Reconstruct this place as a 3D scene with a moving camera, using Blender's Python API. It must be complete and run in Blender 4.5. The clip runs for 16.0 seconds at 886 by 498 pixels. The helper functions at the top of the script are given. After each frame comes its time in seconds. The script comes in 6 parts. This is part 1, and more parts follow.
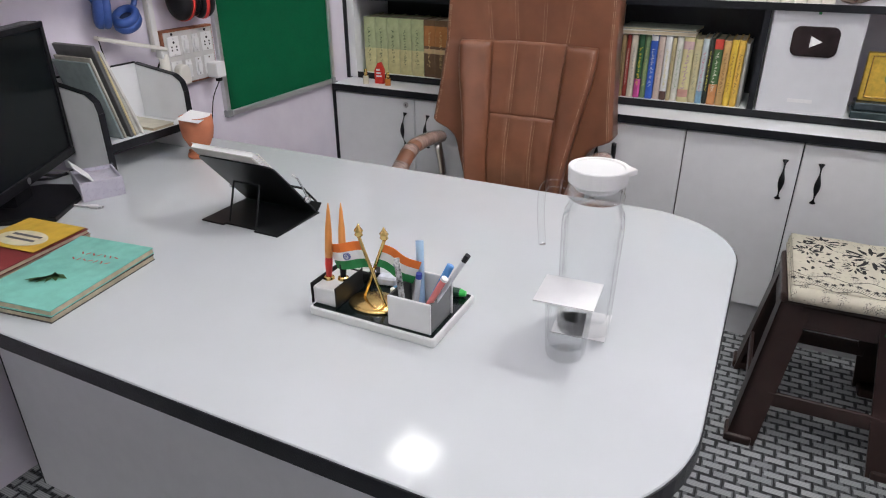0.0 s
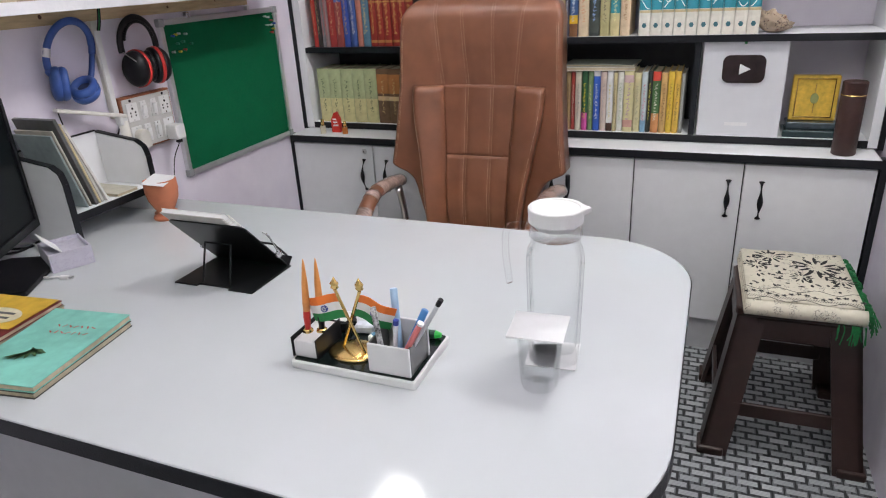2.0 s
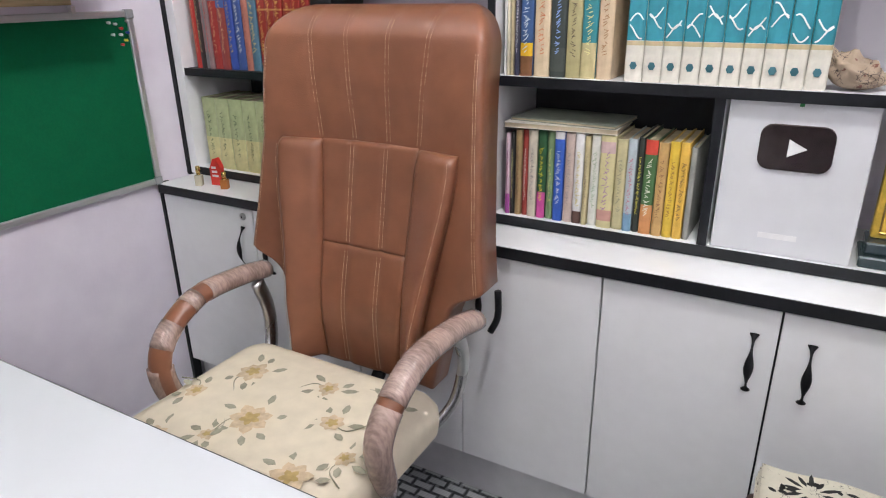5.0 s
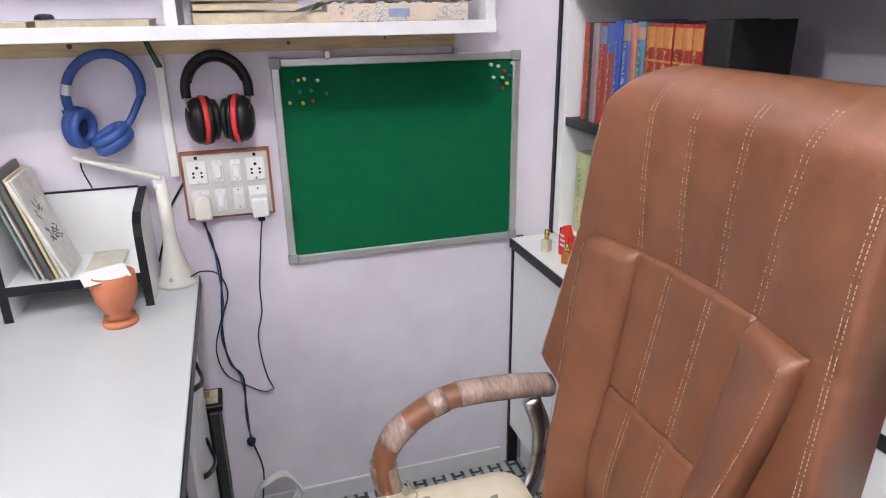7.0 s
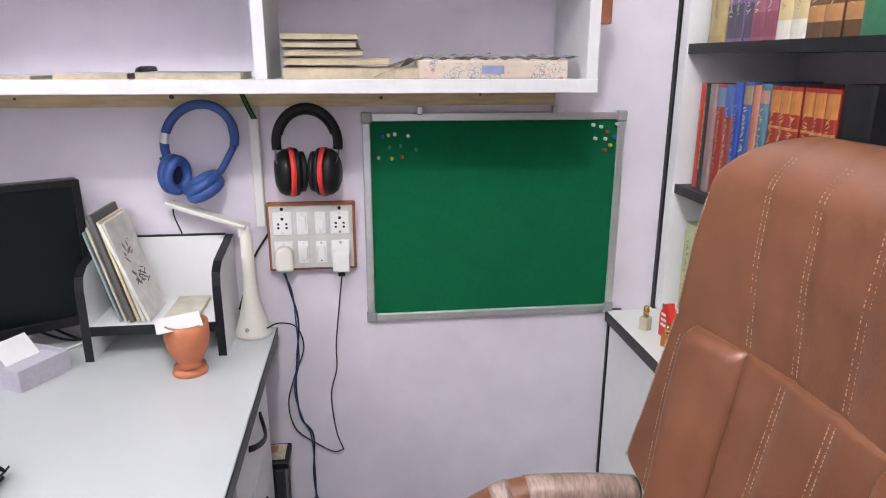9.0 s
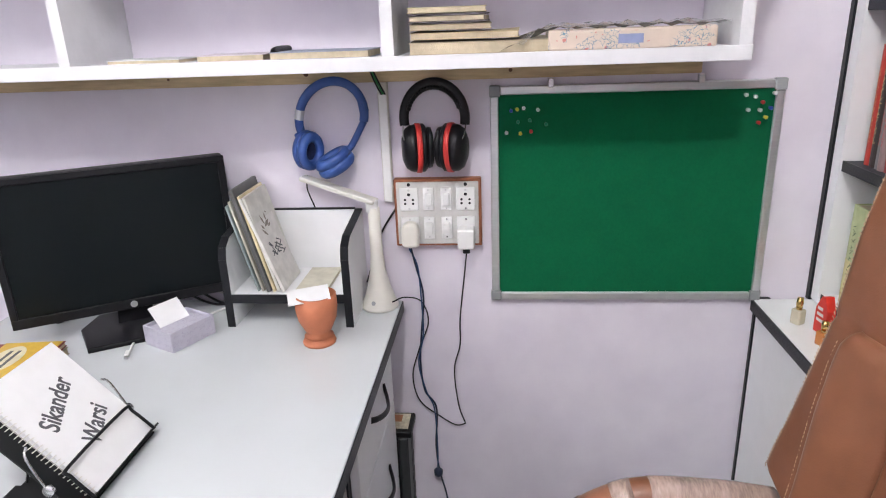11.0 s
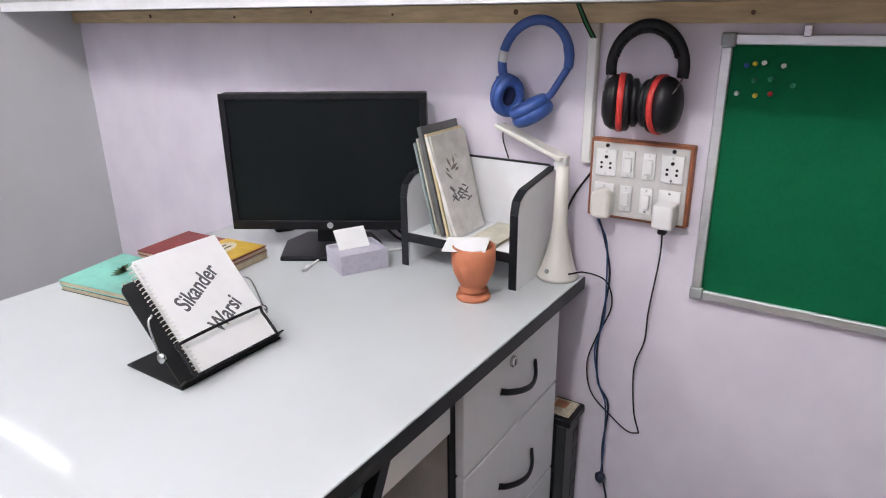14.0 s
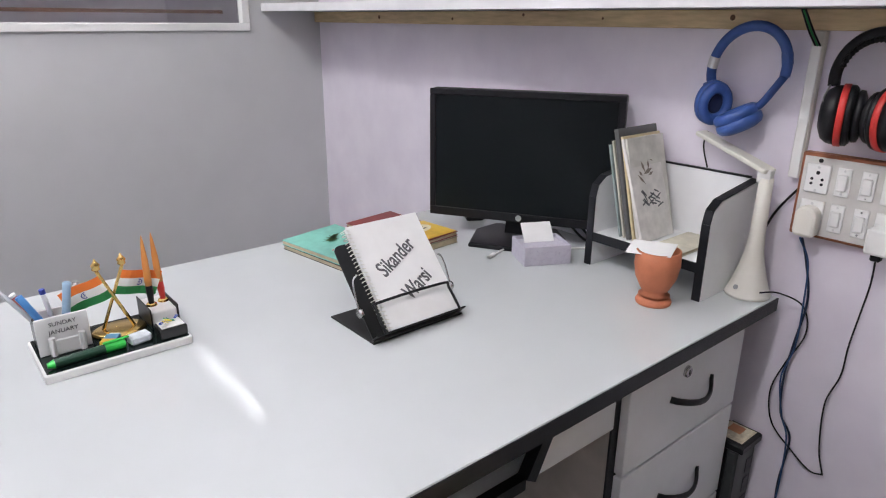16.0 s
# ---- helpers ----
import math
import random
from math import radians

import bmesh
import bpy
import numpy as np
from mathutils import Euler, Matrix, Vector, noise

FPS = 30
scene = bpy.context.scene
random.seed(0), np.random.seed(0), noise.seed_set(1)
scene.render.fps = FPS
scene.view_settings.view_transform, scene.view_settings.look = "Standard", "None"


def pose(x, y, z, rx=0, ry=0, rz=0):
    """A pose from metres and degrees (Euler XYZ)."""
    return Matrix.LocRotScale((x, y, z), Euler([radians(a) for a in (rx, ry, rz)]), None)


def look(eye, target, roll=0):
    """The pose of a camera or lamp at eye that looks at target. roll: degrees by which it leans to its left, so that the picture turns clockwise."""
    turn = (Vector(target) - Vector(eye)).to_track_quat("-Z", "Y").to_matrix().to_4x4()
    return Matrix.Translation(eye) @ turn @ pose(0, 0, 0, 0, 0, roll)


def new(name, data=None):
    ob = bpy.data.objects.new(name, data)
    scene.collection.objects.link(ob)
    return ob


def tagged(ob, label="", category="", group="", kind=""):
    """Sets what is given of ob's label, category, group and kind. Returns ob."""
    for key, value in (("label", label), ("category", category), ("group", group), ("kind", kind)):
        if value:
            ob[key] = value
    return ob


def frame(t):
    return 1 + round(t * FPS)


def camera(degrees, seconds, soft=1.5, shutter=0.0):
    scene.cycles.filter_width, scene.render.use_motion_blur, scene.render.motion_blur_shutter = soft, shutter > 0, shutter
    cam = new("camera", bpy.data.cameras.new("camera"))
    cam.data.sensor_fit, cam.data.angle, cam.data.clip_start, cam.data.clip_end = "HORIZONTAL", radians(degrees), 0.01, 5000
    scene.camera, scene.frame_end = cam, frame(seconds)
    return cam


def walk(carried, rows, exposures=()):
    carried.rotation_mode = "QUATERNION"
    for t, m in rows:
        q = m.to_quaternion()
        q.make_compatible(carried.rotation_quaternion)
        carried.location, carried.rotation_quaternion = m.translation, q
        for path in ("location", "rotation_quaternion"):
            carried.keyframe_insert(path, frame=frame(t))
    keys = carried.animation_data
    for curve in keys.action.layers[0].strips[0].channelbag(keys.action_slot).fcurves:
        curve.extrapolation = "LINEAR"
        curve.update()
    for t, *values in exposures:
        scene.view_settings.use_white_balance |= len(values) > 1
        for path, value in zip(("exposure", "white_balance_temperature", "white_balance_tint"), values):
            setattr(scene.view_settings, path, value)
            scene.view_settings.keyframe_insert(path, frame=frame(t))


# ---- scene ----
cam = camera(67.9, 16.0, soft=1.1)
PATH = [
    (0, (0.037, 0.258, 1.302), (-0.763, 1.871, 0.43), -0.2),
    (0.5, (0.031, 0.174, 1.339), (-0.714, 1.825, 0.492), -3.1),
    (1, (0.014, 0.136, 1.362), (-0.739, 1.857, 0.675), -3.9),
    (1.5, (0.009, 0.134, 1.357), (-0.744, 1.862, 0.687), -3.7),
    (2, (0.044, 0.217, 1.339), (-0.67, 1.915, 0.56), -3.2),
    (2.5, (0.125, 0.42, 1.314), (-0.464, 2.128, 0.455), -1.9),
    (3, (0.167, 0.544, 1.292), (-0.249, 2.271, 0.373), -2.9),
    (3.5, (0.153, 0.739, 1.297), (-0.209, 2.511, 0.444), -1.9),
    (3.7, (0.141, 0.811, 1.293), (-0.22, 2.628, 0.541), -1.9),
    (4.8, (0.155, 1.150, 1.290), (-0.680, 2.790, 0.560), -0.9),
    (6, (0.084, 1.545, 1.285), (-1.255, 2.804, 0.502), 0.5),
    (6.5, (0.057, 1.741, 1.313), (-1.58, 2.521, 0.47), 1.7),
    (7, (0.038, 1.769, 1.35), (-1.755, 2.324, 0.66), -0.7),
    (7.5, (0.014, 1.748, 1.347), (-1.795, 2.274, 0.675), 0.4),
    (8, (-0.026, 1.818, 1.349), (-1.897, 2.143, 0.723), 1.5),
    (8.5, (-0.053, 1.841, 1.347), (-1.936, 2.136, 0.74), 1.1),
    (9, (-0.052, 1.853, 1.359), (-1.96, 2.09, 0.806), 0.1),
    (9.5, (-0.048, 1.874, 1.369), (-1.968, 2.029, 0.832), -0.9),
    (10, (-0.06, 1.883, 1.367), (-1.981, 1.888, 0.809), -1.6),
    (10.2, (-0.07, 1.903, 1.379), (-1.981, 1.823, 0.795), -1.9),
    (12.3, (-0.157, 1.817, 1.376), (-2.03, 1.61, 0.704), -2.2),
    (12.5, (-0.177, 1.815, 1.372), (-2.047, 1.671, 0.679), -1.6),
    (13, (-0.238, 1.904, 1.345), (-2.06, 1.481, 0.637), -1.6),
    (13.5, (-0.3, 2.086, 1.32), (-1.955, 1.208, 0.621), 0.1),
    (14, (-0.285, 2.107, 1.288), (-1.851, 1.067, 0.606), -0.7),
    (14.5, (-0.26, 2.121, 1.277), (-1.67, 0.879, 0.591), -0.2),
    (15, (-0.244, 2.133, 1.281), (-1.558, 0.785, 0.608), 0.6),
    (15.5, (-0.23, 2.14, 1.276), (-1.479, 0.727, 0.61), 1.0),
    (16, (-0.232, 2.144, 1.277), (-1.441, 0.695, 0.617), 0.4),
]
walk(cam, [(t, look(eye, target, roll)) for t, eye, target, roll in PATH],
     [(0, -0.26), (1.5, -0.16), (3.5, -0.20), (6, 0.32), (9, 0.32), (10, 0.36), (12.5, 0.24), (14, 0.22), (16, -0.04)])

# ---- light ----
world = bpy.data.worlds.new("world")
scene.world = world
world.use_nodes = True
world.node_tree.nodes["Background"].inputs[0].default_value = (0.6, 0.65, 0.75, 1)
world.node_tree.nodes["Background"].inputs[1].default_value = 0.05
LAMP_COLOUR = (0.985, 0.985, 0.965)


CEIL = 2.70
# First bulb follows the shelf's shadow; second is an unseen fill added for brightness.
BULBS = [(0.185, 1.80, 2.54, 350.0), (-0.20, 0.08, 2.40, 200.0)]
PANEL = (-1.03, 2.13, 20.0)

# ---- materials ----
def mat(name, col, rough=0.5, metal=0.0, var=0.12, scale=25.0, bump=0.0, fine=None, spec=0.5, trans=0.0, coat=0.0, ior=1.45, alt=None, stretch=None, bscale=None):
    m = bpy.data.materials.new(name)
    m.use_nodes = True
    nt = m.node_tree
    b = nt.nodes["Principled BSDF"]
    b.inputs["Roughness"].default_value = rough
    b.inputs["Metallic"].default_value = metal
    b.inputs["Specular IOR Level"].default_value = spec
    b.inputs["Transmission Weight"].default_value = trans
    b.inputs["Coat Weight"].default_value = coat
    b.inputs["IOR"].default_value = ior
    tc = nt.nodes.new("ShaderNodeTexCoord")
    vec = tc.outputs["Object"]
    if stretch:
        mp = nt.nodes.new("ShaderNodeMapping")
        mp.inputs["Scale"].default_value = stretch
        nt.links.new(vec, mp.inputs["Vector"])
        vec = mp.outputs["Vector"]
    c = Vector(col)
    if var > 0:
        n1 = nt.nodes.new("ShaderNodeTexNoise")
        n1.inputs["Scale"].default_value, n1.inputs["Detail"].default_value = scale, 6
        n2 = nt.nodes.new("ShaderNodeTexNoise")
        n2.inputs["Scale"].default_value, n2.inputs["Detail"].default_value = scale / 9, 3
        for n in (n1, n2):
            nt.links.new(vec, n.inputs["Vector"])
        mx = nt.nodes.new("ShaderNodeMath")
        mx.operation = "MULTIPLY_ADD"
        nt.links.new(n1.outputs["Fac"], mx.inputs[0])
        mx.inputs[1].default_value = 0.5
        hf = nt.nodes.new("ShaderNodeMath")
        hf.operation = "MULTIPLY"
        hf.inputs[1].default_value = 0.5
        nt.links.new(n2.outputs["Fac"], hf.inputs[0])
        nt.links.new(hf.outputs[0], mx.inputs[2])
        rp = nt.nodes.new("ShaderNodeValToRGB")
        rp.color_ramp.elements[0].position, rp.color_ramp.elements[1].position = 0.36, 0.64
        lo = c * (1 - var)
        hi = Vector(alt) if alt else c * (1 + var)
        rp.color_ramp.elements[0].color = (*lo, 1)
        rp.color_ramp.elements[1].color = (min(hi[0], 1), min(hi[1], 1), min(hi[2], 1), 1)
        nt.links.new(mx.outputs[0], rp.inputs[0])
        nt.links.new(rp.outputs[0], b.inputs["Base Color"])
        rr = nt.nodes.new("ShaderNodeMapRange")
        rr.inputs[3].default_value, rr.inputs[4].default_value = max(rough - 0.06, 0.02), min(rough + 0.06, 1)
        nt.links.new(n2.outputs["Fac"], rr.inputs[0])
        nt.links.new(rr.outputs[0], b.inputs["Roughness"])
    else:
        b.inputs["Base Color"].default_value = (*c, 1)
    if bump > 0:
        n3 = nt.nodes.new("ShaderNodeTexNoise")
        n3.inputs["Scale"].default_value, n3.inputs["Detail"].default_value = bscale or scale * 8, 4
        nt.links.new(vec, n3.inputs["Vector"])
        bp = nt.nodes.new("ShaderNodeBump")
        bp.inputs["Strength"].default_value, bp.inputs["Distance"].default_value = bump, 0.002
        nt.links.new(n3.outputs["Fac"], bp.inputs["Height"])
        nt.links.new(bp.outputs[0], b.inputs["Normal"])
    return m


def emitter(name, col, strength):
    m = mat(name, col, var=0)
    b = m.node_tree.nodes["Principled BSDF"]
    b.inputs["Emission Color"].default_value = (*col, 1)
    b.inputs["Emission Strength"].default_value = strength
    return m


M_LILAC = mat("lilac_paint", (0.755, 0.705, 0.80), 0.6, var=0.08, scale=9, bump=0.2, alt=(0.79, 0.75, 0.825))
M_SCUFF = mat("scuffed_lilac_paint", (0.72, 0.66, 0.77), 0.6, var=0.12, scale=9, bump=0.2, alt=(0.77, 0.73, 0.80))
M_GREYSHEET = mat("grey_sheet", (0.56, 0.565, 0.575), 0.42, var=0.04, scale=6, bump=0.3, bscale=7)
M_CEIL = mat("ceiling_paint", (0.8, 0.8, 0.8), 0.8, var=0.04)
M_LAM = mat("white_laminate", (0.80, 0.81, 0.82), 0.30, var=0.025, scale=30, bump=0.03)
M_DESK = mat("desk_laminate", (0.535, 0.56, 0.575), 0.075, var=0.02, scale=8, bump=0.015, bscale=60)
M_EDGE = mat("black_edge_band", (0.010, 0.011, 0.014), 0.36, var=0.3, scale=60, bump=0.2, spec=0.35)
# Dark shelf boards, and compartment shade put into the colour of the backs.
M_BOARDSHADE = mat("dark_board_and_shade", (0.03, 0.032, 0.04), 0.6, var=0.25, scale=20)
M_WHITEPAINT = mat("chipped_white_paint", (0.72, 0.72, 0.74), 0.5, var=0.07, scale=18, bump=0.35, bscale=90)
M_PINE = mat("raw_pine", (0.58, 0.44, 0.26), 0.65, var=0.22, scale=16, bump=0.3, stretch=(8, 1, 8))
M_KNOT = mat("pine_knot", (0.12, 0.06, 0.03), 0.7)
M_BLACK = mat("black_plastic", (0.008, 0.008, 0.010), 0.36, var=0.25, scale=80, bump=0.15, spec=0.32)
M_SCREEN = mat("dark_screen", (0.004, 0.006, 0.007), 0.30, var=0.03, scale=12, spec=0.22)
M_STEEL = mat("steel", (0.6, 0.6, 0.6), 0.28, metal=1.0, var=0.08)
M_ALU = mat("brushed_aluminium", (0.66, 0.67, 0.68), 0.38, metal=0.75, var=0.06, stretch=(1, 1, 12))
M_GREYPLASTIC = mat("grey_plastic", (0.32, 0.33, 0.34), 0.45)
M_FELT = mat("green_felt", (0.004, 0.115, 0.045), 0.95, var=0.07, scale=160, bump=0.5, spec=0.15)
M_LEATHER = mat("brown_leather", (0.200, 0.078, 0.041), 0.30, var=0.16, scale=14, bump=0.22, bscale=420, spec=0.6, alt=(0.238, 0.095, 0.050))
M_LEATHERDK = mat("dark_leather", (0.10, 0.04, 0.022), 0.5, var=0.2, scale=20, bump=0.3, bscale=400)
M_THREAD = mat("pale_thread", (0.56, 0.40, 0.27), 0.8, var=0.1)
M_WRAP = mat("plastic_wrap", (0.33, 0.235, 0.20), 0.16, var=0.35, scale=60, bump=0.8, bscale=70, coat=0.6, stretch=(1, 4, 1))
M_TERRA = mat("terracotta", (0.50, 0.17, 0.085), 0.62, var=0.12, scale=35, bump=0.25)
M_WHITE = mat("white_plastic", (0.76, 0.76, 0.75), 0.3, var=0.03)
M_IVORY = mat("ivory_plastic", (0.70, 0.68, 0.62), 0.38, var=0.05)
M_PAPER = mat("white_paper", (0.80, 0.80, 0.80), 0.75, var=0.03, scale=40)
M_PAGES = mat("page_edges", (0.52, 0.44, 0.31), 0.85, var=0.18, scale=60, bump=0.6, stretch=(1, 1, 1))
M_BLUEHP = mat("blue_matte_plastic", (0.035, 0.085, 0.29), 0.42, var=0.12, scale=60, bump=0.12)
M_BLUEDK = mat("dark_blue_fabric", (0.012, 0.02, 0.06), 0.8, var=0.2)
M_RED = mat("red_plastic", (0.55, 0.035, 0.03), 0.4, var=0.1)
M_GOLD = mat("polished_brass", (0.80, 0.56, 0.20), 0.2, metal=1.0, var=0.08)
def thin_glass(name, tint, rough=0.015):
    """Thin clear glass: see-through, with a gloss that grows at grazing angles."""
    m = bpy.data.materials.new(name)
    m.use_nodes = True
    nt = m.node_tree
    tr, gl, mx, fr, pw = (nt.nodes.new("ShaderNode" + k) for k in ("BsdfTransparent", "BsdfGlossy", "MixShader", "LayerWeight", "Math"))
    tr.inputs[0].default_value = (*tint, 1)
    gl.inputs["Roughness"].default_value = rough
    fr.inputs["Blend"].default_value = 0.36
    pw.operation, pw.inputs[1].default_value = "POWER", 2.5
    nt.links.new(fr.outputs["Facing"], pw.inputs[0])
    nt.links.new(pw.outputs[0], mx.inputs[0])
    nt.links.new(tr.outputs[0], mx.inputs[1])
    nt.links.new(gl.outputs[0], mx.inputs[2])
    nt.links.new(mx.outputs[0], nt.nodes["Material Output"].inputs["Surface"])
    return m


M_GLASS = thin_glass("clear_glass", (0.984, 0.988, 0.988))
M_STOOL = mat("brown_moulded_plastic", (0.034, 0.017, 0.014), 0.36, var=0.2, scale=22, bump=0.15)
M_ORANGE = mat("orange_wood", (0.66, 0.27, 0.07), 0.4, var=0.12)
M_GREENP = mat("green_plastic", (0.03, 0.50, 0.07), 0.35, var=0.08)
M_BOARDER = mat("reddish_wood_edge", (0.30, 0.105, 0.05), 0.5, var=0.2, scale=40)
M_SAFFRON = mat("saffron_satin", (0.78, 0.19, 0.03), 0.6, var=0.06)
M_FLAGWHITE = mat("white_satin", (0.78, 0.78, 0.76), 0.6, var=0.04)
M_FLAGGREEN = mat("green_satin", (0.02, 0.22, 0.06), 0.6, var=0.06)
M_NAVY = mat("navy_print", (0.03, 0.05, 0.28), 0.6, var=0.1)
M_INK = mat("grey_print", (0.10, 0.10, 0.11), 0.7, var=0.1)
M_KICK = mat("skirting_white", (0.66, 0.66, 0.68), 0.4, var=0.06)
M_GLOW = emitter("lit_tube", (0.95, 0.97, 1.0), 13.0)
M_FRINGE = mat("green_thread", (0.015, 0.17, 0.05), 0.8, var=0.3, scale=120)
M_WHITECORD = mat("white_cord", (0.72, 0.71, 0.70), 0.5, var=0.05)
M_BLUECORD = mat("blue_black_cord", (0.012, 0.02, 0.05), 0.45, var=0.3)


def pattern_mat(name, ground, figure, third, scale, rough=0.85, gate_at=0.50):
    """Woven cloth with scattered sprays and scrolls in two further colours."""
    m = mat(name, ground, rough, var=0.06, scale=60, bump=0.5, bscale=900)
    nt = m.node_tree
    b = nt.nodes["Principled BSDF"]
    base = b.inputs["Base Color"].links[0].from_socket
    tc = nt.nodes.new("ShaderNodeTexCoord")
    warp = nt.nodes.new("ShaderNodeTexNoise")
    warp.inputs["Scale"].default_value = scale * 1.3
    nt.links.new(tc.outputs["Object"], warp.inputs["Vector"])
    add = nt.nodes.new("ShaderNodeMixRGB")
    add.blend_type, add.inputs[0].default_value = "LINEAR_LIGHT", 0.5 / scale
    nt.links.new(tc.outputs["Object"], add.inputs[1])
    nt.links.new(warp.outputs["Color"], add.inputs[2])
    last = base
    for k, (colour, sc, lo, hi, fe) in enumerate(((third, scale, 0.20, 0.25, "F1"), (figure, scale * 2.1, 0.025, 0.05, "DISTANCE_TO_EDGE"))):
        v = nt.nodes.new("ShaderNodeTexVoronoi")
        v.feature = fe
        v.inputs["Scale"].default_value = sc
        nt.links.new(add.outputs[0], v.inputs["Vector"])
        r = nt.nodes.new("ShaderNodeMapRange")
        r.inputs[1].default_value, r.inputs[2].default_value = lo, hi
        r.inputs[3].default_value, r.inputs[4].default_value = 1.0, 0.0
        nt.links.new(v.outputs["Distance"], r.inputs[0])
        gate = nt.nodes.new("ShaderNodeTexNoise")
        gate.inputs["Scale"].default_value, gate.inputs["Detail"].default_value = scale * (0.55 if k else 1.8), 2
        nt.links.new(tc.outputs["Object"], gate.inputs["Vector"])
        g = nt.nodes.new("ShaderNodeMapRange")
        g.inputs[1].default_value, g.inputs[2].default_value = gate_at, gate_at + 0.04
        nt.links.new(gate.outputs["Fac"], g.inputs[0])
        mu = nt.nodes.new("ShaderNodeMath")
        mu.operation = "MULTIPLY"
        nt.links.new(r.outputs[0], mu.inputs[0])
        nt.links.new(g.outputs[0], mu.inputs[1])
        mix = nt.nodes.new("ShaderNodeMixRGB")
        mix.inputs[2].default_value = (*colour, 1)
        nt.links.new(mu.outputs[0], mix.inputs[0])
        nt.links.new(last, mix.inputs[1])
        last = mix.outputs[0]
    nt.links.new(last, b.inputs["Base Color"])
    return m


M_FLORAL = mat("cream_cloth", (0.68, 0.61, 0.47), 0.85, var=0.07, scale=30, bump=0.5, bscale=700)
M_SHAWL = pattern_mat("black_cream_weave", (0.66, 0.62, 0.50), (0.10, 0.095, 0.08), (0.40, 0.37, 0.28), 60.0, gate_at=0.54)


def floor_mat():
    """Printed basket-weave vinyl: short pale bars and dark upright bars."""
    m = mat("woven_vinyl", (0.05, 0.055, 0.06), 0.45, var=0.1, scale=40)
    nt = m.node_tree
    b = nt.nodes["Principled BSDF"]
    tc = nt.nodes.new("ShaderNodeTexCoord")
    cols = []
    for (c1, c2, mortar, w, h, ms, rot) in (((0.58, 0.60, 0.61), (0.36, 0.375, 0.385), (0.0, 0.0, 0.0), 0.060, 0.0300, 0.0056, 0), ((0.018, 0.02, 0.023), (0.19, 0.20, 0.21), (0.012, 0.013, 0.015), 0.0300, 0.0150, 0.0020, 90)):
        mp = nt.nodes.new("ShaderNodeMapping")
        mp.inputs["Rotation"].default_value = (0, 0, radians(rot))
        nt.links.new(tc.outputs["Object"], mp.inputs["Vector"])
        br = nt.nodes.new("ShaderNodeTexBrick")
        br.offset = 0.5
        br.inputs["Color1"].default_value, br.inputs["Color2"].default_value, br.inputs["Mortar"].default_value = (*c1, 1), (*c2, 1), (*mortar, 1)
        br.inputs["Scale"].default_value = 1.0
        br.inputs["Mortar Size"].default_value, br.inputs["Brick Width"].default_value, br.inputs["Row Height"].default_value = ms, w, h
        nt.links.new(mp.outputs[0], br.inputs["Vector"])
        cols.append(br)
    st = nt.nodes.new("ShaderNodeTexWave")
    st.bands_direction = "Y"
    st.inputs["Scale"].default_value, st.inputs["Distortion"].default_value = 60, 1.0
    nt.links.new(tc.outputs["Object"], st.inputs["Vector"])
    sm = nt.nodes.new("ShaderNodeMixRGB")
    sm.blend_type, sm.inputs[0].default_value = "MULTIPLY", 0.35
    nt.links.new(cols[0].outputs["Color"], sm.inputs[1])
    nt.links.new(st.outputs["Color"], sm.inputs[2])
    mx = nt.nodes.new("ShaderNodeMixRGB")
    nt.links.new(cols[0].outputs["Fac"], mx.inputs[0])
    nt.links.new(sm.outputs[0], mx.inputs[1])
    nt.links.new(cols[1].outputs["Color"], mx.inputs[2])
    nt.links.new(mx.outputs[0], b.inputs["Base Color"])
    return m


M_FLOOR = floor_mat()


# ---- mesh helpers ----
def smooth_on(ob, on=True):
    for p in ob.data.polygons:
        p.use_smooth = on


def mesh_ob(name, bm, material, smooth=False):
    me = bpy.data.meshes.new(name)
    bmesh.ops.recalc_face_normals(bm, faces=bm.faces)
    bm.to_mesh(me)
    bm.free()
    me.materials.append(material)
    ob = new(name, me)
    if smooth:
        smooth_on(ob)
    return ob


def part(name, bm, material, parent, label="", smooth=False):
    ob = mesh_ob(name, bm, material, smooth)
    ob.parent = parent
    if label:
        ob["label"] = label
    return ob


def thing(name, x, y, z, rz=0.0, label="", category="", group="", kind="", rx=0.0, ry=0.0):
    ob = new(name)
    ob.empty_display_size = 0.05
    ob.matrix_world = pose(x, y, z, rx, ry, rz)
    return tagged(ob, label, category, group, kind)


def box(x0, x1, y0, y1, z0, z1, bevel=0.0, seg=1, bm=None):
    bm = bm or bmesh.new()
    made = bmesh.ops.create_cube(bm, size=1.0)["verts"]
    for v in made:
        v.co = Vector(((x0 + x1) / 2 + v.co.x * (x1 - x0), (y0 + y1) / 2 + v.co.y * (y1 - y0), (z0 + z1) / 2 + v.co.z * (z1 - z0)))
    if bevel > 0:
        es = list({e for v in made for e in v.link_edges})
        bmesh.ops.bevel(bm, geom=es, offset=bevel, segments=seg, affect="EDGES", profile=0.5)
    return bm


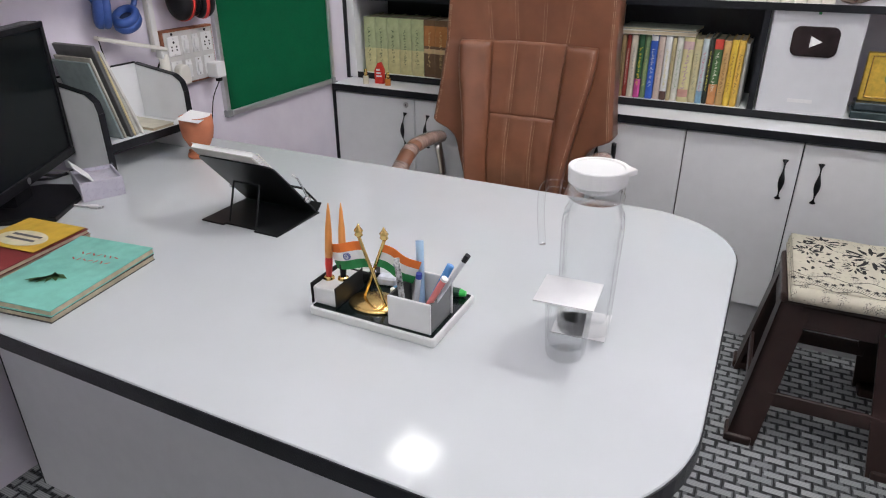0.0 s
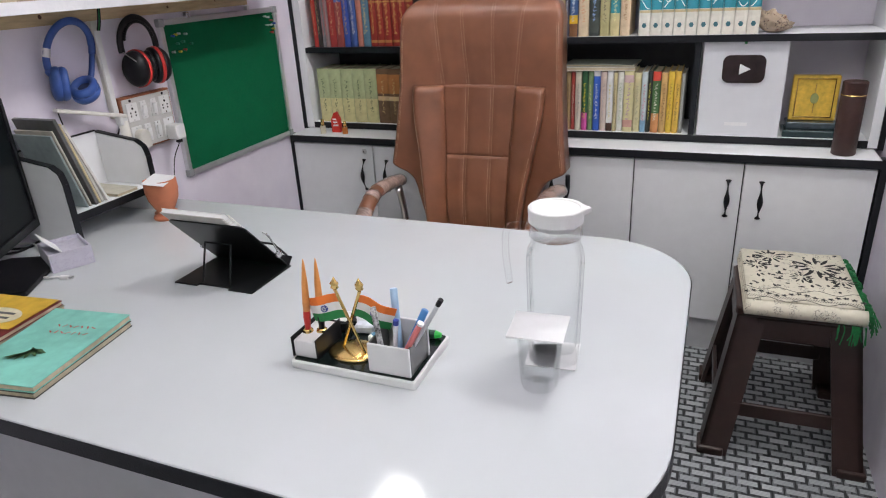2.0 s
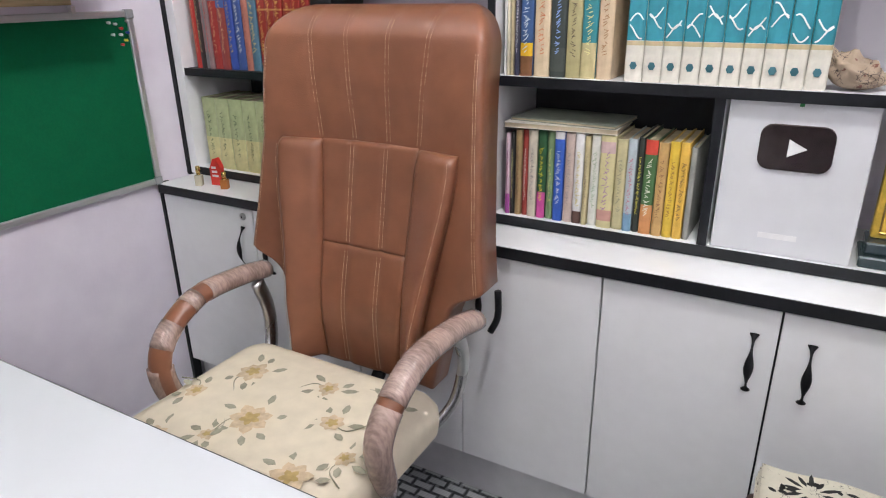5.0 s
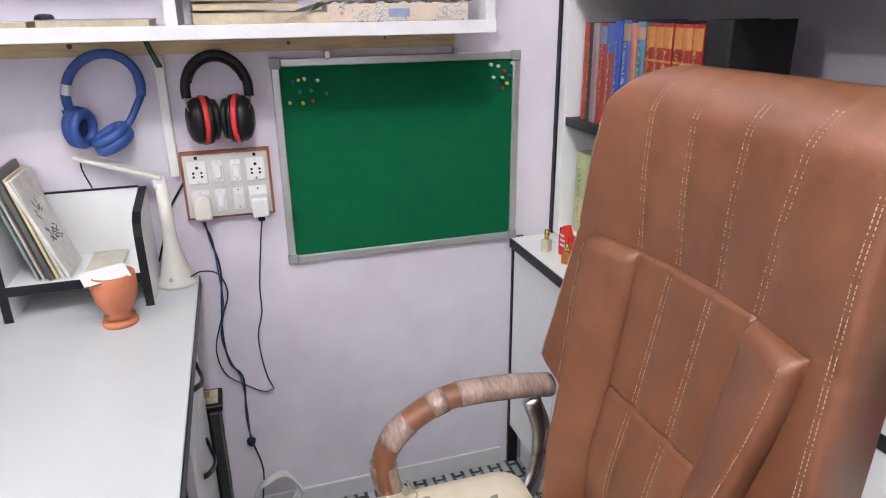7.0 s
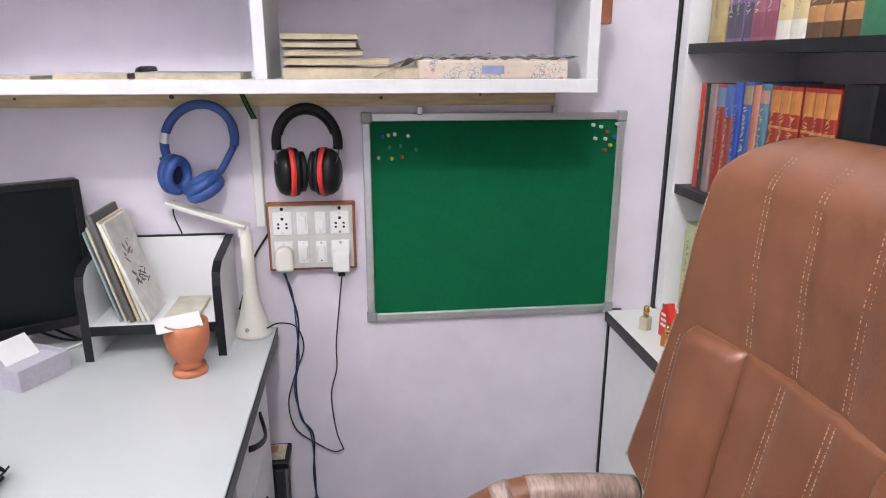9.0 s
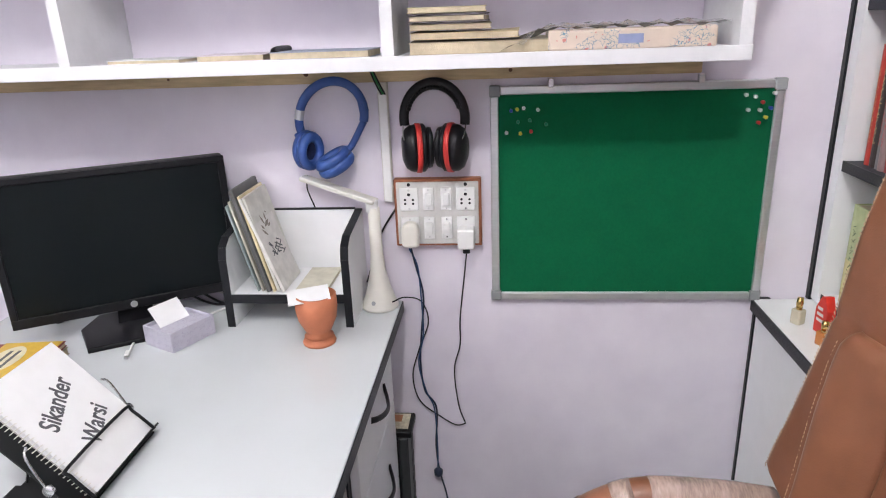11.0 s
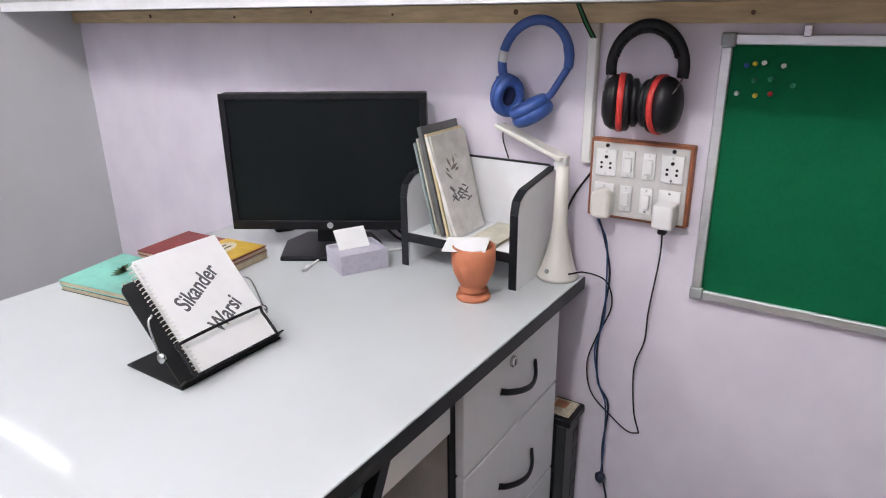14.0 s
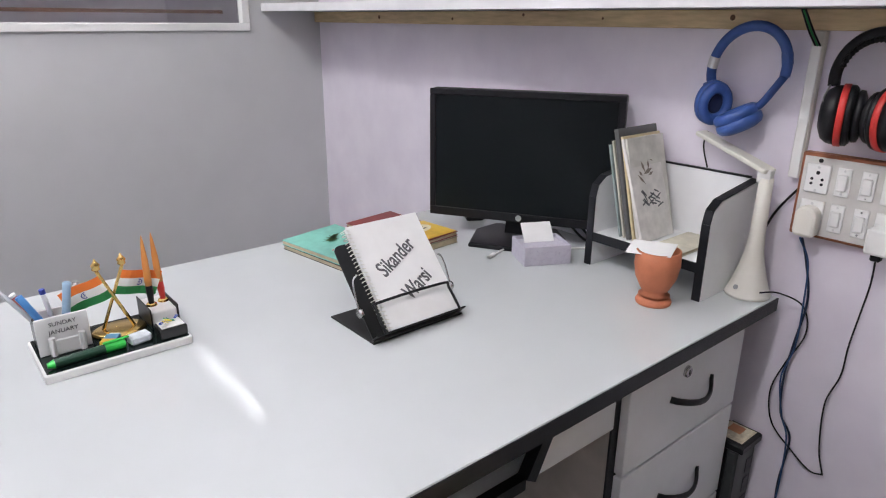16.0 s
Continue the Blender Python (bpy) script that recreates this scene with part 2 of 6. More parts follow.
def prism(poly, z0, z1, bevel=0.0, seg=2, axis="z"):
    """Extrude a flat outline (list of 2D points) along an axis."""
    bm = bmesh.new()
    def at(p, h):
        return {"z": (p[0], p[1], h), "y": (p[0], h, p[1]), "x": (h, p[0], p[1])}[axis]
    lo = [bm.verts.new(at(p, z0)) for p in poly]
    hi = [bm.verts.new(at(p, z1)) for p in poly]
    n = len(poly)
    bm.faces.new(lo)
    bm.faces.new(hi)
    for i in range(n):
        bm.faces.new((lo[i], lo[(i + 1) % n], hi[(i + 1) % n], hi[i]))
    bmesh.ops.recalc_face_normals(bm, faces=bm.faces)
    if bevel > 0:
        caps = [f for f in bm.faces if len(f.verts) == n]
        es = list({e for f in caps for e in f.edges})
        bmesh.ops.bevel(bm, geom=es, offset=bevel, segments=seg, affect="EDGES", profile=0.5)
    return bm


def rounded(x0, x1, y0, y1, radii, n=10):
    """Outline of a rectangle with its own radius at each corner (x0y0, x1y0, x1y1, x0y1)."""
    pts = []
    for (cx, cy, a0), r in zip(((x0, y0, 180), (x1, y0, 270), (x1, y1, 0), (x0, y1, 90)), radii):
        if r <= 0:
            pts.append((cx, cy))
            continue
        ox, oy = cx + (r if cx == x0 else -r), cy + (r if cy == y0 else -r)
        for i in range(n + 1):
            a = radians(a0 + 90 * i / n)
            pts.append((ox + r * math.cos(a), oy + r * math.sin(a)))
    return pts


def lathe(profile, seg=32, bm=None, cx=0.0, cy=0.0):
    bm = bm or bmesh.new()
    rings = []
    for r, z in profile:
        rings.append([bm.verts.new((cx + max(r, 1e-4) * math.cos(2 * math.pi * i / seg), cy + max(r, 1e-4) * math.sin(2 * math.pi * i / seg), z)) for i in range(seg)])
    for a, b in zip(rings, rings[1:]):
        for i in range(seg):
            bm.faces.new((a[i], a[(i + 1) % seg], b[(i + 1) % seg], b[i]))
    bm.faces.new(rings[0])
    bm.faces.new(rings[-1])
    return bm


def curve_points(pts, per=8):
    """Catmull-Rom through the points."""
    P = [Vector(p) for p in pts]
    P = [2 * P[0] - P[1]] + P + [2 * P[-1] - P[-2]]
    out = []
    for i in range(1, len(P) - 2):
        for k in range(per):
            t = k / per
            out.append(0.5 * ((2 * P[i]) + (P[i + 1] - P[i - 1]) * t + (2 * P[i - 1] - 5 * P[i] + 4 * P[i + 1] - P[i + 2]) * t * t + (3 * P[i] - P[i - 1] - 3 * P[i + 1] + P[i + 2]) * t ** 3))
    out.append(P[-2])
    return out


def tube(pts, r, seg=8, per=6, bm=None, flat=1.0, up=(0, 0, 1), radii=None):
    """A tube along a smooth line; flat squeezes it along 'up'."""
    bm = bm or bmesh.new()
    line = curve_points(pts, per) if per > 1 else [Vector(p) for p in pts]
    rings = []
    side = None
    for i, p in enumerate(line):
        d = (line[min(i + 1, len(line) - 1)] - line[max(i - 1, 0)]).normalized()
        if side is None:
            side = d.cross(Vector(up))
            if side.length < 1e-3:
                side = d.cross(Vector((1, 0, 0.01)))
        side = (side - d * side.dot(d)).normalized()
        u = side.cross(d)
        rr = r if radii is None else radii(i / (len(line) - 1))
        rings.append([bm.verts.new(p + side * (rr * math.cos(2 * math.pi * k / seg)) + u * (rr * flat * math.sin(2 * math.pi * k / seg))) for k in range(seg)])
    for a, b in zip(rings, rings[1:]):
        for k in range(seg):
            bm.faces.new((a[k], a[(k + 1) % seg], b[(k + 1) % seg], b[k]))
    bm.faces.new(rings[0])
    bm.faces.new(list(reversed(rings[-1])))
    return bm


def text_mesh(name, words, size, material, parent, m, label="", depth=0.0004, squash=1.0, align="CENTER", bold=0.0):
    cu = bpy.data.curves.new(name, "FONT")
    cu.body, cu.size, cu.extrude, cu.align_x, cu.align_y = words, size, depth, align, "CENTER"
    cu.offset = bold
    tmp = bpy.data.objects.new(name, cu)
    me = bpy.data.meshes.new_from_object(tmp)
    bpy.data.objects.remove(tmp)
    me.transform(Matrix.Diagonal((squash, 1, 1, 1)))
    me.materials.append(material)
    ob = new(name, me)
    ob.parent = parent
    ob.matrix_basis = m
    if label:
        ob["label"] = label
    return ob


def structure(name, bm, material, label="", category="", smooth=False):
    return tagged(mesh_ob(name, bm, material, smooth), label, category, kind="structure")


# ---- the room ----
XW, XR, YB, YF = -1.555, 0.555, 2.86, -0.18
structure("floor", box(XW - 0.1, XR + 0.1, -2.0, YB + 0.1, -0.05, 0.0), M_FLOOR, "grey and white basket-weave printed vinyl floor", "floor")
structure("wall_west", box(XW - 0.1, XW, -2.0, YB + 0.1, 0.0, CEIL), M_LILAC, "pale lilac painted plaster wall", "wall")
structure("wall_east", box(XR, XR + 0.1, -2.0, YB + 0.1, 0.0, CEIL), M_SCUFF, "pale lilac painted plaster wall with scuffs", "wall")
structure("wall_north", box(XW, XR, YB, YB + 0.1, 0.0, CEIL), M_LILAC, "pale lilac wall behind the bookshelf", "wall")
structure("ceiling", box(XW - 0.1, XR + 0.1, -2.0, YB + 0.1, CEIL, CEIL + 0.1), M_CEIL, "white painted ceiling", "ceiling")
structure("wall_passage", box(XW, XR, -2.0, -1.9, 0.0, CEIL), M_LILAC, "plain lilac wall of the passage outside", "wall")
WX0, WX1, WZ0, WZ1 = -1.26, -0.05, 1.245, 2.0
bm = box(XW, XR, YF - 0.06, YF, 0, WZ0)
box(XW, WX0, YF - 0.06, YF, WZ0, CEIL, bm=bm)
box(WX1, XR, YF - 0.06, YF, WZ0, CEIL, bm=bm)
box(WX0, WX1, YF - 0.06, YF, WZ1, CEIL, bm=bm)
structure("wall_south", bm, M_GREYSHEET, "smooth grey sheet-covered partition wall", "wall")
win = tagged(new("window_1"), "white-framed window with grey glass in the partition", "window", kind="structure")
for a in ((WX0 - 0.012, WX1 + 0.012, WZ0 - 0.012, WZ0 + 0.014), (WX0 - 0.012, WX1 + 0.012, WZ1 - 0.014, WZ1 + 0.012), (WX0 - 0.012, WX0 + 0.014, WZ0 + 0.014, WZ1 - 0.014), (WX1 - 0.014, WX1 + 0.012, WZ0 + 0.014, WZ1 - 0.014)):
    part("window_frame", box(a[0], a[1], YF - 0.02, YF + 0.012, a[2], a[3], 0.002), M_WHITE, win)
gp = part("pane", box(WX0 + 0.014, WX1 - 0.014, YF - 0.03, YF - 0.025, WZ0 + 0.014, WZ1 - 0.014), mat("window_glass", (0.8, 0.8, 0.8), 0.05, var=0, trans=1.0), win)
gp.visible_shadow = False
structure("blind", box(WX0, WX1, YF - 0.2, YF - 0.195, 1.29, 1.302), mat("brown_rod", (0.15, 0.08, 0.06), 0.5), "thin brown rail behind the window", "rail")
tl = thing("tube_light", -1.46, -1.12, 2.28, label="lit white tube light on the passage wall", category="tube light")
part("tube", tube([(0, -0.6, 0), (0, 0.25, 0)], 0.013, 10, 1), M_GLOW, tl)
part("batten", box(-0.09, -0.02, -0.62, 0.27, -0.015, 0.015, 0.003), M_WHITE, tl)
for bx, by, bz, power in BULBS:
    bl = thing("unseen_bulb", bx, by, bz, label="unseen lit white bulb placed under the ceiling to light the room", category="lamp", group="ceiling bulbs")
    part("globe", lathe([(0.012, 0.07), (0.03, 0.05), (0.052, 0.02), (0.06, -0.01), (0.05, -0.045), (0.025, -0.062), (0.0, -0.066)], 14), emitter("lit_globe", LAMP_COLOUR, power), bl, "glowing white globe", True)
    part("holder", lathe([(0.018, 0.071), (0.02, 0.12), (0.012, 0.13)], 14), M_WHITE, bl)
    part("stem", lathe([(0.008, 0.13), (0.008, CEIL - bz - 0.01)], 8), M_WHITE, bl)
    part("ceiling_rose", lathe([(0.045, CEIL - bz - 0.012), (0.045, CEIL - bz)], 18), M_WHITE, bl)
px, py, power = PANEL
pn_l = thing("panel_light", px, py, 2.26, label="lit square white LED panel under the ceiling", category="panel light")
part("frame", box(-0.105, 0.105, -0.105, 0.105, -0.03, 0, 0.003), M_WHITE, pn_l)
for sx in (-0.08, 0.08):
    part("hanger", box(sx - 0.004, sx + 0.004, -0.004, 0.004, 0.0, CEIL - 2.26), M_STEEL, pn_l)
part("diffuser", box(-0.09, 0.09, -0.09, 0.09, -0.034, -0.0302, 0.001), emitter("lit_panel", LAMP_COLOUR, power), pn_l, "glowing white diffuser")
structure("baseboard", box(XW, XW + 0.008, 1.64, 2.44, 0, 0.06, 0.002), M_KICK, "low pale skirting along the lilac wall", "skirting")

# ---- low cabinets, ledge and bookshelf ----
CF, CT = 2.465, 0.752
def handle(parent, x, y, z, length, vertical=True):
    h = length / 2
    pts = [(0, 0, h), (0, -0.007, h * 0.86), (0, -0.022, h * 0.45), (0, -0.026, 0), (0, -0.022, -h * 0.45), (0, -0.007, -h * 0.86), (0, 0, -h)]
    if not vertical:
        pts = [(p[2], p[1], 0.012 * math.sin(3.1 * p[2] / h)) for p in pts]
    bm = tube([(x + p[0], y + p[1], z + p[2]) for p in pts], 0.006, 10, 5, flat=0.55, up=(0, 1, 0), radii=lambda t: 0.0055 + 0.0035 * math.cos(t * 4 * math.pi))
    return part("handle", bm, M_BLACK, parent, "black wavy metal handle", True)


def keyhole(parent, x, y, z):
    bm = lathe([(0.0105, 0), (0.0105, 0.004), (0.008, 0.006), (0.0, 0.006)], 20)
    bmesh.ops.transform(bm, matrix=pose(x, y, z, 90, 0, 0), verts=bm.verts)
    lock = part("lock", bm, M_STEEL, parent, "round steel lock", True)
    part("slot", box(x - 0.0012, x + 0.0012, y - 0.0072, y - 0.0055, z - 0.004, z + 0.004), M_BLACK, lock)


XS = [-1.543, -1.178, -0.835, -0.515, -0.180, 0.163, 0.532]
for i in range(3):
    x0, x1 = XS[2 * i], XS[2 * i + 2]
    cab = thing("cabinet", (x0 + x1) / 2, CF + 0.15, 0, label="low white laminate cabinet with two doors and black edging", category="cabinet", group="low cabinets under the bookshelf")
    w = (x1 - x0) / 2
    part("body", box(-w, w, -0.125, 0.16, 0.13, CT - 0.03), M_LAM, cab)
    part("plinth", box(-w, w, -0.11, 0.16, 0.0, 0.128), M_KICK, cab, "pale plinth")
    part("edge_strip", box(-w, w, -0.131, -0.1255, 0.14, CT - 0.032), M_EDGE, cab, "black gap edging")
    mid = XS[2 * i + 1] - (x0 + x1) / 2
    for s, (a, b) in enumerate(((-w + 0.002, mid - 0.002), (mid + 0.002, w - 0.002))):
        d = part("door", box(a, b, -0.15, -0.132, 0.142, CT - 0.034, 0.0015), M_LAM, cab)
        hx = b - 0.04 if s == 0 else a + 0.055
        handle(d, hx, -0.15, 0.60, 0.125)
        if i == 0 and s == 0:
            keyhole(d, b - 0.035, -0.15, 0.695)
structure("ledge", box(-1.543, 0.534, CF - 0.01, 2.605, CT - 0.022, CT, 0.002), M_LAM, "white laminate ledge on the low cabinets", "ledge")
structure("ledge_edging", box(-1.543, 0.534, CF - 0.014, CF - 0.0105, CT - 0.027, CT - 0.001), M_EDGE, "black edge band of the ledge", "edging")
structure("trim_left", box(XW, -1.545, CF - 0.002, CF + 0.03, 0, CT), M_EDGE, "black filler strip beside the cabinets", "trim")
structure("trim_right", box(0.536, XR, CF - 0.002, CF + 0.03, 0, CT), M_EDGE, "black filler strip beside the cabinets", "trim")

SF = 2.585
shelf = thing("bookshelf", 0, 0, 0, label="wall-wide white bookshelf with black edges, full of books", category="bookshelf")
def board(name, x0, x1, z0, z1, front=SF, label="", mt=None):
    p = part(name, box(x0, x1, front + 0.003, YB - 0.004, z0, z1), mt or M_LAM, shelf, label)
    part("edge_band", box(x0, x1, front, front + 0.0028, z0 - 0.003, z1 + 0.001), M_EDGE, p, "black edge band")
    return p

ST = 2.35
part("side_panel", box(-1.540, -1.508, 2.580, YB - 0.004, 0.757, ST), M_LAM, shelf)
part("side_panel", box(0.512, 0.538, 2.580, YB - 0.004, 0.757, ST), M_LAM, shelf)
structure("trim_left_upper", box(XW, -1.5405, 2.575, 2.595, CT, ST), M_EDGE, "black strip between shelf and wall", "trim")
structure("trim_right_upper", box(0.5385, XR, 2.575, 2.595, CT, ST), M_EDGE, "black strip between shelf and wall", "trim")
board("shelf_board", -1.508, 0.512, 0.757, 0.777, 2.585, "bottom shelf with black edge")
board("divider", -0.512, -0.494, 0.777, ST, 2.587)
board("shelf_board", -1.508, -0.512, 1.060, 1.078, mt=M_BOARDSHADE)
board("shelf_board", -1.508, -0.512, 1.375, 1.393, mt=M_BOARDSHADE)
board("shelf_board", -0.494, 0.512, 1.085, 1.103)
board("shelf_board", -0.494, 0.512, 1.372, 1.390)
board("shelf_board", -1.508, -0.512, 1.72, 1.738)
board("shelf_board", -0.494, 0.512, 1.72, 1.738)
board("unseen_top_board", -1.540, 0.538, ST, ST + 0.018)
board("divider", -0.022, -0.003, 0.777, 1.085, 2.591)
# Backs coloured dark to carry the shade below the first shelf.
part("back_panel", box(-1.508, -0.512, YB - 0.012, YB - 0.006, 0.777, 1.060), M_BOARDSHADE, shelf, "back panel coloured dark for the shade in its compartment")
part("back_panel", box(-0.494, -0.022, YB - 0.012, YB - 0.006, 0.777, 1.085), M_BOARDSHADE, shelf, "back panel coloured dark for the shade in its compartment")


# ---- books ----
BM = {}
def colour_mat(c, rough=0.45):
    key = tuple(round(v, 3) for v in c) + (rough,)
    if key not in BM:
        BM[key] = mat("printed_cover", c, rough, var=0.16, scale=45, bump=0.15)
    return BM[key]


def scribble(bm, x, z0, z1, w, y):
    """Slanted strokes and loops that stand for handwriting-like titles too small to read, running up a spine."""
    z = z0
    while z < z1:
        l = random.uniform(0.35, 1.0) * w
        dx = random.uniform(-0.25, 0.25) * w
        dz = random.uniform(0.3, 0.9) * w
        t = max(0.0005, w * 0.07)
        a, b = Vector((x - l / 2 + dx, y, z)), Vector((x + l / 2 + dx, y, z + dz * random.choice((-0.5, 0.5, 1))))
        n = Vector((-(b - a).z, 0, (b - a).x)).normalized() * t
        bm.faces.new([bm.verts.new(v) for v in (a - n, b - n, b + n, a + n)])
        z += w * random.uniform(0.35, 0.6)


def book(x, y, z, t, h, d, col, ink=(0.7, 0.6, 0.3), bands=(), lean=0.0, label="", group="books on the bookshelf", name="book", scr=(0.2, 0.8)):
    """An upright book: spine towards -y. bands: (from, to, colour) as fractions of the height."""
    t -= 0.0012
    bm = bmesh.new()
    n = 5
    prof = [(-t / 2, d), (-t / 2, 0.003)] + [(-t / 2 * math.cos(math.pi * k / n), 0.003 - 0.004 * math.sin(math.pi * k / n)) for k in range(1, n)] + [(t / 2, 0.003), (t / 2, d)]
    th = min(0.0022, t * 0.18)
    inner = [(max(min(px, t / 2 - th), -t / 2 + th), max(py, 0.003 + th)) for px, py in prof]
    for zz0, zz1 in ((0.0, h),):
        o0 = [bm.verts.new((p[0], p[1], zz0)) for p in prof]
        o1 = [bm.verts.new((p[0], p[1], zz1)) for p in prof]
        i0 = [bm.verts.new((p[0], p[1], zz0)) for p in inner]
        i1 = [bm.verts.new((p[0], p[1], zz1)) for p in inner]
        for k in range(len(prof) - 1):
            bm.faces.new((o0[k], o0[k + 1], o1[k + 1], o1[k]))
            bm.faces.new((i0[k], i1[k], i1[k + 1], i0[k + 1]))
            bm.faces.new((o1[k], o1[k + 1], i1[k + 1], i1[k]))
            bm.faces.new((o0[k], i0[k], i0[k + 1], o0[k + 1]))
        for k in (0, -1):
            bm.faces.new((o0[k], o1[k], i1[k], i0[k]))
    ob = mesh_ob(name, bm, colour_mat(col))
    ob.matrix_world = pose(x, y, z, 0, lean, random.uniform(-0.8, 0.8))
    tagged(ob, label or "upright hardback book with a printed spine on the shelf", "book", group)
    part("page_block", box(-t / 2 + th + 0.0004, t / 2 - th - 0.0004, 0.006, d - 0.003, 0.003, h - 0.003), M_PAGES, ob)
    for f0, f1, c in bands:
        bb = bmesh.new()
        q = [(p[0] * 1.002, p[1] - 0.0005) for p in prof[1:-1]]
        lo = [bb.verts.new((p[0], p[1], h * f0)) for p in q]
        hi = [bb.verts.new((p[0], p[1], h * f1)) for p in q]
        for k in range(len(q) - 1):
            bb.faces.new((lo[k], lo[k + 1], hi[k + 1], hi[k]))
        part("spine_band", bb, colour_mat(c), ob)
    if t > 0.006 and ink:
        bb = bmesh.new()
        scribble(bb, 0, h * scr[0], h * scr[1], min(t * 0.42, 0.012), -0.0022)
        part("spine_title", bb, colour_mat(ink), ob)
    return ob


def row(x, y, z, specs, gap=0.0006):
    for s in specs:
        t, h, c = s[0], s[1], s[2]
        ink = s[3] if len(s) > 3 else (0.65, 0.5, 0.25)
        bands = s[4] if len(s) > 4 else ()
        lab = s[5] if len(s) > 5 else ""
        book(x + t / 2, y + random.uniform(0, 0.006), z, t, h, random.uniform(0.14, 0.165), c, ink, bands, label=lab)
        x += t + gap
    return x

CREAM, TAN, WHT = (0.66, 0.60, 0.46), (0.42, 0.31, 0.16), (0.72, 0.72, 0.70)
PG, PY = (0.42, 0.47, 0.26), (0.62, 0.58, 0.30)
row(-1.484, 2.603, 0.7775, [(0.054, 0.215, PG, (0.08, 0.12, 0.06), ((0.0, 0.45, PY),), "thick pale green and yellow volume of a matching set")] * 5
    + [(0.052, 0.216, (0.15, 0.085, 0.045), (0.65, 0.45, 0.2), ((0.55, 0.9, (0.42, 0.17, 0.05)), (0.42, 0.5, (0.6, 0.45, 0.25))), "thick brown volume with orange arch on the spine")] * 4)
row(-0.470, 2.603, 0.7775, [
    (0.012, 0.195, (0.66, 0.50, 0.56), (0.3, 0.1, 0.2), ((0.0, 0.25, (0.45, 0.1, 0.4)),)), (0.011, 0.198, (0.02, 0.02, 0.02), (0.7, 0.6, 0.3)), (0.016, 0.205, (0.36, 0.25, 0.12), (0.1, 0.05, 0.03)),
    (0.015, 0.205, (0.32, 0.04, 0.03), (0.7, 0.6, 0.5)), (0.022, 0.207, (0.55, 0.50, 0.40), (0.2, 0.2, 0.2)), (0.022, 0.21, (0.02, 0.09, 0.035), (0.75, 0.65, 0.05), ((0.0, 0.3, (0.55, 0.08, 0.3)),), "dark green book with yellow title and pink foot"),
    (0.018, 0.207, (0.16, 0.25, 0.12), (0.6, 0.6, 0.2)), (0.024, 0.209, (0.03, 0.10, 0.45), (0.7, 0.7, 0.75), ((0.92, 1, (0.6, 0.6, 0.6)),), "blue book with a white title"), (0.022, 0.207, (0.55, 0.44, 0.39), (0.35, 0.3, 0.3)),
    (0.022, 0.209, WHT, (0.6, 0.5, 0.1), ((0.0, 0.14, (0.10, 0.05, 0.04)),)), (0.013, 0.204, (0.50, 0.43, 0.24), (0.2, 0.15, 0.1)), (0.021, 0.207, (0.66, 0.66, 0.60), (0.25, 0.35, 0.2)),
    (0.034, 0.209, (0.60, 0.55, 0.30), (0.35, 0.2, 0.35), ((0.82, 0.94, (0.55, 0.4, 0.4)), (0.08, 0.2, (0.55, 0.3, 0.25))), "thick ornate cream and yellow book"), (0.024, 0.204, (0.52, 0.47, 0.27), (0.3, 0.3, 0.2)),
    (0.020, 0.207, (0.45, 0.52, 0.54), (0.5, 0.15, 0.2), ((0.0, 0.2, (0.2, 0.35, 0.5)),)), (0.015, 0.211, (0.03, 0.035, 0.03), (0.7, 0.65, 0.1)), (0.027, 0.209, (0.06, 0.14, 0.05), (0.7, 0.7, 0.6), ((0.85, 1.0, (0.55, 0.06, 0.04)), (0.0, 0.32, (0.55, 0.25, 0.1))), "green book with red head and orange foot"),
    (0.022, 0.205, (0.52, 0.33, 0.13), (0.2, 0.1, 0.05)), (0.021, 0.209, (0.66, 0.45, 0.06), (0.3, 0.15, 0.05)), (0.020, 0.209, (0.68, 0.43, 0.08), (0.2, 0.12, 0.05)), (0.013, 0.2, (0.30, 0.30, 0.28), None)])
row(-0.480, 2.603, 1.1035, [
    (0.007, 0.235, WHT, None), (0.008, 0.222, CREAM, None), (0.008, 0.228, (0.5, 0.42, 0.26), None), (0.014, 0.24, (0.05, 0.05, 0.08), (0.6, 0.6, 0.6)),
    (0.030, 0.252, (0.04, 0.09, 0.22), (0.6, 0.65, 0.7), ((0.0, 0.17, (0.20, 0.09, 0.04)), (0.17, 0.28, (0.72, 0.45, 0.02))), "tall blue book with yellow and brown foot"), (0.036, 0.24, (0.60, 0.48, 0.32), (0.55, 0.2, 0.1)), (0.036, 0.245, (0.04, 0.05, 0.045), (0.3, 0.45, 0.8), ((0.05, 0.25, (0.06, 0.07, 0.06)),)),
    (0.033, 0.24, (0.38, 0.34, 0.17), (0.1, 0.08, 0.05)), (0.033, 0.245, (0.03, 0.22, 0.25), (0.7, 0.65, 0.3), ((0.0, 0.3, (0.48, 0.42, 0.22)),), "teal book with a gold foot"), (0.033, 0.25, (0.58, 0.45, 0.30), (0.35, 0.2, 0.1))])
TEAL = (0.03, 0.24, 0.30)
xset = -0.208
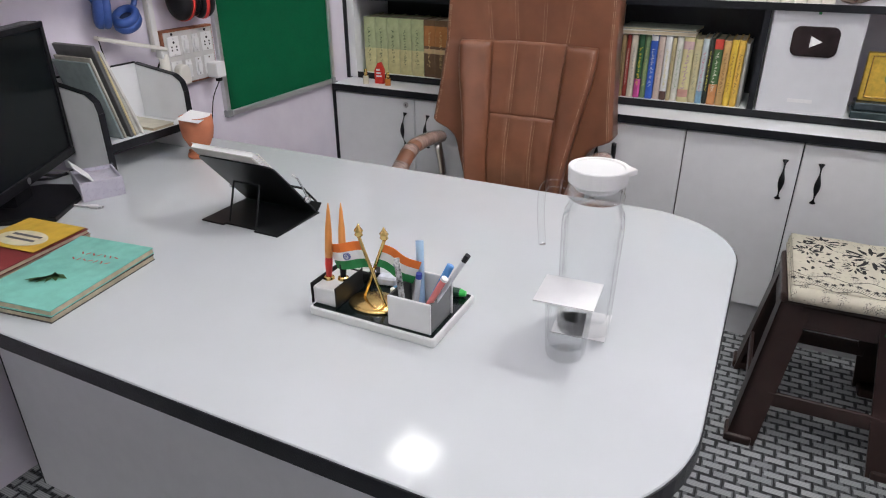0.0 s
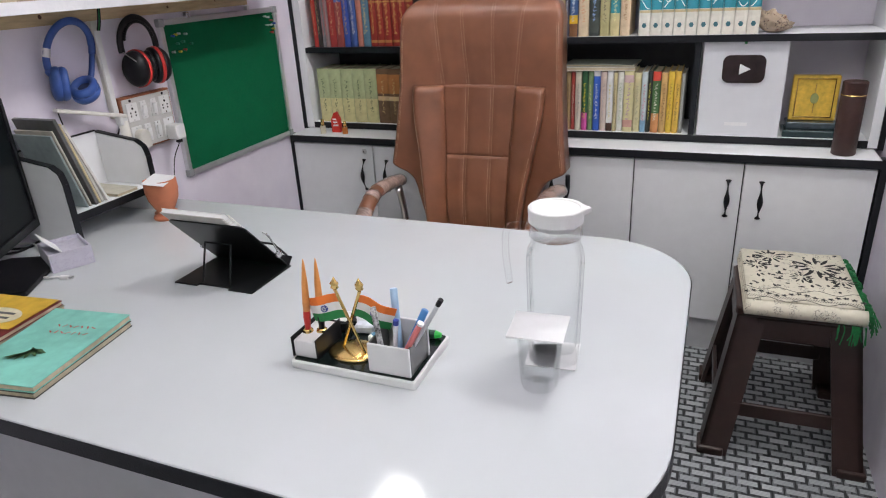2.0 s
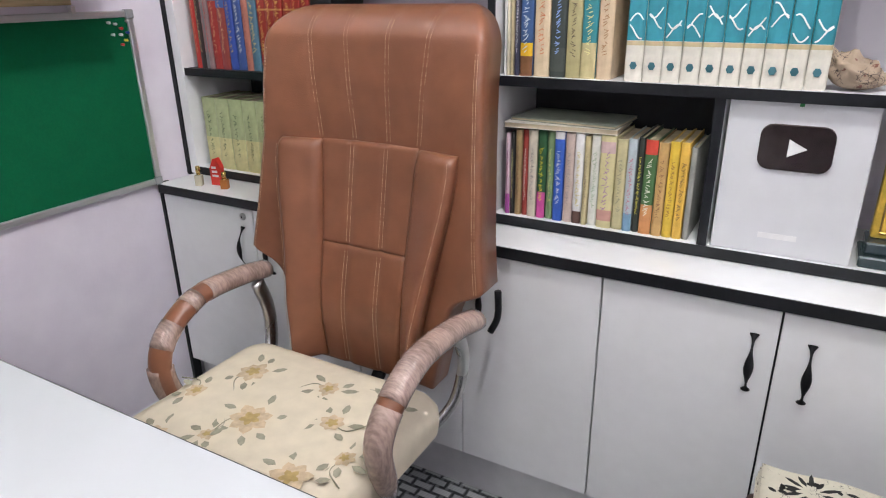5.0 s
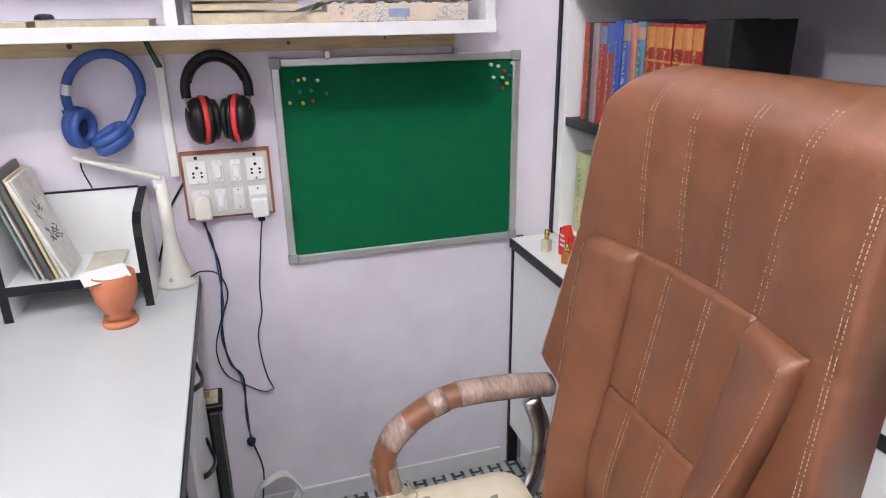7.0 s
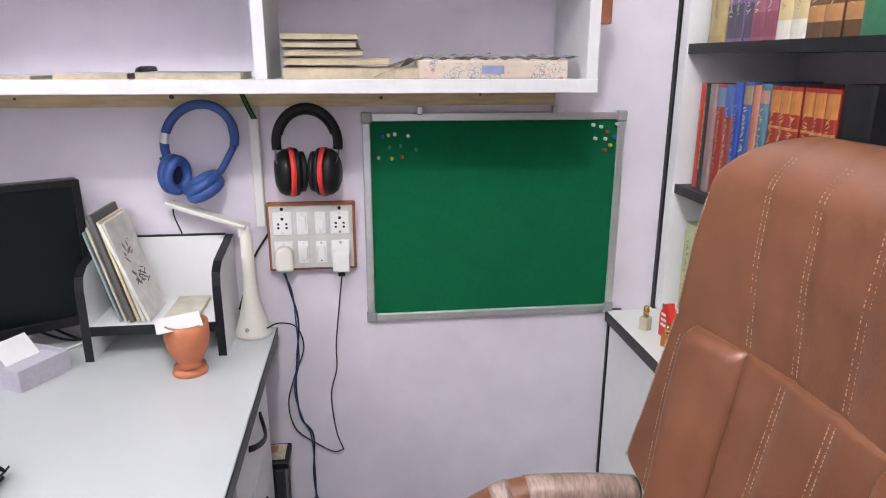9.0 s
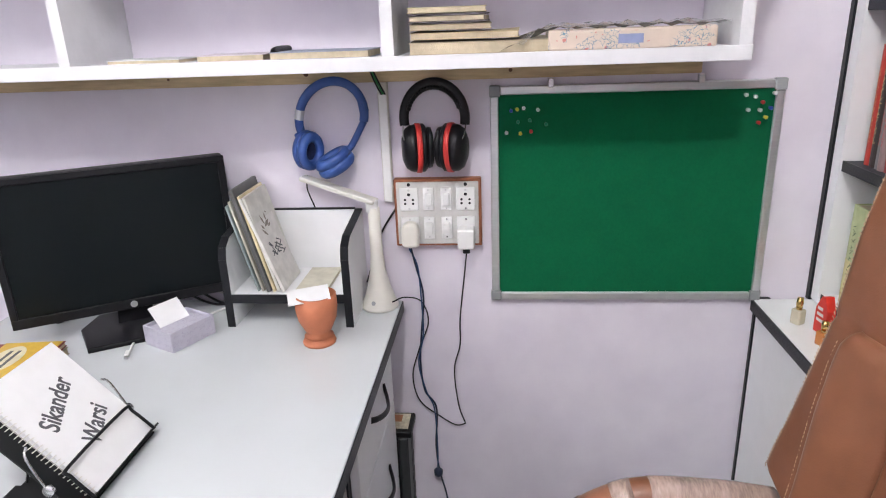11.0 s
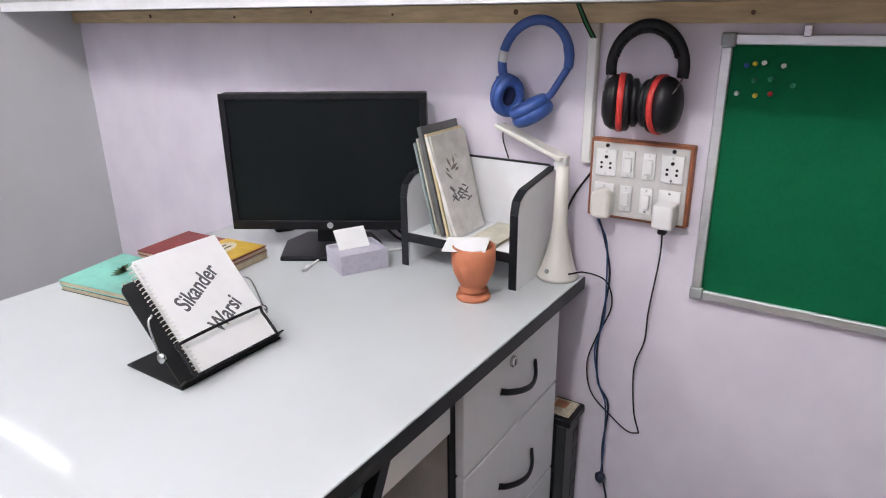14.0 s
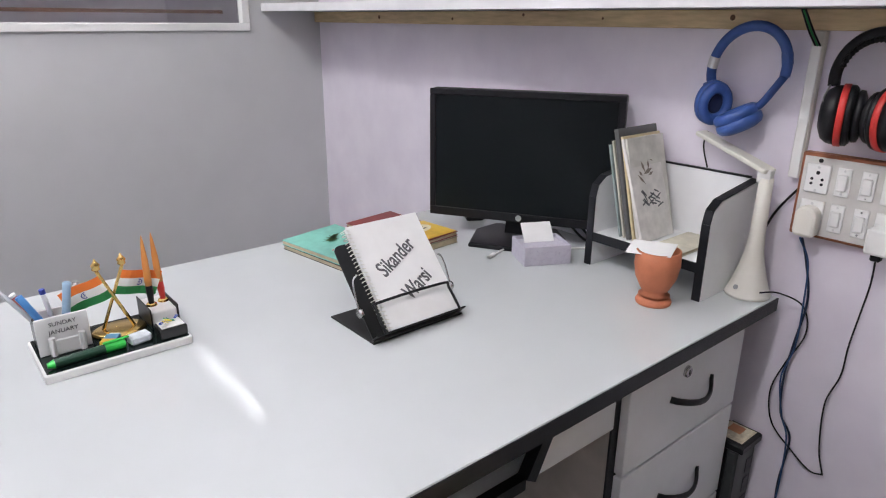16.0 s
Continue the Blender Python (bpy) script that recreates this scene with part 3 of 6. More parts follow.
for k in range(10):
    b = book(xset + 0.0183, 2.603, 1.1035, 0.0366, 0.238, 0.17, (0.66, 0.63, 0.55), None, ((0.34, 0.76, TEAL), (0.30, 0.335, (0.52, 0.42, 0.24)), (0.765, 0.80, (0.52, 0.42, 0.24))), label="white and teal numbered volume of a ten-book set", group="teal and white ten-volume set")
    text_mesh("volume_number", str(10 - k), 0.011, M_FLAGWHITE, b, pose(0, -0.0028, 0.211, 90, 0, 0), depth=0.0002)
    for zc in (0.032, 0.211):
        hexa = [(0.0075 * math.cos(math.pi / 3 * i), zc + 0.0085 * math.sin(math.pi / 3 * i)) for i in range(6)]
        part("medallion", prism(hexa, -0.0022, -0.0012, axis="y"), colour_mat((0.04, 0.14, 0.17)), b)
    bm = bmesh.new()
    a0 = random.uniform(-0.3, 0.3)
    for q in range(2):
        zc = 0.118 + 0.02 * q * random.choice((-1, 1))
        pts = [(-0.013 + 0.026 * u, -0.0022, zc + 0.014 * math.sin(3.0 * u + k * 1.7 + q * 2)) for u in (0, 0.25, 0.5, 0.75, 1)]
        tube(pts, 0.0016, 5, 4, bm, flat=0.35, up=(0, 1, 0))
    part("calligraphy_stroke", bm, M_FLAGWHITE, b, "white calligraphy across the spines")
    xset += 0.0368
RD, RO = (0.30, 0.03, 0.025), (0.25, 0.022, 0.016)
redset = (0.031, 0.236, RO, (0.62, 0.40, 0.12), ((0.80, 0.97, (0.42, 0.17, 0.05)), (0.68, 0.70, (0.45, 0.22, 0.07)), (0.06, 0.10, (0.40, 0.18, 0.05))), "red and gold ornate volume of a matching set")
row(-1.476, 2.603, 1.0785, [
    (0.020, 0.232, (0.45, 0.04, 0.03), (0.6, 0.4, 0.2)), (0.020, 0.233, (0.04, 0.03, 0.03), (0.6, 0.45, 0.2)), (0.016, 0.232, (0.20, 0.20, 0.21), (0.4, 0.04, 0.04)), (0.017, 0.232, (0.28, 0.19, 0.19), (0.45, 0.03, 0.03)),
    (0.033, 0.233, RD, (0.55, 0.3, 0.15), ((0.8, 0.97, (0.12, 0.18, 0.26)),)), (0.033, 0.233, (0.26, 0.05, 0.04), (0.6, 0.4, 0.2), ((0.72, 1.0, (0.05, 0.1, 0.3)),)), (0.027, 0.238, (0.03, 0.07, 0.32), (0.5, 0.35, 0.15)), (0.030, 0.24, (0.04, 0.08, 0.25), (0.6, 0.6, 0.6), ((0.82, 0.97, (0.25, 0.18, 0.12)),)),
    (0.025, 0.235, (0.45, 0.17, 0.12), (0.3, 0.1, 0.08)), (0.031, 0.238, (0.08, 0.17, 0.24), (0.6, 0.5, 0.2), ((0.85, 0.95, (0.4, 0.2, 0.15)),))] + [redset] * 6 + [(0.07, 0.245, (0.01, 0.01, 0.012), None, (), "black box file standing at the end of the row")])
row(-1.465, 2.603, 1.3935, [(0.066, 0.25, (0.46, 0.36, 0.16), (0.1, 0.06, 0.03), ((0.0, 0.06, (0.4, 0.3, 0.12)),), "thick tan volume with dark lettering")]
    + [(0.030, 0.26, (0.20, 0.12, 0.27), (0.6, 0.55, 0.6), ((0.03, 0.28, (0.07, 0.06, 0.09)),), "purple volume with patterned foot")] * 3 + [(0.040, 0.26, (0.26, 0.09, 0.13), (0.6, 0.5, 0.45), ((0.03, 0.2, (0.2, 0.05, 0.08)),), "maroon volume with cream lettering")] * 2
    + [(0.042, 0.26, (0.56, 0.45, 0.24), (0.4, 0.25, 0.1), ((0.0, 0.13, (0.66, 0.63, 0.58)),), "cream and gold volume")] * 2 + [(0.042, 0.26, (0.10, 0.05, 0.025), (0.6, 0.4, 0.15), ((0.1, 0.2, (0.4, 0.2, 0.08)),), "brown volume with gilt panels")] * 3 + [(0.10, 0.25, (0.03, 0.14, 0.07), (0.7, 0.7, 0.6), ((0.45, 0.6, (0.6, 0.6, 0.55)),), "green packet standing on the shelf")])
row(-0.66, 2.603, 1.3935, [(0.03, 0.25, (0.04, 0.16, 0.15), (0.5, 0.5, 0.3))] * 4)


def flat_book(name, x, y, z, w, d, t, col, rz=0.0, label="", group="", edge=None, floppy=0.0):
    """A book or pad lying flat: covers, page block."""
    ob = thing(name, x, y, z, rz, label, "book" if name == "book" else name.replace("_", " "), group)
    cv = min(0.0015, t * 0.2)
    part("lower_cover", box(-w / 2, w / 2, -d / 2, d / 2, 0, cv), colour_mat(col), ob)
    part("page_block", box(-w / 2 + 0.002, w / 2 - 0.001, -d / 2 + 0.002, d / 2 - 0.002, cv, t - cv), edge or M_PAGES, ob)
    bm = bmesh.new()
    nx, ny = 8, 8
    g = [[bm.verts.new((-w / 2 + w * i / nx, -d / 2 + d * j / ny, t + floppy * ((j / ny - 0.5) ** 2 * 4) * (1 - i / nx))) for j in range(ny + 1)] for i in range(nx + 1)]
    for i in range(nx):
        for j in range(ny):
            bm.faces.new((g[i][j], g[i + 1][j], g[i + 1][j + 1], g[i][j + 1]))
    r = bmesh.ops.extrude_face_region(bm, geom=list(bm.faces))
    for v in r["geom"]:
        if isinstance(v, bmesh.types.BMVert):
            v.co.z -= cv
    part("cover", bm, colour_mat(col), ob)
    return ob

flat_book("book", -0.345, 2.68, 0.9885, 0.26, 0.16, 0.012, (0.62, 0.60, 0.52), 3, "thin pale book lying on top of the row")
flat_book("book", -0.335, 2.685, 1.0010, 0.25, 0.15, 0.007, (0.20, 0.22, 0.18), -4, "thin dark-covered booklet lying on the row")

# ---- things on the bookshelf and ledge ----
aw = thing("award_plaque", 0.130, 2.598, 0.7775, 0, "silver-white framed plaque with a dark play-button badge", "award plaque", rx=-1.5)
part("panel", box(-0.126, 0.126, 0, 0.016, 0, 0.304, 0.002), mat("satin_silver", (0.70, 0.71, 0.73), 0.30, metal=0.15, var=0.03), aw)
bd = part("badge", prism(rounded(-0.064, 0.064, 0.174, 0.262, (0.022,) * 4, 6), -0.006, -0.001, 0.002, axis="y"), mat("dark_mirror", (0.06, 0.045, 0.045), 0.12, metal=0.9, var=0.3, scale=40), aw, "dark mirrored rounded badge")
part("triangle", prism([(-0.013, 0.201), (0.020, 0.218), (-0.013, 0.235)], -0.0085, -0.0065, axis="y"), M_WHITE, bd, "white triangle")
part("inscription", box(-0.04, 0.03, -0.0012, -0.0002, 0.034, 0.045), mat("pale_etching", (0.8, 0.8, 0.8), 0.5), aw)
part("clip", box(-0.006, 0.002, -0.003, 0.006, 0.296, 0.309), M_FLAGGREEN, aw, "green thread loop")
gb = thing("gold_book_box", 0.352, 2.655, 0.7775, 0, "gold ornamental book box leaning on a glass stand", "ornament")
part("stand", box(-0.083, 0.083, -0.05, 0.05, 0, 0.022, 0.003), mat("dark_glass", (0.03, 0.05, 0.055), 0.1, var=0.3), gb, "dark glass base")
part("stand_step", box(-0.075, 0.075, -0.03, 0.05, 0.0225, 0.045, 0.003), mat("dark_glass", (0.05, 0.07, 0.08), 0.1, var=0.3), gb)
GY = mat("gold_embossed", (0.70, 0.46, 0.07), 0.35, metal=0.25, var=0.25, scale=70, bump=0.6)
cvr = part("cover", box(-0.068, 0.068, 0.0, 0.03, 0.046, 0.19, 0.004, 2), GY, gb)
for (a, b, c, d) in ((-0.056, 0.056, 0.178, 0.182), (-0.056, 0.056, 0.056, 0.060), (-0.056, -0.052, 0.06, 0.178), (0.052, 0.056, 0.06, 0.178)):
    part("moulding", box(a, b, -0.0035, -0.0002, c, d, 0.001), M_GOLD, cvr)
part("spine_crease", box(-0.001, 0.001, -0.003, -0.0002, 0.07, 0.166), M_GOLD, cvr)
part("medallion", prism([(0.012 * math.cos(a * 0.524), 0.118 + 0.017 * math.sin(a * 0.524)) for a in range(12)], -0.004, -0.0002, 0.001, axis="y"), colour_mat((0.25, 0.28, 0.10)), cvr, "green and gold medallion")
fl = thing("flask", 0.437, 2.515, CT, 0, "dark brown leather-look cylindrical flask on the ledge", "flask")
FB = mat("brown_flask", (0.045, 0.018, 0.014), 0.42, var=0.25, scale=50, bump=0.4)
part("body", lathe([(0.031, 0), (0.034, 0.003), (0.034, 0.178), (0.033, 0.18)], 36), FB, fl, smooth=True)
part("ring", lathe([(0.0335, 0.1805), (0.0348, 0.182), (0.0335, 0.184)], 36), M_GOLD, fl)
part("cap", lathe([(0.034, 0.1845), (0.034, 0.219), (0.031, 0.222), (0.0, 0.222)], 36), FB, fl)
cl = thing("cloth_bundle", 0.205, 2.645, 1.1035, 0, "crumpled brown and cream checked cloth on the shelf", "cloth")
bm = bmesh.new()
bmesh.ops.create_icosphere(bm, subdivisions=4, radius=1)
for v in bm.verts:
    n = noise.fractal(v.co * 2.2, 1.0, 2.0, 4)
    v.co = Vector((v.co.x * 0.05, v.co.y * 0.045, (v.co.z + 1) * (0.030 - 0.012 * v.co.x))) * (1 + 0.28 * n)
    v.co.z = max(v.co.z, 0)
part("cloth", bm, pattern_mat("checked_cloth", (0.35, 0.27, 0.2), (0.04, 0.03, 0.03), (0.16, 0.07, 0.05), 45), cl, smooth=True)
for i, (x, y, w, h, c) in enumerate(((-0.86, 2.615, 0.06, 0.105, (0.55, 0.55, 0.52)), (-0.795, 2.615, 0.065, 0.108, (0.16, 0.19, 0.18)))):
    bx = thing("small_box", x, y, 1.0785, 2, ("small white printed carton", "small grey-green printed carton")[i] + " standing on the shelf", "box")
    part("carton", box(-w / 2, w / 2, 0, 0.05, 0, h, 0.0015), colour_mat(c), bx)
    part("print_bar", box(-w * 0.35, w * 0.2, -0.0008, -0.0002, h * 0.78, h * 0.88), colour_mat((0.1, 0.1, 0.1)), bx)
def scent(x, y, col, h, label, capcol):
    ob = thing("perfume_bottle", x, y, CT, random.uniform(0, 40), label, "perfume bottle", "small bottles on the ledge")
    part("bottle", prism(rounded(-0.011, 0.011, -0.011, 0.011, (0.004,) * 4, 3), 0, h * 0.55, 0.002), col, ob)
    part("neck", lathe([(0.006, h * 0.55), (0.005, h * 0.62)], 14), M_GOLD, ob)
    part("cap", lathe([(0.0065, h * 0.62), (0.007, h * 0.8), (0.006, h), (0, h)], 16), capcol, ob, smooth=True)
    return ob
AMB = mat("amber_glass", (0.45, 0.16, 0.04), 0.08, var=0.1, coat=0.5)
CLR = mat("pale_liquid_glass", (0.6, 0.55, 0.42), 0.08, var=0.1, coat=0.5)
scent(-1.415, 2.500, CLR, 0.058, "small clear scent bottle with gold cap", M_GOLD)
scent(-1.318, 2.508, AMB, 0.050, "small amber scent bottle with gold cap", M_GOLD)
rp = thing("red_packet", -1.368, 2.530, CT, 8, "bright red pointed carton with white lettering", "carton")
rp.scale = (0.85, 0.85, 0.88)
part("carton", prism([(-0.022, 0), (0.022, 0), (0.023, 0.062), (0.008, 0.094), (-0.006, 0.090), (-0.023, 0.058)], -0.011, 0.011, 0.002, axis="y"), mat("red_card", (0.62, 0.03, 0.02), 0.4, var=0.15, scale=60), rp)
for k in range(3):
    part("label_bar", box(-0.012, 0.014 - 0.004 * k, -0.0126, -0.0114, 0.030 + 0.014 * k, 0.037 + 0.014 * k), M_WHITE, rp)

# ---- wall shelf over the desk ----
ws = thing("wall_shelf", 0, 0, 0, label="long white-painted open wall shelf with chipped edges", category="shelf")
SX, SZ, SE = -1.325, 1.300, 2.312
part("bottom_board", box(XW + 0.001, SX, YF + 0.001, SE, SZ, SZ + 0.022, 0.002), M_WHITEPAINT, ws)
# Unseen top, drawn deeper than the shelf so its shadow dims the inside.
part("unseen_top_board", box(XW + 0.001, SX + 0.13, YF + 0.001, SE, 1.60, 1.622, 0.002), M_WHITEPAINT, ws)
for y in (SE - 0.022, 1.665, 1.045, 0.42):
    part("upright", box(XW + 0.001, SX + 0.001, y, y + 0.022, SZ + 0.022, 1.60), M_WHITEPAINT, ws)
part("front_lip", box(SX, SX + 0.004, YF + 0.001, SE + 0.002, SZ - 0.002, SZ + 0.024, 0.001), M_WHITEPAINT, ws, "chipped front edge")
bat = tagged(mesh_ob("batten", box(XW, XW + 0.022, YF + 0.001, 2.292, 1.262, 1.298, 0.0015), M_PINE), "raw pine batten under the wall shelf with knots", "batten")
for y, z, r in ((0.25, 1.281, 0.006), (0.62, 1.277, 0.004), (0.9, 1.288, 0.004), (1.15, 1.280, 0.003), (1.46, 1.283, 0.0055), (1.9, 1.279, 0.004), (2.12, 1.285, 0.003)):
    bm = lathe([(r, 0), (r * 0.9, 0.0008), (0, 0.0009)], 12)
    bmesh.ops.transform(bm, matrix=pose(XW + 0.0221, y, z, 0, 90, 0), verts=bm.verts)
    part("knot", bm, M_KNOT, bat)
ot = thing("wooden_bracket", -1.362, 2.325, 1.425, label="reddish-brown wooden strip fixed to the shelf end", category="bracket")
part("strip", box(0.001, 0.03, -0.012, 0.012, 0, 0.17, 0.002), M_BOARDER, ot)
# books and pads on the wall shelf
zz = SZ + 0.0225
for k, (w, d, t, c, rz) in enumerate(((0.15, 0.27, 0.022, (0.34, 0.29, 0.20), 1), (0.14, 0.20, 0.012, (0.42, 0.34, 0.2), -2), (0.14, 0.15, 0.010, (0.30, 0.25, 0.16), 3), (0.14, 0.14, 0.011, (0.07, 0.06, 0.05), -3), (0.14, 0.145, 0.010, (0.40, 0.36, 0.22), 2))):
    flat_book("book", -1.425, (1.845, 1.815, 1.785, 1.785, 1.78)[k], zz, w, d, t, c, rz, "old yellowed book in a stack on the wall shelf", "stack of old books", floppy=0.004)
    zz += t + 0.0045
pb = thing("paper_bundle", -1.39, 2.11, SZ + 0.0225, 0, "ornate printed paper roll in clear plastic on the wall shelf", "paper bundle")
OR = pattern_mat("ornate_print", (0.60, 0.50, 0.42), (0.10, 0.22, 0.30), (0.55, 0.2, 0.18), 60)
part("printed_face", box(-0.04, 0.045, -0.145, 0.15, 0, 0.036, 0.004, 2), OR, pb)
part("emblem", box(0.0455, 0.0462, -0.022, 0.022, 0.010, 0.026, 0.0), colour_mat((0.22, 0.26, 0.42)), pb)
bm = bmesh.new()
nx, ny = 30, 10
g = [[bm.verts.new((-0.08 + 0.13 * j / ny, -0.23 + 0.40 * i / nx, 0.038 + 0.012 * noise.noise(Vector((i * 0.5, j * 0.6, 2))) + (0.004 if i > 6 else -0.034 + 0.0056 * i))) for j in range(ny + 1)] for i in range(nx + 1)]
for i in range(nx):
    for j in range(ny):
        bm.faces.new((g[i][j], g[i + 1][j], g[i + 1][j + 1], g[i][j + 1]))
wr = part("plastic_sheet", bm, mat("clear_film", (0.85, 0.85, 0.87), 0.12, var=0, trans=0.85, ior=1.12), pb, "crumpled clear plastic", True)
flat_book("notepad", -1.40, 1.37, SZ + 0.0225, 0.11, 0.13, 0.012, (0.62, 0.55, 0.60), 2, "spiral notepad with a pink cover edge")
sp = flat_book("notebook", -1.40, 1.545, SZ + 0.0225, 0.12, 0.19, 0.014, (0.30, 0.33, 0.42), -1, "thin notebook with grey cover lying on the shelf")
part("binding", tube([(0.05, -0.09, 0.008), (0.03, -0.092, 0.017), (-0.05, -0.092, 0.017)], 0.007, 8, 4), M_BLACK, sp)
flat_book("notepad", -1.405, 1.20, SZ + 0.0225, 0.11, 0.15, 0.008, (0.70, 0.70, 0.70), -3, "thin white notepad on the wall shelf")

# ---- pin board ----
pbd = thing("pin_board", XW, 0, 0, label="green felt pin board with aluminium frame and map pins", category="pin board")
Y0, Y1, Z0, Z1 = 1.856, 2.466, 0.752, 1.245
part("felt", box(0.002, 0.010, Y0 + 0.01, Y1 - 0.01, Z0 + 0.01, Z1 - 0.01), M_FELT, pbd)
for a, b, c, d in ((Y0 + 0.022, Y1 - 0.022, Z1 - 0.018, Z1), (Y0 + 0.022, Y1 - 0.022, Z0, Z0 + 0.018), (Y0, Y0 + 0.018, Z0 + 0.022, Z1 - 0.022), (Y1 - 0.018, Y1, Z0 + 0.022, Z1 - 0.022)):
    part("frame_bar", box(0.0, 0.017, a, b, c, d, 0.002), M_ALU, pbd)
for a in (Y0 - 0.002, Y1 - 0.022):
    for c in (Z0 - 0.002, Z1 - 0.022):
        part("corner_cap", box(0.0, 0.019, a, a + 0.024, c, c + 0.024, 0.003, 2), M_GREYPLASTIC, pbd)
for y in (1.985, 2.295):
    part("hanger", box(0.004, 0.02, y - 0.006, y + 0.006, Z1 - 0.004, Z1 + 0.014, 0.001), M_STEEL, pbd)
PINC = {"w": M_WHITE, "y": mat("yellow_pin", (0.7, 0.55, 0.05), 0.35), "r": M_RED, "b": mat("blue_pin", (0.03, 0.08, 0.4), 0.35), "g": mat("green_pin", (0.02, 0.22, 0.12), 0.35)}
for y, z, c in ((0.045, 0.045, "b"), (0.058, 0.042, "y"), (0.072, 0.040, "w"), (0.102, 0.044, "w"), (0.060, 0.069, "g"), (0.085, 0.066, "g"), (0.12, 0.075, "g"), (0.035, 0.092, "w"), (0.065, 0.094, "y"), (0.088, 0.090, "r"),
                (0.530, 0.024, "w"), (0.549, 0.028, "w"), (0.587, 0.022, "w"), (0.565, 0.040, "r"), (0.537, 0.055, "w"), (0.561, 0.056, "w"), (0.582, 0.052, "b"), (0.574, 0.071, "y"), (0.561, 0.082, "r")):
    pn = lathe([(0.0012, 0), (0.0012, 0.004), (0.0038, 0.005), (0.0024, 0.009), (0.0042, 0.013), (0.003, 0.015), (0, 0.0152)], 10)
    bmesh.ops.transform(pn, matrix=pose(XW + 0.0101, Y0 + y, Z1 - z - 0.006, 0, 90, 0), verts=pn.verts)
    tagged(mesh_ob("push_pin", pn, PINC[c], True), "small coloured push pin in the green board", "push pin", "push pins")

# ---- switchboard, conduit, cables ----
sw = thing("switchboard", XW, 0, 0, label="white switchboard with sockets and switches in a brown frame", category="switchboard")
A, B, C, D = 1.636, 1.834, 0.890, 1.048
part("frame", box(0, 0.022, A, B, C, D, 0.002), M_BOARDER, sw, "reddish-brown wooden box")
# Plate colour greyed for the dirt and shading that outline the sockets.
part("plate", box(0.0222, 0.0255, A + 0.006, B - 0.006, C + 0.006, D - 0.006, 0.001), mat("dirt_shade_plate", (0.56, 0.55, 0.53), 0.4, var=0.08), sw)
def disc(x, y, z, r, h, m, parent, name="hole"):
    bm = lathe([(r, 0), (r, h), (0, h)], 12)
    bmesh.ops.transform(bm, matrix=pose(x, y, z, 0, 90, 0), verts=bm.verts)
    return part(name, bm, m, parent)
for yy in (A + 0.035, B - 0.035):
    for zz_ in (C + 0.045, D - 0.045):
        so = part("socket", box(0.0257, 0.0295, yy - 0.021, yy + 0.021, zz_ - 0.027, zz_ + 0.027, 0.0015), M_WHITE, sw)
        disc(0.0292, yy, zz_ + 0.021, 0.0025, 0.0008, M_STEEL, so, "screw")
        disc(0.0292, yy, zz_ - 0.022, 0.0025, 0.0008, M_STEEL, so, "screw")
        if zz_ > C + 0.06:
            for dy, dz in ((0, 0.011), (-0.009, -0.001), (0.009, -0.001), (-0.009, -0.01), (0.009, -0.01)):
                disc(0.0293, yy + dy, zz_ + dz, 0.0028 if dy else 0.0036, 0.0006, M_BLACK, so)
for yy in (A + 0.079, B - 0.079):
    for zz_ in (C + 0.045, D - 0.045):
        s = part("switch", box(0.0257, 0.029, yy - 0.012, yy + 0.012, zz_ - 0.026, zz_ + 0.026, 0.001), M_WHITE, sw)
        rk = box(0, 0.006, -0.008, 0.008, -0.0145, 0.0145, 0.0015)
        bmesh.ops.transform(rk, matrix=pose(0.0292, yy, zz_, 0, 5, 0), verts=rk.verts)
        part("rocker", rk, M_WHITE, s)
        for k in (-0.021, 0.021):
            disc(0.0288, yy, zz_ + k, 0.002, 0.0008, M_STEEL, s, "screw")
for yy in (A + 0.035, B - 0.035):
    disc(0.0256, yy, D - 0.012, 0.004, 0.001, M_BLACK, sw, "indicator")
pg = thing("plug", XW + 0.0297, A + 0.037, C + 0.036, label="round-shouldered ivory plug in a socket", category="plug")
part("body", prism(rounded(-0.02, 0.02, -0.03, 0.028, (0.009, 0.009, 0.018, 0.018), 5), 0, 0.028, 0.006, axis="x"), M_IVORY, pg, smooth=False)
pg2 = thing("charger", XW + 0.0297, B - 0.034, C + 0.028, label="white cube charger with black cable plug", category="charger")
part("body", box(0, 0.042, -0.019, 0.019, -0.022, 0.024, 0.004, 2), M_WHITE, pg2)
part("connector", box(0.018, 0.034, -0.008, 0.008, -0.034, -0.0222, 0.002), M_BLACK, pg2)
structure("conduit", box(XW, XW + 0.016, 1.612, 1.634, 0.995, 1.262, 0.002), M_IVORY, "white plastic cable trunking on the wall", "conduit")
structure("conduit_lid", box(XW + 0.0162, XW + 0.019, 1.614, 1.632, 0.995, 1.236, 0.001), M_WHITE, "clip-on lid of the trunking", "conduit")
def cable(pts, r, m, label, name="cable", seg=7, per=8):
    return tagged(mesh_ob(name, tube(pts, r, seg, per), m, True), label, "cable")
WXC = XW + 0.012
for k in range(3):
    cable([(WXC + 0.01, 1.622 + 0.004 * k, 1.236), (WXC + 0.03, 1.614 + 0.004 * k, 1.262), (WXC + 0.05, 1.605 + 0.003 * k, 1.297)], 0.0018, (M_BLACK, M_FLAGGREEN, M_BLACK)[k], "thin wire coming out of the trunking")
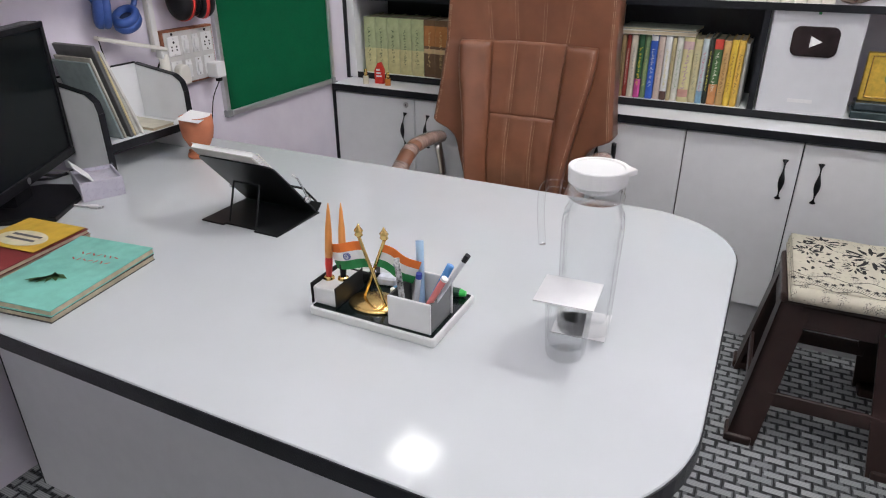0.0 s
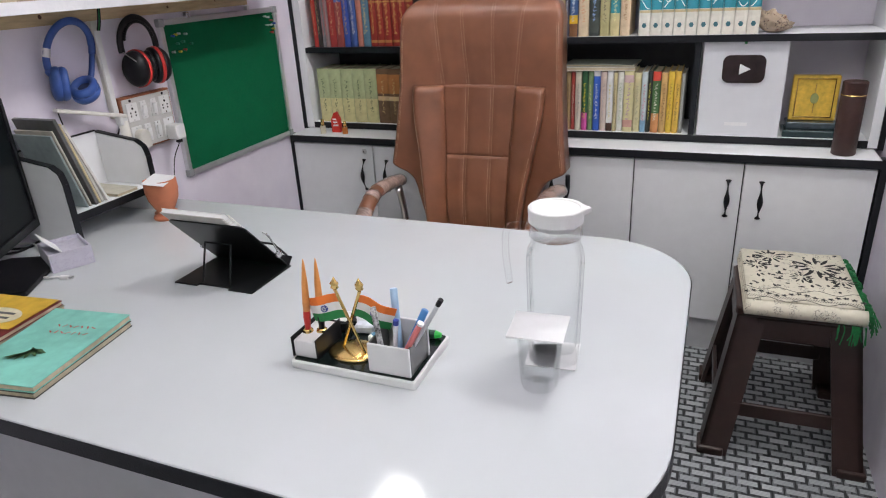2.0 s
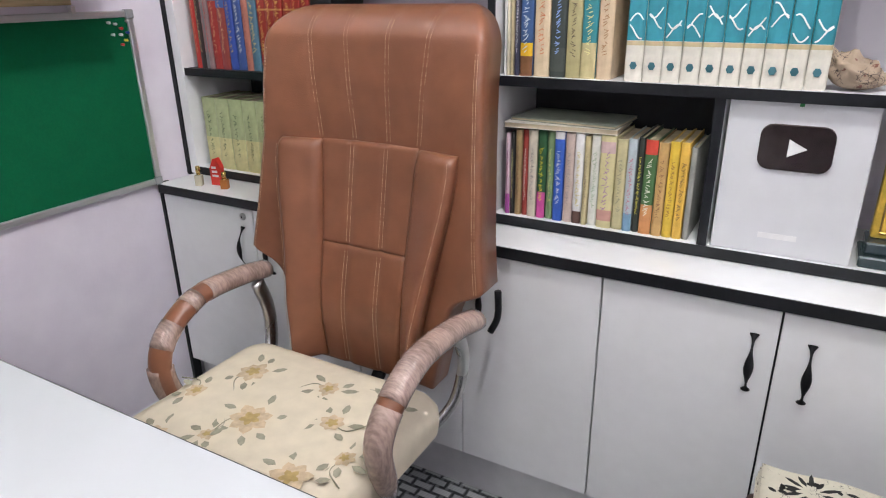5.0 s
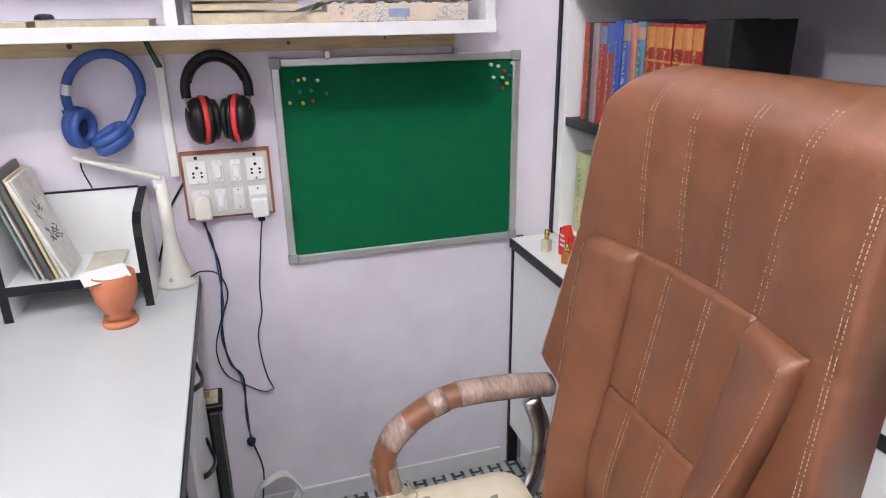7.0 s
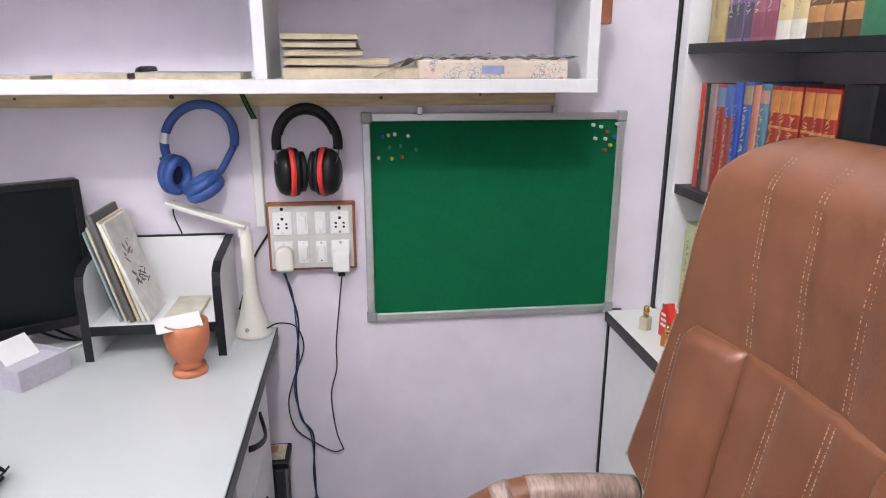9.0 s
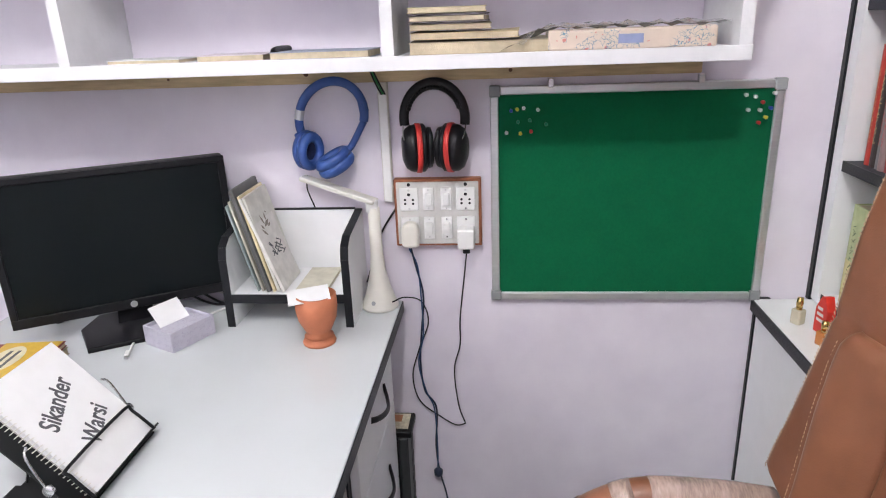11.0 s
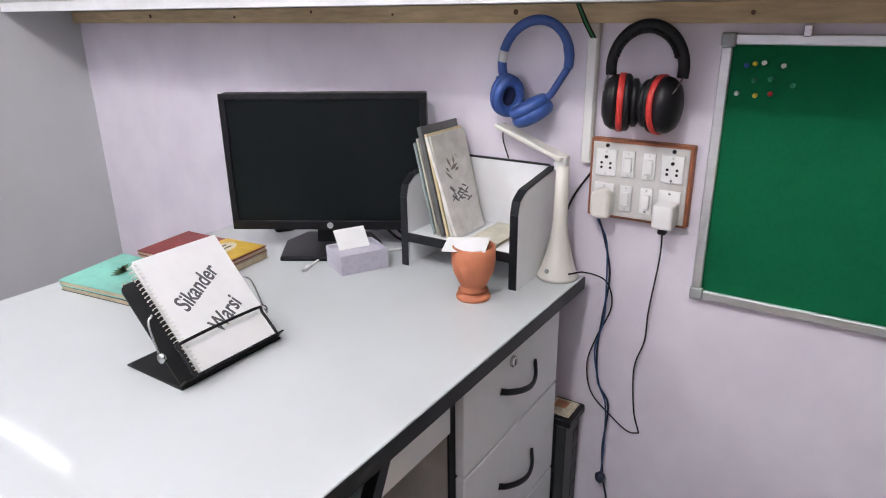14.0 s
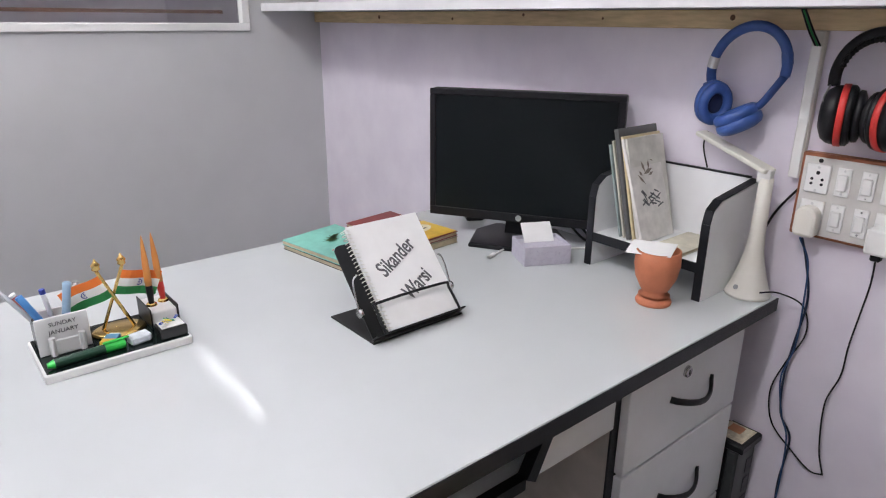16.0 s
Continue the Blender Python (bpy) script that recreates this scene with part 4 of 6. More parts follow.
cable([(XW + 0.05, A + 0.037, 0.892), (WXC + 0.01, A + 0.042, 0.84), (WXC, A + 0.055, 0.76), (WXC, A + 0.046, 0.66), (WXC, A + 0.040, 0.58), (WXC, A + 0.048, 0.50), (WXC, A + 0.075, 0.45), (WXC, A + 0.070, 0.34), (WXC, A + 0.076, 0.26), (WXC, A + 0.095, 0.16), (WXC, A + 0.085, 0.06)], 0.0023, M_BLUECORD, "dark twisted mains lead hanging down the wall")
cable([(XW + 0.05, A + 0.033, 0.892), (WXC + 0.012, A + 0.046, 0.84), (WXC + 0.005, A + 0.050, 0.76), (WXC + 0.004, A + 0.051, 0.66), (WXC + 0.004, A + 0.036, 0.58), (WXC + 0.005, A + 0.052, 0.50), (WXC + 0.004, A + 0.070, 0.45), (WXC + 0.004, A + 0.074, 0.34), (WXC + 0.004, A + 0.072, 0.26)], 0.0018, mat("blue_lead", (0.02, 0.06, 0.16), 0.4), "blue twisted lead hanging down the wall")
cable([(XW + 0.055, B - 0.034, 0.884), (WXC + 0.012, B - 0.042, 0.82), (WXC, B - 0.056, 0.70), (WXC, B - 0.058, 0.63), (WXC, B - 0.074, 0.56), (WXC, B - 0.066, 0.46), (WXC, B - 0.050, 0.405)], 0.0017, M_BLACK, "thin black charging cable hanging down the wall")
cable([(-1.47, 1.628, 0.775), (-1.50, 1.652, 0.774), (WXC, 1.685, 0.745), (WXC, 1.70, 0.69), (WXC, 1.672, 0.61), (WXC, 1.655, 0.54), (WXC, 1.67, 0.47), (WXC, 1.72, 0.425), (WXC, 1.76, 0.400), (WXC, 1.785, 0.405)], 0.0017, M_BLACK, "thin black lamp cable looping on the wall")
kb = lathe([(0.004, -0.014), (0.011, -0.006), (0.012, 0.006), (0.004, 0.014)], 12, cx=WXC + 0.012, cy=A + 0.074)
bmesh.ops.translate(kb, vec=(0, 0, 0.262), verts=kb.verts)
tagged(mesh_ob("cable_knot", kb, M_BLUECORD, True), "tight knot in the hanging mains lead", "cable knot")

# ---- headphones and ear defenders on the wall ----
def ear_cup(parent, c, r, depth, m, pad_m, rot, name="ear_cup", stripe=None, pad=0.45):
    prof = [(r * 0.2, depth), (r * 0.62, depth * 0.97), (r * 0.88, depth * 0.80), (r, depth * 0.5), (r, depth * 0.12), (r * 0.9, 0.0)]
    bm = lathe(prof, 28)
    bmesh.ops.scale(bm, vec=(0.86, 1.08, 1), verts=bm.verts)
    bmesh.ops.transform(bm, matrix=rot, verts=bm.verts)
    bmesh.ops.translate(bm, vec=c, verts=bm.verts)
    cup = part(name, bm, m, parent, smooth=True)
    bm = bmesh.new()
    R, q = r * 0.72, r * 0.27
    ring = []
    for i in range(28):
        a = 2 * math.pi * i / 28
        wob = 1 + 0.04 * (i % 2)
        ring.append([bm.verts.new((0.86 * (R + q * wob * math.cos(b)) * math.cos(a), 1.08 * (R + q * wob * math.cos(b)) * math.sin(a), -pad * r * 0.35 + q * 1.1 * math.sin(b))) for b in [2 * math.pi * k / 10 for k in range(10)]])
    for i in range(28):
        for k in range(10):
            bm.faces.new((ring[i][k], ring[(i + 1) % 28][k], ring[(i + 1) % 28][(k + 1) % 10], ring[i][(k + 1) % 10]))
    bmesh.ops.transform(bm, matrix=rot, verts=bm.verts)
    bmesh.ops.translate(bm, vec=c, verts=bm.verts)
    part("ear_pad", bm, pad_m, cup, smooth=True)
    if stripe:
        sm, = (stripe,)
        bm = bmesh.new()
        for ii in range(-6, 6):
            a0, a1 = ii / 6 * 1.35, (ii + 1) / 6 * 1.35
            def q3(a, s, e):
                return Vector((s * r * 0.17, 1.08 * r * 1.015 * math.sin(a), depth * (0.98 * max(math.cos(a), 0.0) ** 0.45) + e))
            bm.faces.new([bm.verts.new(v) for v in (q3(a0, -1, 0.0016), q3(a0, 1, 0.0016), q3(a1, 1, 0.0016), q3(a1, -1, 0.0016))])
        bmesh.ops.transform(bm, matrix=rot, verts=bm.verts)
        bmesh.ops.translate(bm, vec=c, verts=bm.verts)
        part("stripe", bm, sm, cup, "red stripe")
    return cup

hp = thing("headphones", XW, 1.502, 1.166, label="blue wireless over-ear headphones hanging under the shelf", category="headphones")
hp.scale = (0.95, 0.94, 0.95)
arc = []
for k in range(15):
    a = radians(202 - 15.6 * k)
    arc.append((0.034 + 0.012 * math.sin(a), 0.009 + 0.078 * math.cos(a), 0.025 + 0.082 * math.sin(a) + 0.014 * math.cos(a)))
part("headband", tube(arc, 0.0105, 12, 3, flat=0.75, up=(1, 0, 0)), M_BLUEHP, hp, smooth=True)
for i in (2, 12):
    part("hinge", tube([arc[i], arc[i + 1]], 0.0112, 12, 2, flat=0.8, up=(1, 0, 0)), (M_STEEL if i == 2 else M_BLUEHP), hp)
part("yoke", tube([arc[0], (0.036, -0.075, -0.012), (0.036, -0.062, -0.028)], 0.008, 10, 4), M_BLUEHP, hp, smooth=True)
part("yoke", tube([arc[-1], (0.042, 0.055, -0.036), (0.044, 0.042, -0.048)], 0.008, 10, 4), M_BLUEHP, hp, smooth=True)
def facing(pad_dir):
    return Vector([-q for q in pad_dir]).to_track_quat("Z", "Y").to_matrix().to_4x4()
ear_cup(hp, Vector((0.042, -0.050, -0.048)), 0.043, 0.026, M_BLUEHP, M_BLUEHP, facing((0.55, 0.80, -0.10)))
ear_cup(hp, Vector((0.052, 0.012, -0.072)), 0.043, 0.028, M_BLUEHP, M_BLUEHP, facing((0.20, -0.40, 0.85)))
for c, d in ((Vector((0.042, -0.050, -0.048)), (0.55, 0.80, -0.10)), (Vector((0.052, 0.012, -0.072)), (0.20, -0.40, 0.85))):
    bm = lathe([(0.022, -0.001), (0.022, 0.001)], 18)
    bmesh.ops.transform(bm, matrix=Matrix.Translation(c + Vector(d) * 0.004) @ facing(d), verts=bm.verts)
    part("inner_mesh", bm, M_BLUEDK, hp, "dark inner fabric")
ed = thing("ear_defenders", XW, 1.737, 1.160, label="black padded ear defenders with red stripes hanging on the wall", category="ear defenders")
arc = [(0.040, 0.066 * math.cos(radians(190 - 14.3 * k)), 0.024 + 0.076 * math.sin(radians(190 - 14.3 * k))) for k in range(15)]
part("headband", tube(arc, 0.0105, 10, 3, flat=0.6, up=(1, 0, 0)), M_BLACK, ed, smooth=True)
bm = bmesh.new()
for k in range(22):
    a = radians(160 - 6.6 * k)
    bmesh.ops.create_icosphere(bm, subdivisions=1, radius=0.0055, matrix=Matrix.Translation((0.046, 0.057 * math.cos(a), 0.024 + 0.066 * math.sin(a))))
part("padding", bm, M_BLACK, ed, "ribbed black padding", True)
def about_y(prof, s, c, m, name, label=""):
    bm = lathe(prof, 26)
    bmesh.ops.scale(bm, vec=(0.92, 1.18, 1), verts=bm.verts)
    bmesh.ops.transform(bm, matrix=Matrix.Translation(c) @ pose(0, 0, 0, 0, 0, -s * 14) @ pose(0, 0, 0, -s * 90, 0, 0), verts=bm.verts)
    return part(name, bm, m, ed, label, True)
for s in (-1, 1):
    c = Vector((0.048, s * 0.004, -0.036))
    about_y([(0.030, 0.002), (0.037, 0.005), (0.038, 0.012), (0.034, 0.0155)], s, c, M_BLACK, "ear_pad")
    about_y([(0.040, 0.016), (0.044, 0.020), (0.0445, 0.027)], s, c, M_BLACK, "ear_cup")
    about_y([(0.0435, 0.0272), (0.0455, 0.028), (0.0455, 0.038), (0.043, 0.0388)], s, c, M_RED, "stripe", "red stripe")
    about_y([(0.0435, 0.039), (0.042, 0.050), (0.036, 0.060), (0.022, 0.067), (0.0, 0.068)], s, c, M_BLACK, "ear_cup")
    part("wire_arm", tube([(0.046, s * 0.068, 0.012), (0.080, s * 0.062, -0.012), (0.088, s * 0.036, -0.038)], 0.0016, 6, 5), M_STEEL, ed)
    disc(0.082, s * 0.034, -0.040, 0.006, 0.008, M_BLACK, ed, "pivot")

# ---- desk ----
DX0, DX1, DY0, DY1, DT = -1.522, 0.042, 0.714, 1.643, 0.757
desk = thing("desk", 0, 0, 0, label="white laminate office desk with rounded end and black edge band", category="desk")
outline = rounded(DX0, DX1, DY0, DY1, (0, 0.24, 0.20, 0), 16)
part("top", prism(outline, DT - 0.028, DT, 0.0015, 1), M_DESK, desk)
inset = rounded(DX0 - 0.001, DX1 + 0.0022, DY0 - 0.0022, DY1 + 0.0022, (0, 0.242, 0.202, 0), 16)
part("edge_band", prism(inset, DT - 0.030, DT - 0.0022, 0.0005, 1), M_EDGE, desk, "black edge band")
part("front_panel", box(-1.47, -0.28, 0.948, 0.966, 0.0, DT - 0.030), M_LAM, desk)
part("end_panel", prism(rounded(-0.30, -0.28, 0.966, 1.42, (0, 0, 0, 0)), 0, DT - 0.030), M_LAM, desk)
part("panel_edge", box(-1.474, -1.4705, 0.947, 0.967, 0.0, DT - 0.030), M_EDGE, desk)
FY = 1.600
part("pedestal", box(-1.462, -1.075, 0.9665, FY - 0.019, 0.06, DT - 0.031), M_LAM, desk)
part("pedestal_foot", box(-1.45, -1.09, 1.0, FY - 0.05, 0.0, 0.059), M_EDGE, desk)
part("carcass_edge", box(-1.0745, -1.060, FY - 0.004, FY, 0.0, DT - 0.031), M_EDGE, desk, "black upright edge")
part("carcass_side", box(-1.0745, -1.060, 0.9665, FY - 0.0045, 0.0, DT - 0.031), mat("brown_grey_laminate", (0.50, 0.45, 0.41), 0.5, var=0.18, scale=18, bump=0.2), desk, "brownish-grey inner side of the drawer unit")
part("drawer_rail", box(-1.462, -1.075, FY - 0.0188, FY - 0.0005, 0.06, DT - 0.031), M_EDGE, desk)
zt = DT - 0.034
for k, z1 in enumerate((zt, 0.522, 0.300)):
    z0 = (0.528, 0.306, 0.085)[k]
    d = part("drawer", box(-1.460, -1.078, FY, FY + 0.018, z0, z1, 0.0015), M_LAM, desk)
    pts = [(-1.206, 0.0), (-1.222, 0.010), (-1.258, 0.018), (-1.298, 0.018), (-1.332, 0.010), (-1.348, 0.0)]
    zc = (z0 + z1) / 2 - 0.008
    bmh = tube([(p[0], FY + 0.018 + p[1], zc + (0.016, 0.010, -0.002, -0.012, -0.010, 0.016)[i]) for i, p in enumerate(pts)], 0.0065, 10, 6, flat=0.6, up=(0, 1, 0))
    part("handle", bmh, M_BLACK, d, "black wavy metal handle", True)
    if k == 0:
        bmk = lathe([(0.0115, 0), (0.0115, 0.004), (0.009, 0.006), (0, 0.006)], 20)
        bmesh.ops.transform(bmk, matrix=pose(-1.250, FY + 0.018, 0.676, -90, 0, 0), verts=bmk.verts)
        lk = part("lock", bmk, M_STEEL, d, "round steel lock", True)
        part("slot", box(-1.2515, -1.2485, FY + 0.0242, FY + 0.0250, 0.671, 0.681), M_BLACK, lk)
kd = part("keyboard_drawer", prism([(-1.058, 0.628), (-0.868, 0.628), (-0.920, DT - 0.036), (-1.058, DT - 0.036)], FY - 0.012, FY + 0.004, 0.001, axis="y"), M_LAM, desk)
part("drawer_edge", prism([(-0.866, 0.620), (-0.846, 0.632), (-0.898, DT - 0.034), (-0.918, DT - 0.036)], FY - 0.014, FY + 0.006, axis="y"), M_EDGE, desk, "slanted black edge")
part("drawer_edge", box(-0.846, -0.300, FY - 0.014, FY + 0.004, 0.614, 0.634), M_EDGE, desk)
part("keyboard_tray", box(-1.058, -0.300, 1.20, FY - 0.014, 0.616, 0.632), M_LAM, desk)
part("far_block", prism([(-0.302, 0.635), (-0.42, 0.635), (-0.36, DT - 0.036), (-0.302, DT - 0.036)], FY - 0.012, FY + 0.003, axis="y"), M_LAM, desk)

# ---- on the desk ----
mon_yaw = math.degrees(math.atan2(0.397, -0.236))
mo = thing("monitor", -1.375, 1.066, DT, mon_yaw, "black flat-screen computer monitor, switched off, on its stand", "monitor")
mo.scale = (1, 1, 1.035)
MW = 0.232
part("housing", box(-MW, MW, -0.002, 0.038, 0.046, 0.350, 0.005, 2), M_BLACK, mo)
part("screen", box(-MW + 0.016, MW - 0.016, -0.0035, -0.0022, 0.068, 0.336), M_SCREEN, mo, "dark glossy screen")
for a, b, c, d in ((-MW, MW, 0.337, 0.350), (-MW, MW, 0.046, 0.066), (-MW, -MW + 0.014, 0.066, 0.337), (MW - 0.014, MW, 0.066, 0.337)):
    part("bezel", box(a, b, -0.008, -0.0022, c, d, 0.001), M_BLACK, mo)
part("badge", lathe([(0.0075, -0.001), (0.0075, 0.0), (0, 0.0)], 16, cx=0, cy=0), M_STEEL, mo).matrix_basis = pose(0.0, -0.0083, 0.056, 90, 0, 0)
part("back_hump", box(-0.12, 0.12, 0.038, 0.062, 0.09, 0.30, 0.012, 2), M_BLACK, mo)
part("neck", prism([(-0.04, 0.0), (0.04, 0.0), (0.03, 0.11), (-0.03, 0.11)], 0.012, 0.050, 0.003, axis="y"), M_BLACK, mo)
part("base", prism([(-0.100, -0.095), (0.100, -0.095), (0.115, 0.02), (0.08, 0.09), (-0.08, 0.09), (-0.115, 0.02)], 0.0, 0.011, 0.003), M_BLACK, mo)
for k in range(2):
    cable([(-1.50, 1.03 + 0.03 * k, 0.85), (-1.515, 1.10 + 0.04 * k, 0.79), (-1.49, 1.19 + 0.03 * k, 0.762), (-1.50, 1.27, 0.762)], 0.003, M_BLACK, "black monitor cable behind the stand")
cable([(-1.25, 1.115, 0.761), (-1.30, 1.105, 0.761), (-1.37, 1.16, 0.762), (-1.44, 1.215, 0.762), (-1.50, 1.24, 0.764), (-1.535, 1.18, 0.78)], 0.0024, M_WHITECORD, "white charging cable lying on the desk")
us = thing("cable_plug", -1.236, 1.117, DT, 20, "white plug end of a charging cable", "plug")
part("shell", box(-0.014, 0.008, -0.005, 0.005, 0.0, 0.008, 0.002), M_WHITECORD, us)
part("tip", box(0.008, 0.016, -0.004, 0.004, 0.002, 0.006), M_STEEL, us)

# desktop rack with papers
rk = thing("desk_rack", -1.463, 1.416, DT, label="white and black desktop file rack with curved sides", category="desk rack")
side = [(0.085, 0.0), (0.085, 0.155), (0.078, 0.180), (0.055, 0.196), (-0.085, 0.216), (-0.085, 0.0)]
for s in (-1, 1):
    y = s * 0.133
    pnl = part("side_panel", prism([(p[0], p[1]) for p in side], y - 0.008, y + 0.008, axis="y"), M_LAM, rk)
    eb = bmesh.new()
    pl = [(0.087, -0.0), (0.087, 0.156), (0.080, 0.182), (0.056, 0.198), (-0.087, 0.218)]
    for a, b in zip(pl, pl[1:]):
        d = Vector((b[0] - a[0], 0, b[1] - a[1])).normalized()
        n = Vector((d.z, 0, -d.x)) * 0.0022
        vs = []
        for yy in (y - 0.0085, y + 0.0085):
            vs += [Vector((a[0], yy, a[1])), Vector((b[0], yy, b[1])), Vector((b[0], yy, b[1])) + n, Vector((a[0], yy, a[1])) + n]
        w = [eb.verts.new(v) for v in vs]
        for q in ((0, 1, 2, 3), (4, 5, 6, 7), (0, 1, 5, 4), (3, 2, 6, 7), (0, 3, 7, 4), (1, 2, 6, 5)):
            eb.faces.new([w[i] for i in q])
    part("edge_band", eb, M_EDGE, pnl, "black edge band")
part("shelf", box(-0.080, 0.084, -0.125, 0.125, 0.058, 0.074), M_LAM, rk)
part("front_edge", box(0.0842, 0.0875, -0.125, 0.125, 0.056, 0.076), M_EDGE, rk)
part("back", box(-0.085, -0.0802, -0.125, 0.125, 0.0, 0.220), M_LAM, rk)
part("back_edge", box(-0.086, -0.079, -0.125, 0.125, 0.2202, 0.224), M_EDGE, rk)
def file_leaf(name, y, lean, w, h, t, col, label, x=0.0):
    ob = thing(name, -1.463 + x, y - 0.009, DT + 0.0745, 0, label, name.replace("_", " "), "papers in the desk rack", rx=lean)
    part("cover", box(-w / 2, w / 2, 0, t, 0, h, 0.001), colour_mat(col), ob)
    return ob
file_leaf("folder", 1.375, 14, 0.14, 0.236, 0.010, (0.10, 0.10, 0.10), "black framed folder leaning in the rack")
file_leaf("magazine", 1.388, 14, 0.135, 0.222, 0.006, (0.60, 0.50, 0.30), "yellowed magazine leaning in the rack")
file_leaf("booklet", 1.397, 14.5, 0.132, 0.218, 0.007, (0.58, 0.57, 0.52), "grey-white booklet leaning in the rack")
f4 = file_leaf("booklet", 1.410, 19, 0.118, 0.222, 0.007, (0.66, 0.64, 0.61), "pale booklet with dark flower print and Arabic title", 0.012)
bm = bmesh.new()
for k in range(6):
    scribble(bm, -0.028 + 0.011 * k, 0.074, 0.104, 0.024, 0.0)
bmesh.ops.translate(bm, vec=(0, 0.0076, 0), verts=bm.verts)
part("title_strokes", bm, M_INK, f4)
bm = bmesh.new()
for k in range(14):
    a = random.uniform(0, 6.28)
    c = Vector((random.uniform(-0.02, 0.03), 0.0078, random.uniform(0.125, 0.21)))
    l, w = random.uniform(0.008, 0.02), random.uniform(0.002, 0.005)
    d, n = Vector((math.cos(a), 0, math.sin(a))), Vector((-math.sin(a), 0, math.cos(a)))
    bm.faces.new([bm.verts.new(v) for v in (c - d * l, c + n * w, c + d * l, c - n * w)])
part("flower_print", bm, mat("brown_print", (0.22, 0.19, 0.16), 0.7), f4)
file_leaf("booklet", 1.352, 14, 0.13, 0.20, 0.005, (0.25, 0.30, 0.30), "thin grey-green booklet leaning in the rack")
file_leaf("booklet", 1.362, 14, 0.13, 0.21, 0.005, (0.45, 0.42, 0.36), "thin pale booklet leaning in the rack")
flat_book("notepad", -1.458, 1.466, DT + 0.0745, 0.14, 0.07, 0.008, (0.55, 0.52, 0.42), 0, "small pad lying in the desk rack")

# lamp
lp = thing("desk_lamp", -1.490, 1.596, DT, label="white folding LED desk lamp, switched off", category="desk lamp")
part("base", lathe([(0.043, 0), (0.043, 0.006), (0.036, 0.022), (0.026, 0.055), (0.018, 0.09), (0.0145, 0.13), (0.013, 0.238), (0, 0.242)], 28), M_IVORY, lp, smooth=True)
part("hinge", box(-0.011, 0.011, -0.016, 0.010, 0.228, 0.256, 0.004, 2), M_WHITE, lp)
bm = box(-0.016, 0.016, -0.185, 0.0, -0.005, 0.005, 0.003, 2)
bmesh.ops.transform(bm, matrix=pose(0.004, 0.006, 0.252, -15, 0, -14), verts=bm.verts)
part("arm", bm, M_IVORY, lp)
bt = lathe([(0.005, 0), (0.005, 0.001), (0, 0.001)], 14)
bmesh.ops.transform(bt, matrix=pose(0.0375, -0.008, 0.022, 0, 62, -10), verts=bt.verts)
part("button", bt, M_GREYPLASTIC, lp)
cable([(-1.537, 1.44, 1.06), (-1.530, 1.438, 1.03), (-1.535, 1.45, 0.985)], 0.0016, M_BLACK, "thin black cable hanging behind the rack")
cable([(-1.545, 1.642, 0.985), (-1.545, 1.60, 0.92), (-1.54, 1.58, 0.86), (-1.53, 1.56, 0.80)], 0.0025, M_BLACK, "black cable down behind the lamp")

# terracotta cup with card
pt = thing("clay_cup", -1.305, 1.500, DT, label="terracotta footed cup on the desk", category="cup")
part("bowl", lathe([(0.030, 0.018), (0.022, 0.023), (0.028, 0.032), (0.039, 0.055), (0.043, 0.08), (0.042, 0.108), (0.0385, 0.109), (0.039, 0.08), (0.034, 0.055), (0.0, 0.038)], 40), M_TERRA, pt, smooth=True)
part("foot", lathe([(0.033, 0.0), (0.0345, 0.004), (0.032, 0.010), (0.022, 0.015), (0.021, 0.019), (0, 0.019)], 40), M_TERRA, pt, smooth=True)
cd = tagged(mesh_ob("card", box(-0.030, 0.030, -0.042, 0.042, 0, 0.0012), M_PAPER), "white paper card lying on the clay cup", "card")
cd.matrix_world = pose(-1.296, 1.489, DT + 0.1095, 3, 8, 20)

# tissue/memo box
mb = thing("memo_box", -1.318, 1.193, DT, -27, "lilac-grey patterned memo box with white cards", "memo box")
MBM = pattern_mat("fine_grey_print", (0.50, 0.48, 0.56), (0.36, 0.34, 0.43), (0.42, 0.40, 0.48), 160)
for a in ((-0.055, 0.055, -0.045, -0.041), (-0.055, 0.055, 0.041, 0.045), (-0.055, -0.051, -0.041, 0.041), (0.051, 0.055, -0.041, 0.041)):
    part("side", box(a[0], a[1], a[2], a[3], 0, 0.044, 0.0008), MBM, mb)
part("bottom", box(-0.051, 0.051, -0.041, 0.041, 0, 0.003), MBM, mb)
part("floor_insert", box(-0.0505, 0.0505, -0.0405, 0.0405, 0.003, 0.036), MBM, mb)
cdm = box(-0.036, 0.036, -0.001, 0.001, 0.0, 0.05)
bmesh.ops.transform(cdm, matrix=pose(0, -0.012, 0.0365, 42, 0, 0), verts=cdm.verts)
tagged(mesh_ob("card", cdm, M_PAPER), "white cards standing in the memo box", "card").matrix_world = mb.matrix_world.copy()

# books at the desk's edge
b1 = flat_book("book", -0.984, 0.868, DT, 0.160, 0.232, 0.011, (0.05, 0.045, 0.04), 8, "dark-backed exercise book under another")
b2 = flat_book("book", -0.984, 0.868, DT + 0.012, 0.162, 0.234, 0.011, (0.20, 0.50, 0.42), 9, "mint-green soft book with leaf picture and red lettering", floppy=0.003)
bm = bmesh.new()
for k in range(6):
    a = 0.4 + 0.5 * k
    d, n = Vector((math.cos(a), math.sin(a), 0)), Vector((-math.sin(a), math.cos(a), 0))
    c = Vector((-0.02 + 0.006 * k, -0.045 + 0.004 * k, 0.0142))
    bm.faces.new([bm.verts.new(v) for v in (c - d * 0.02, c + n * 0.006, c + d * 0.02, c - n * 0.006)])
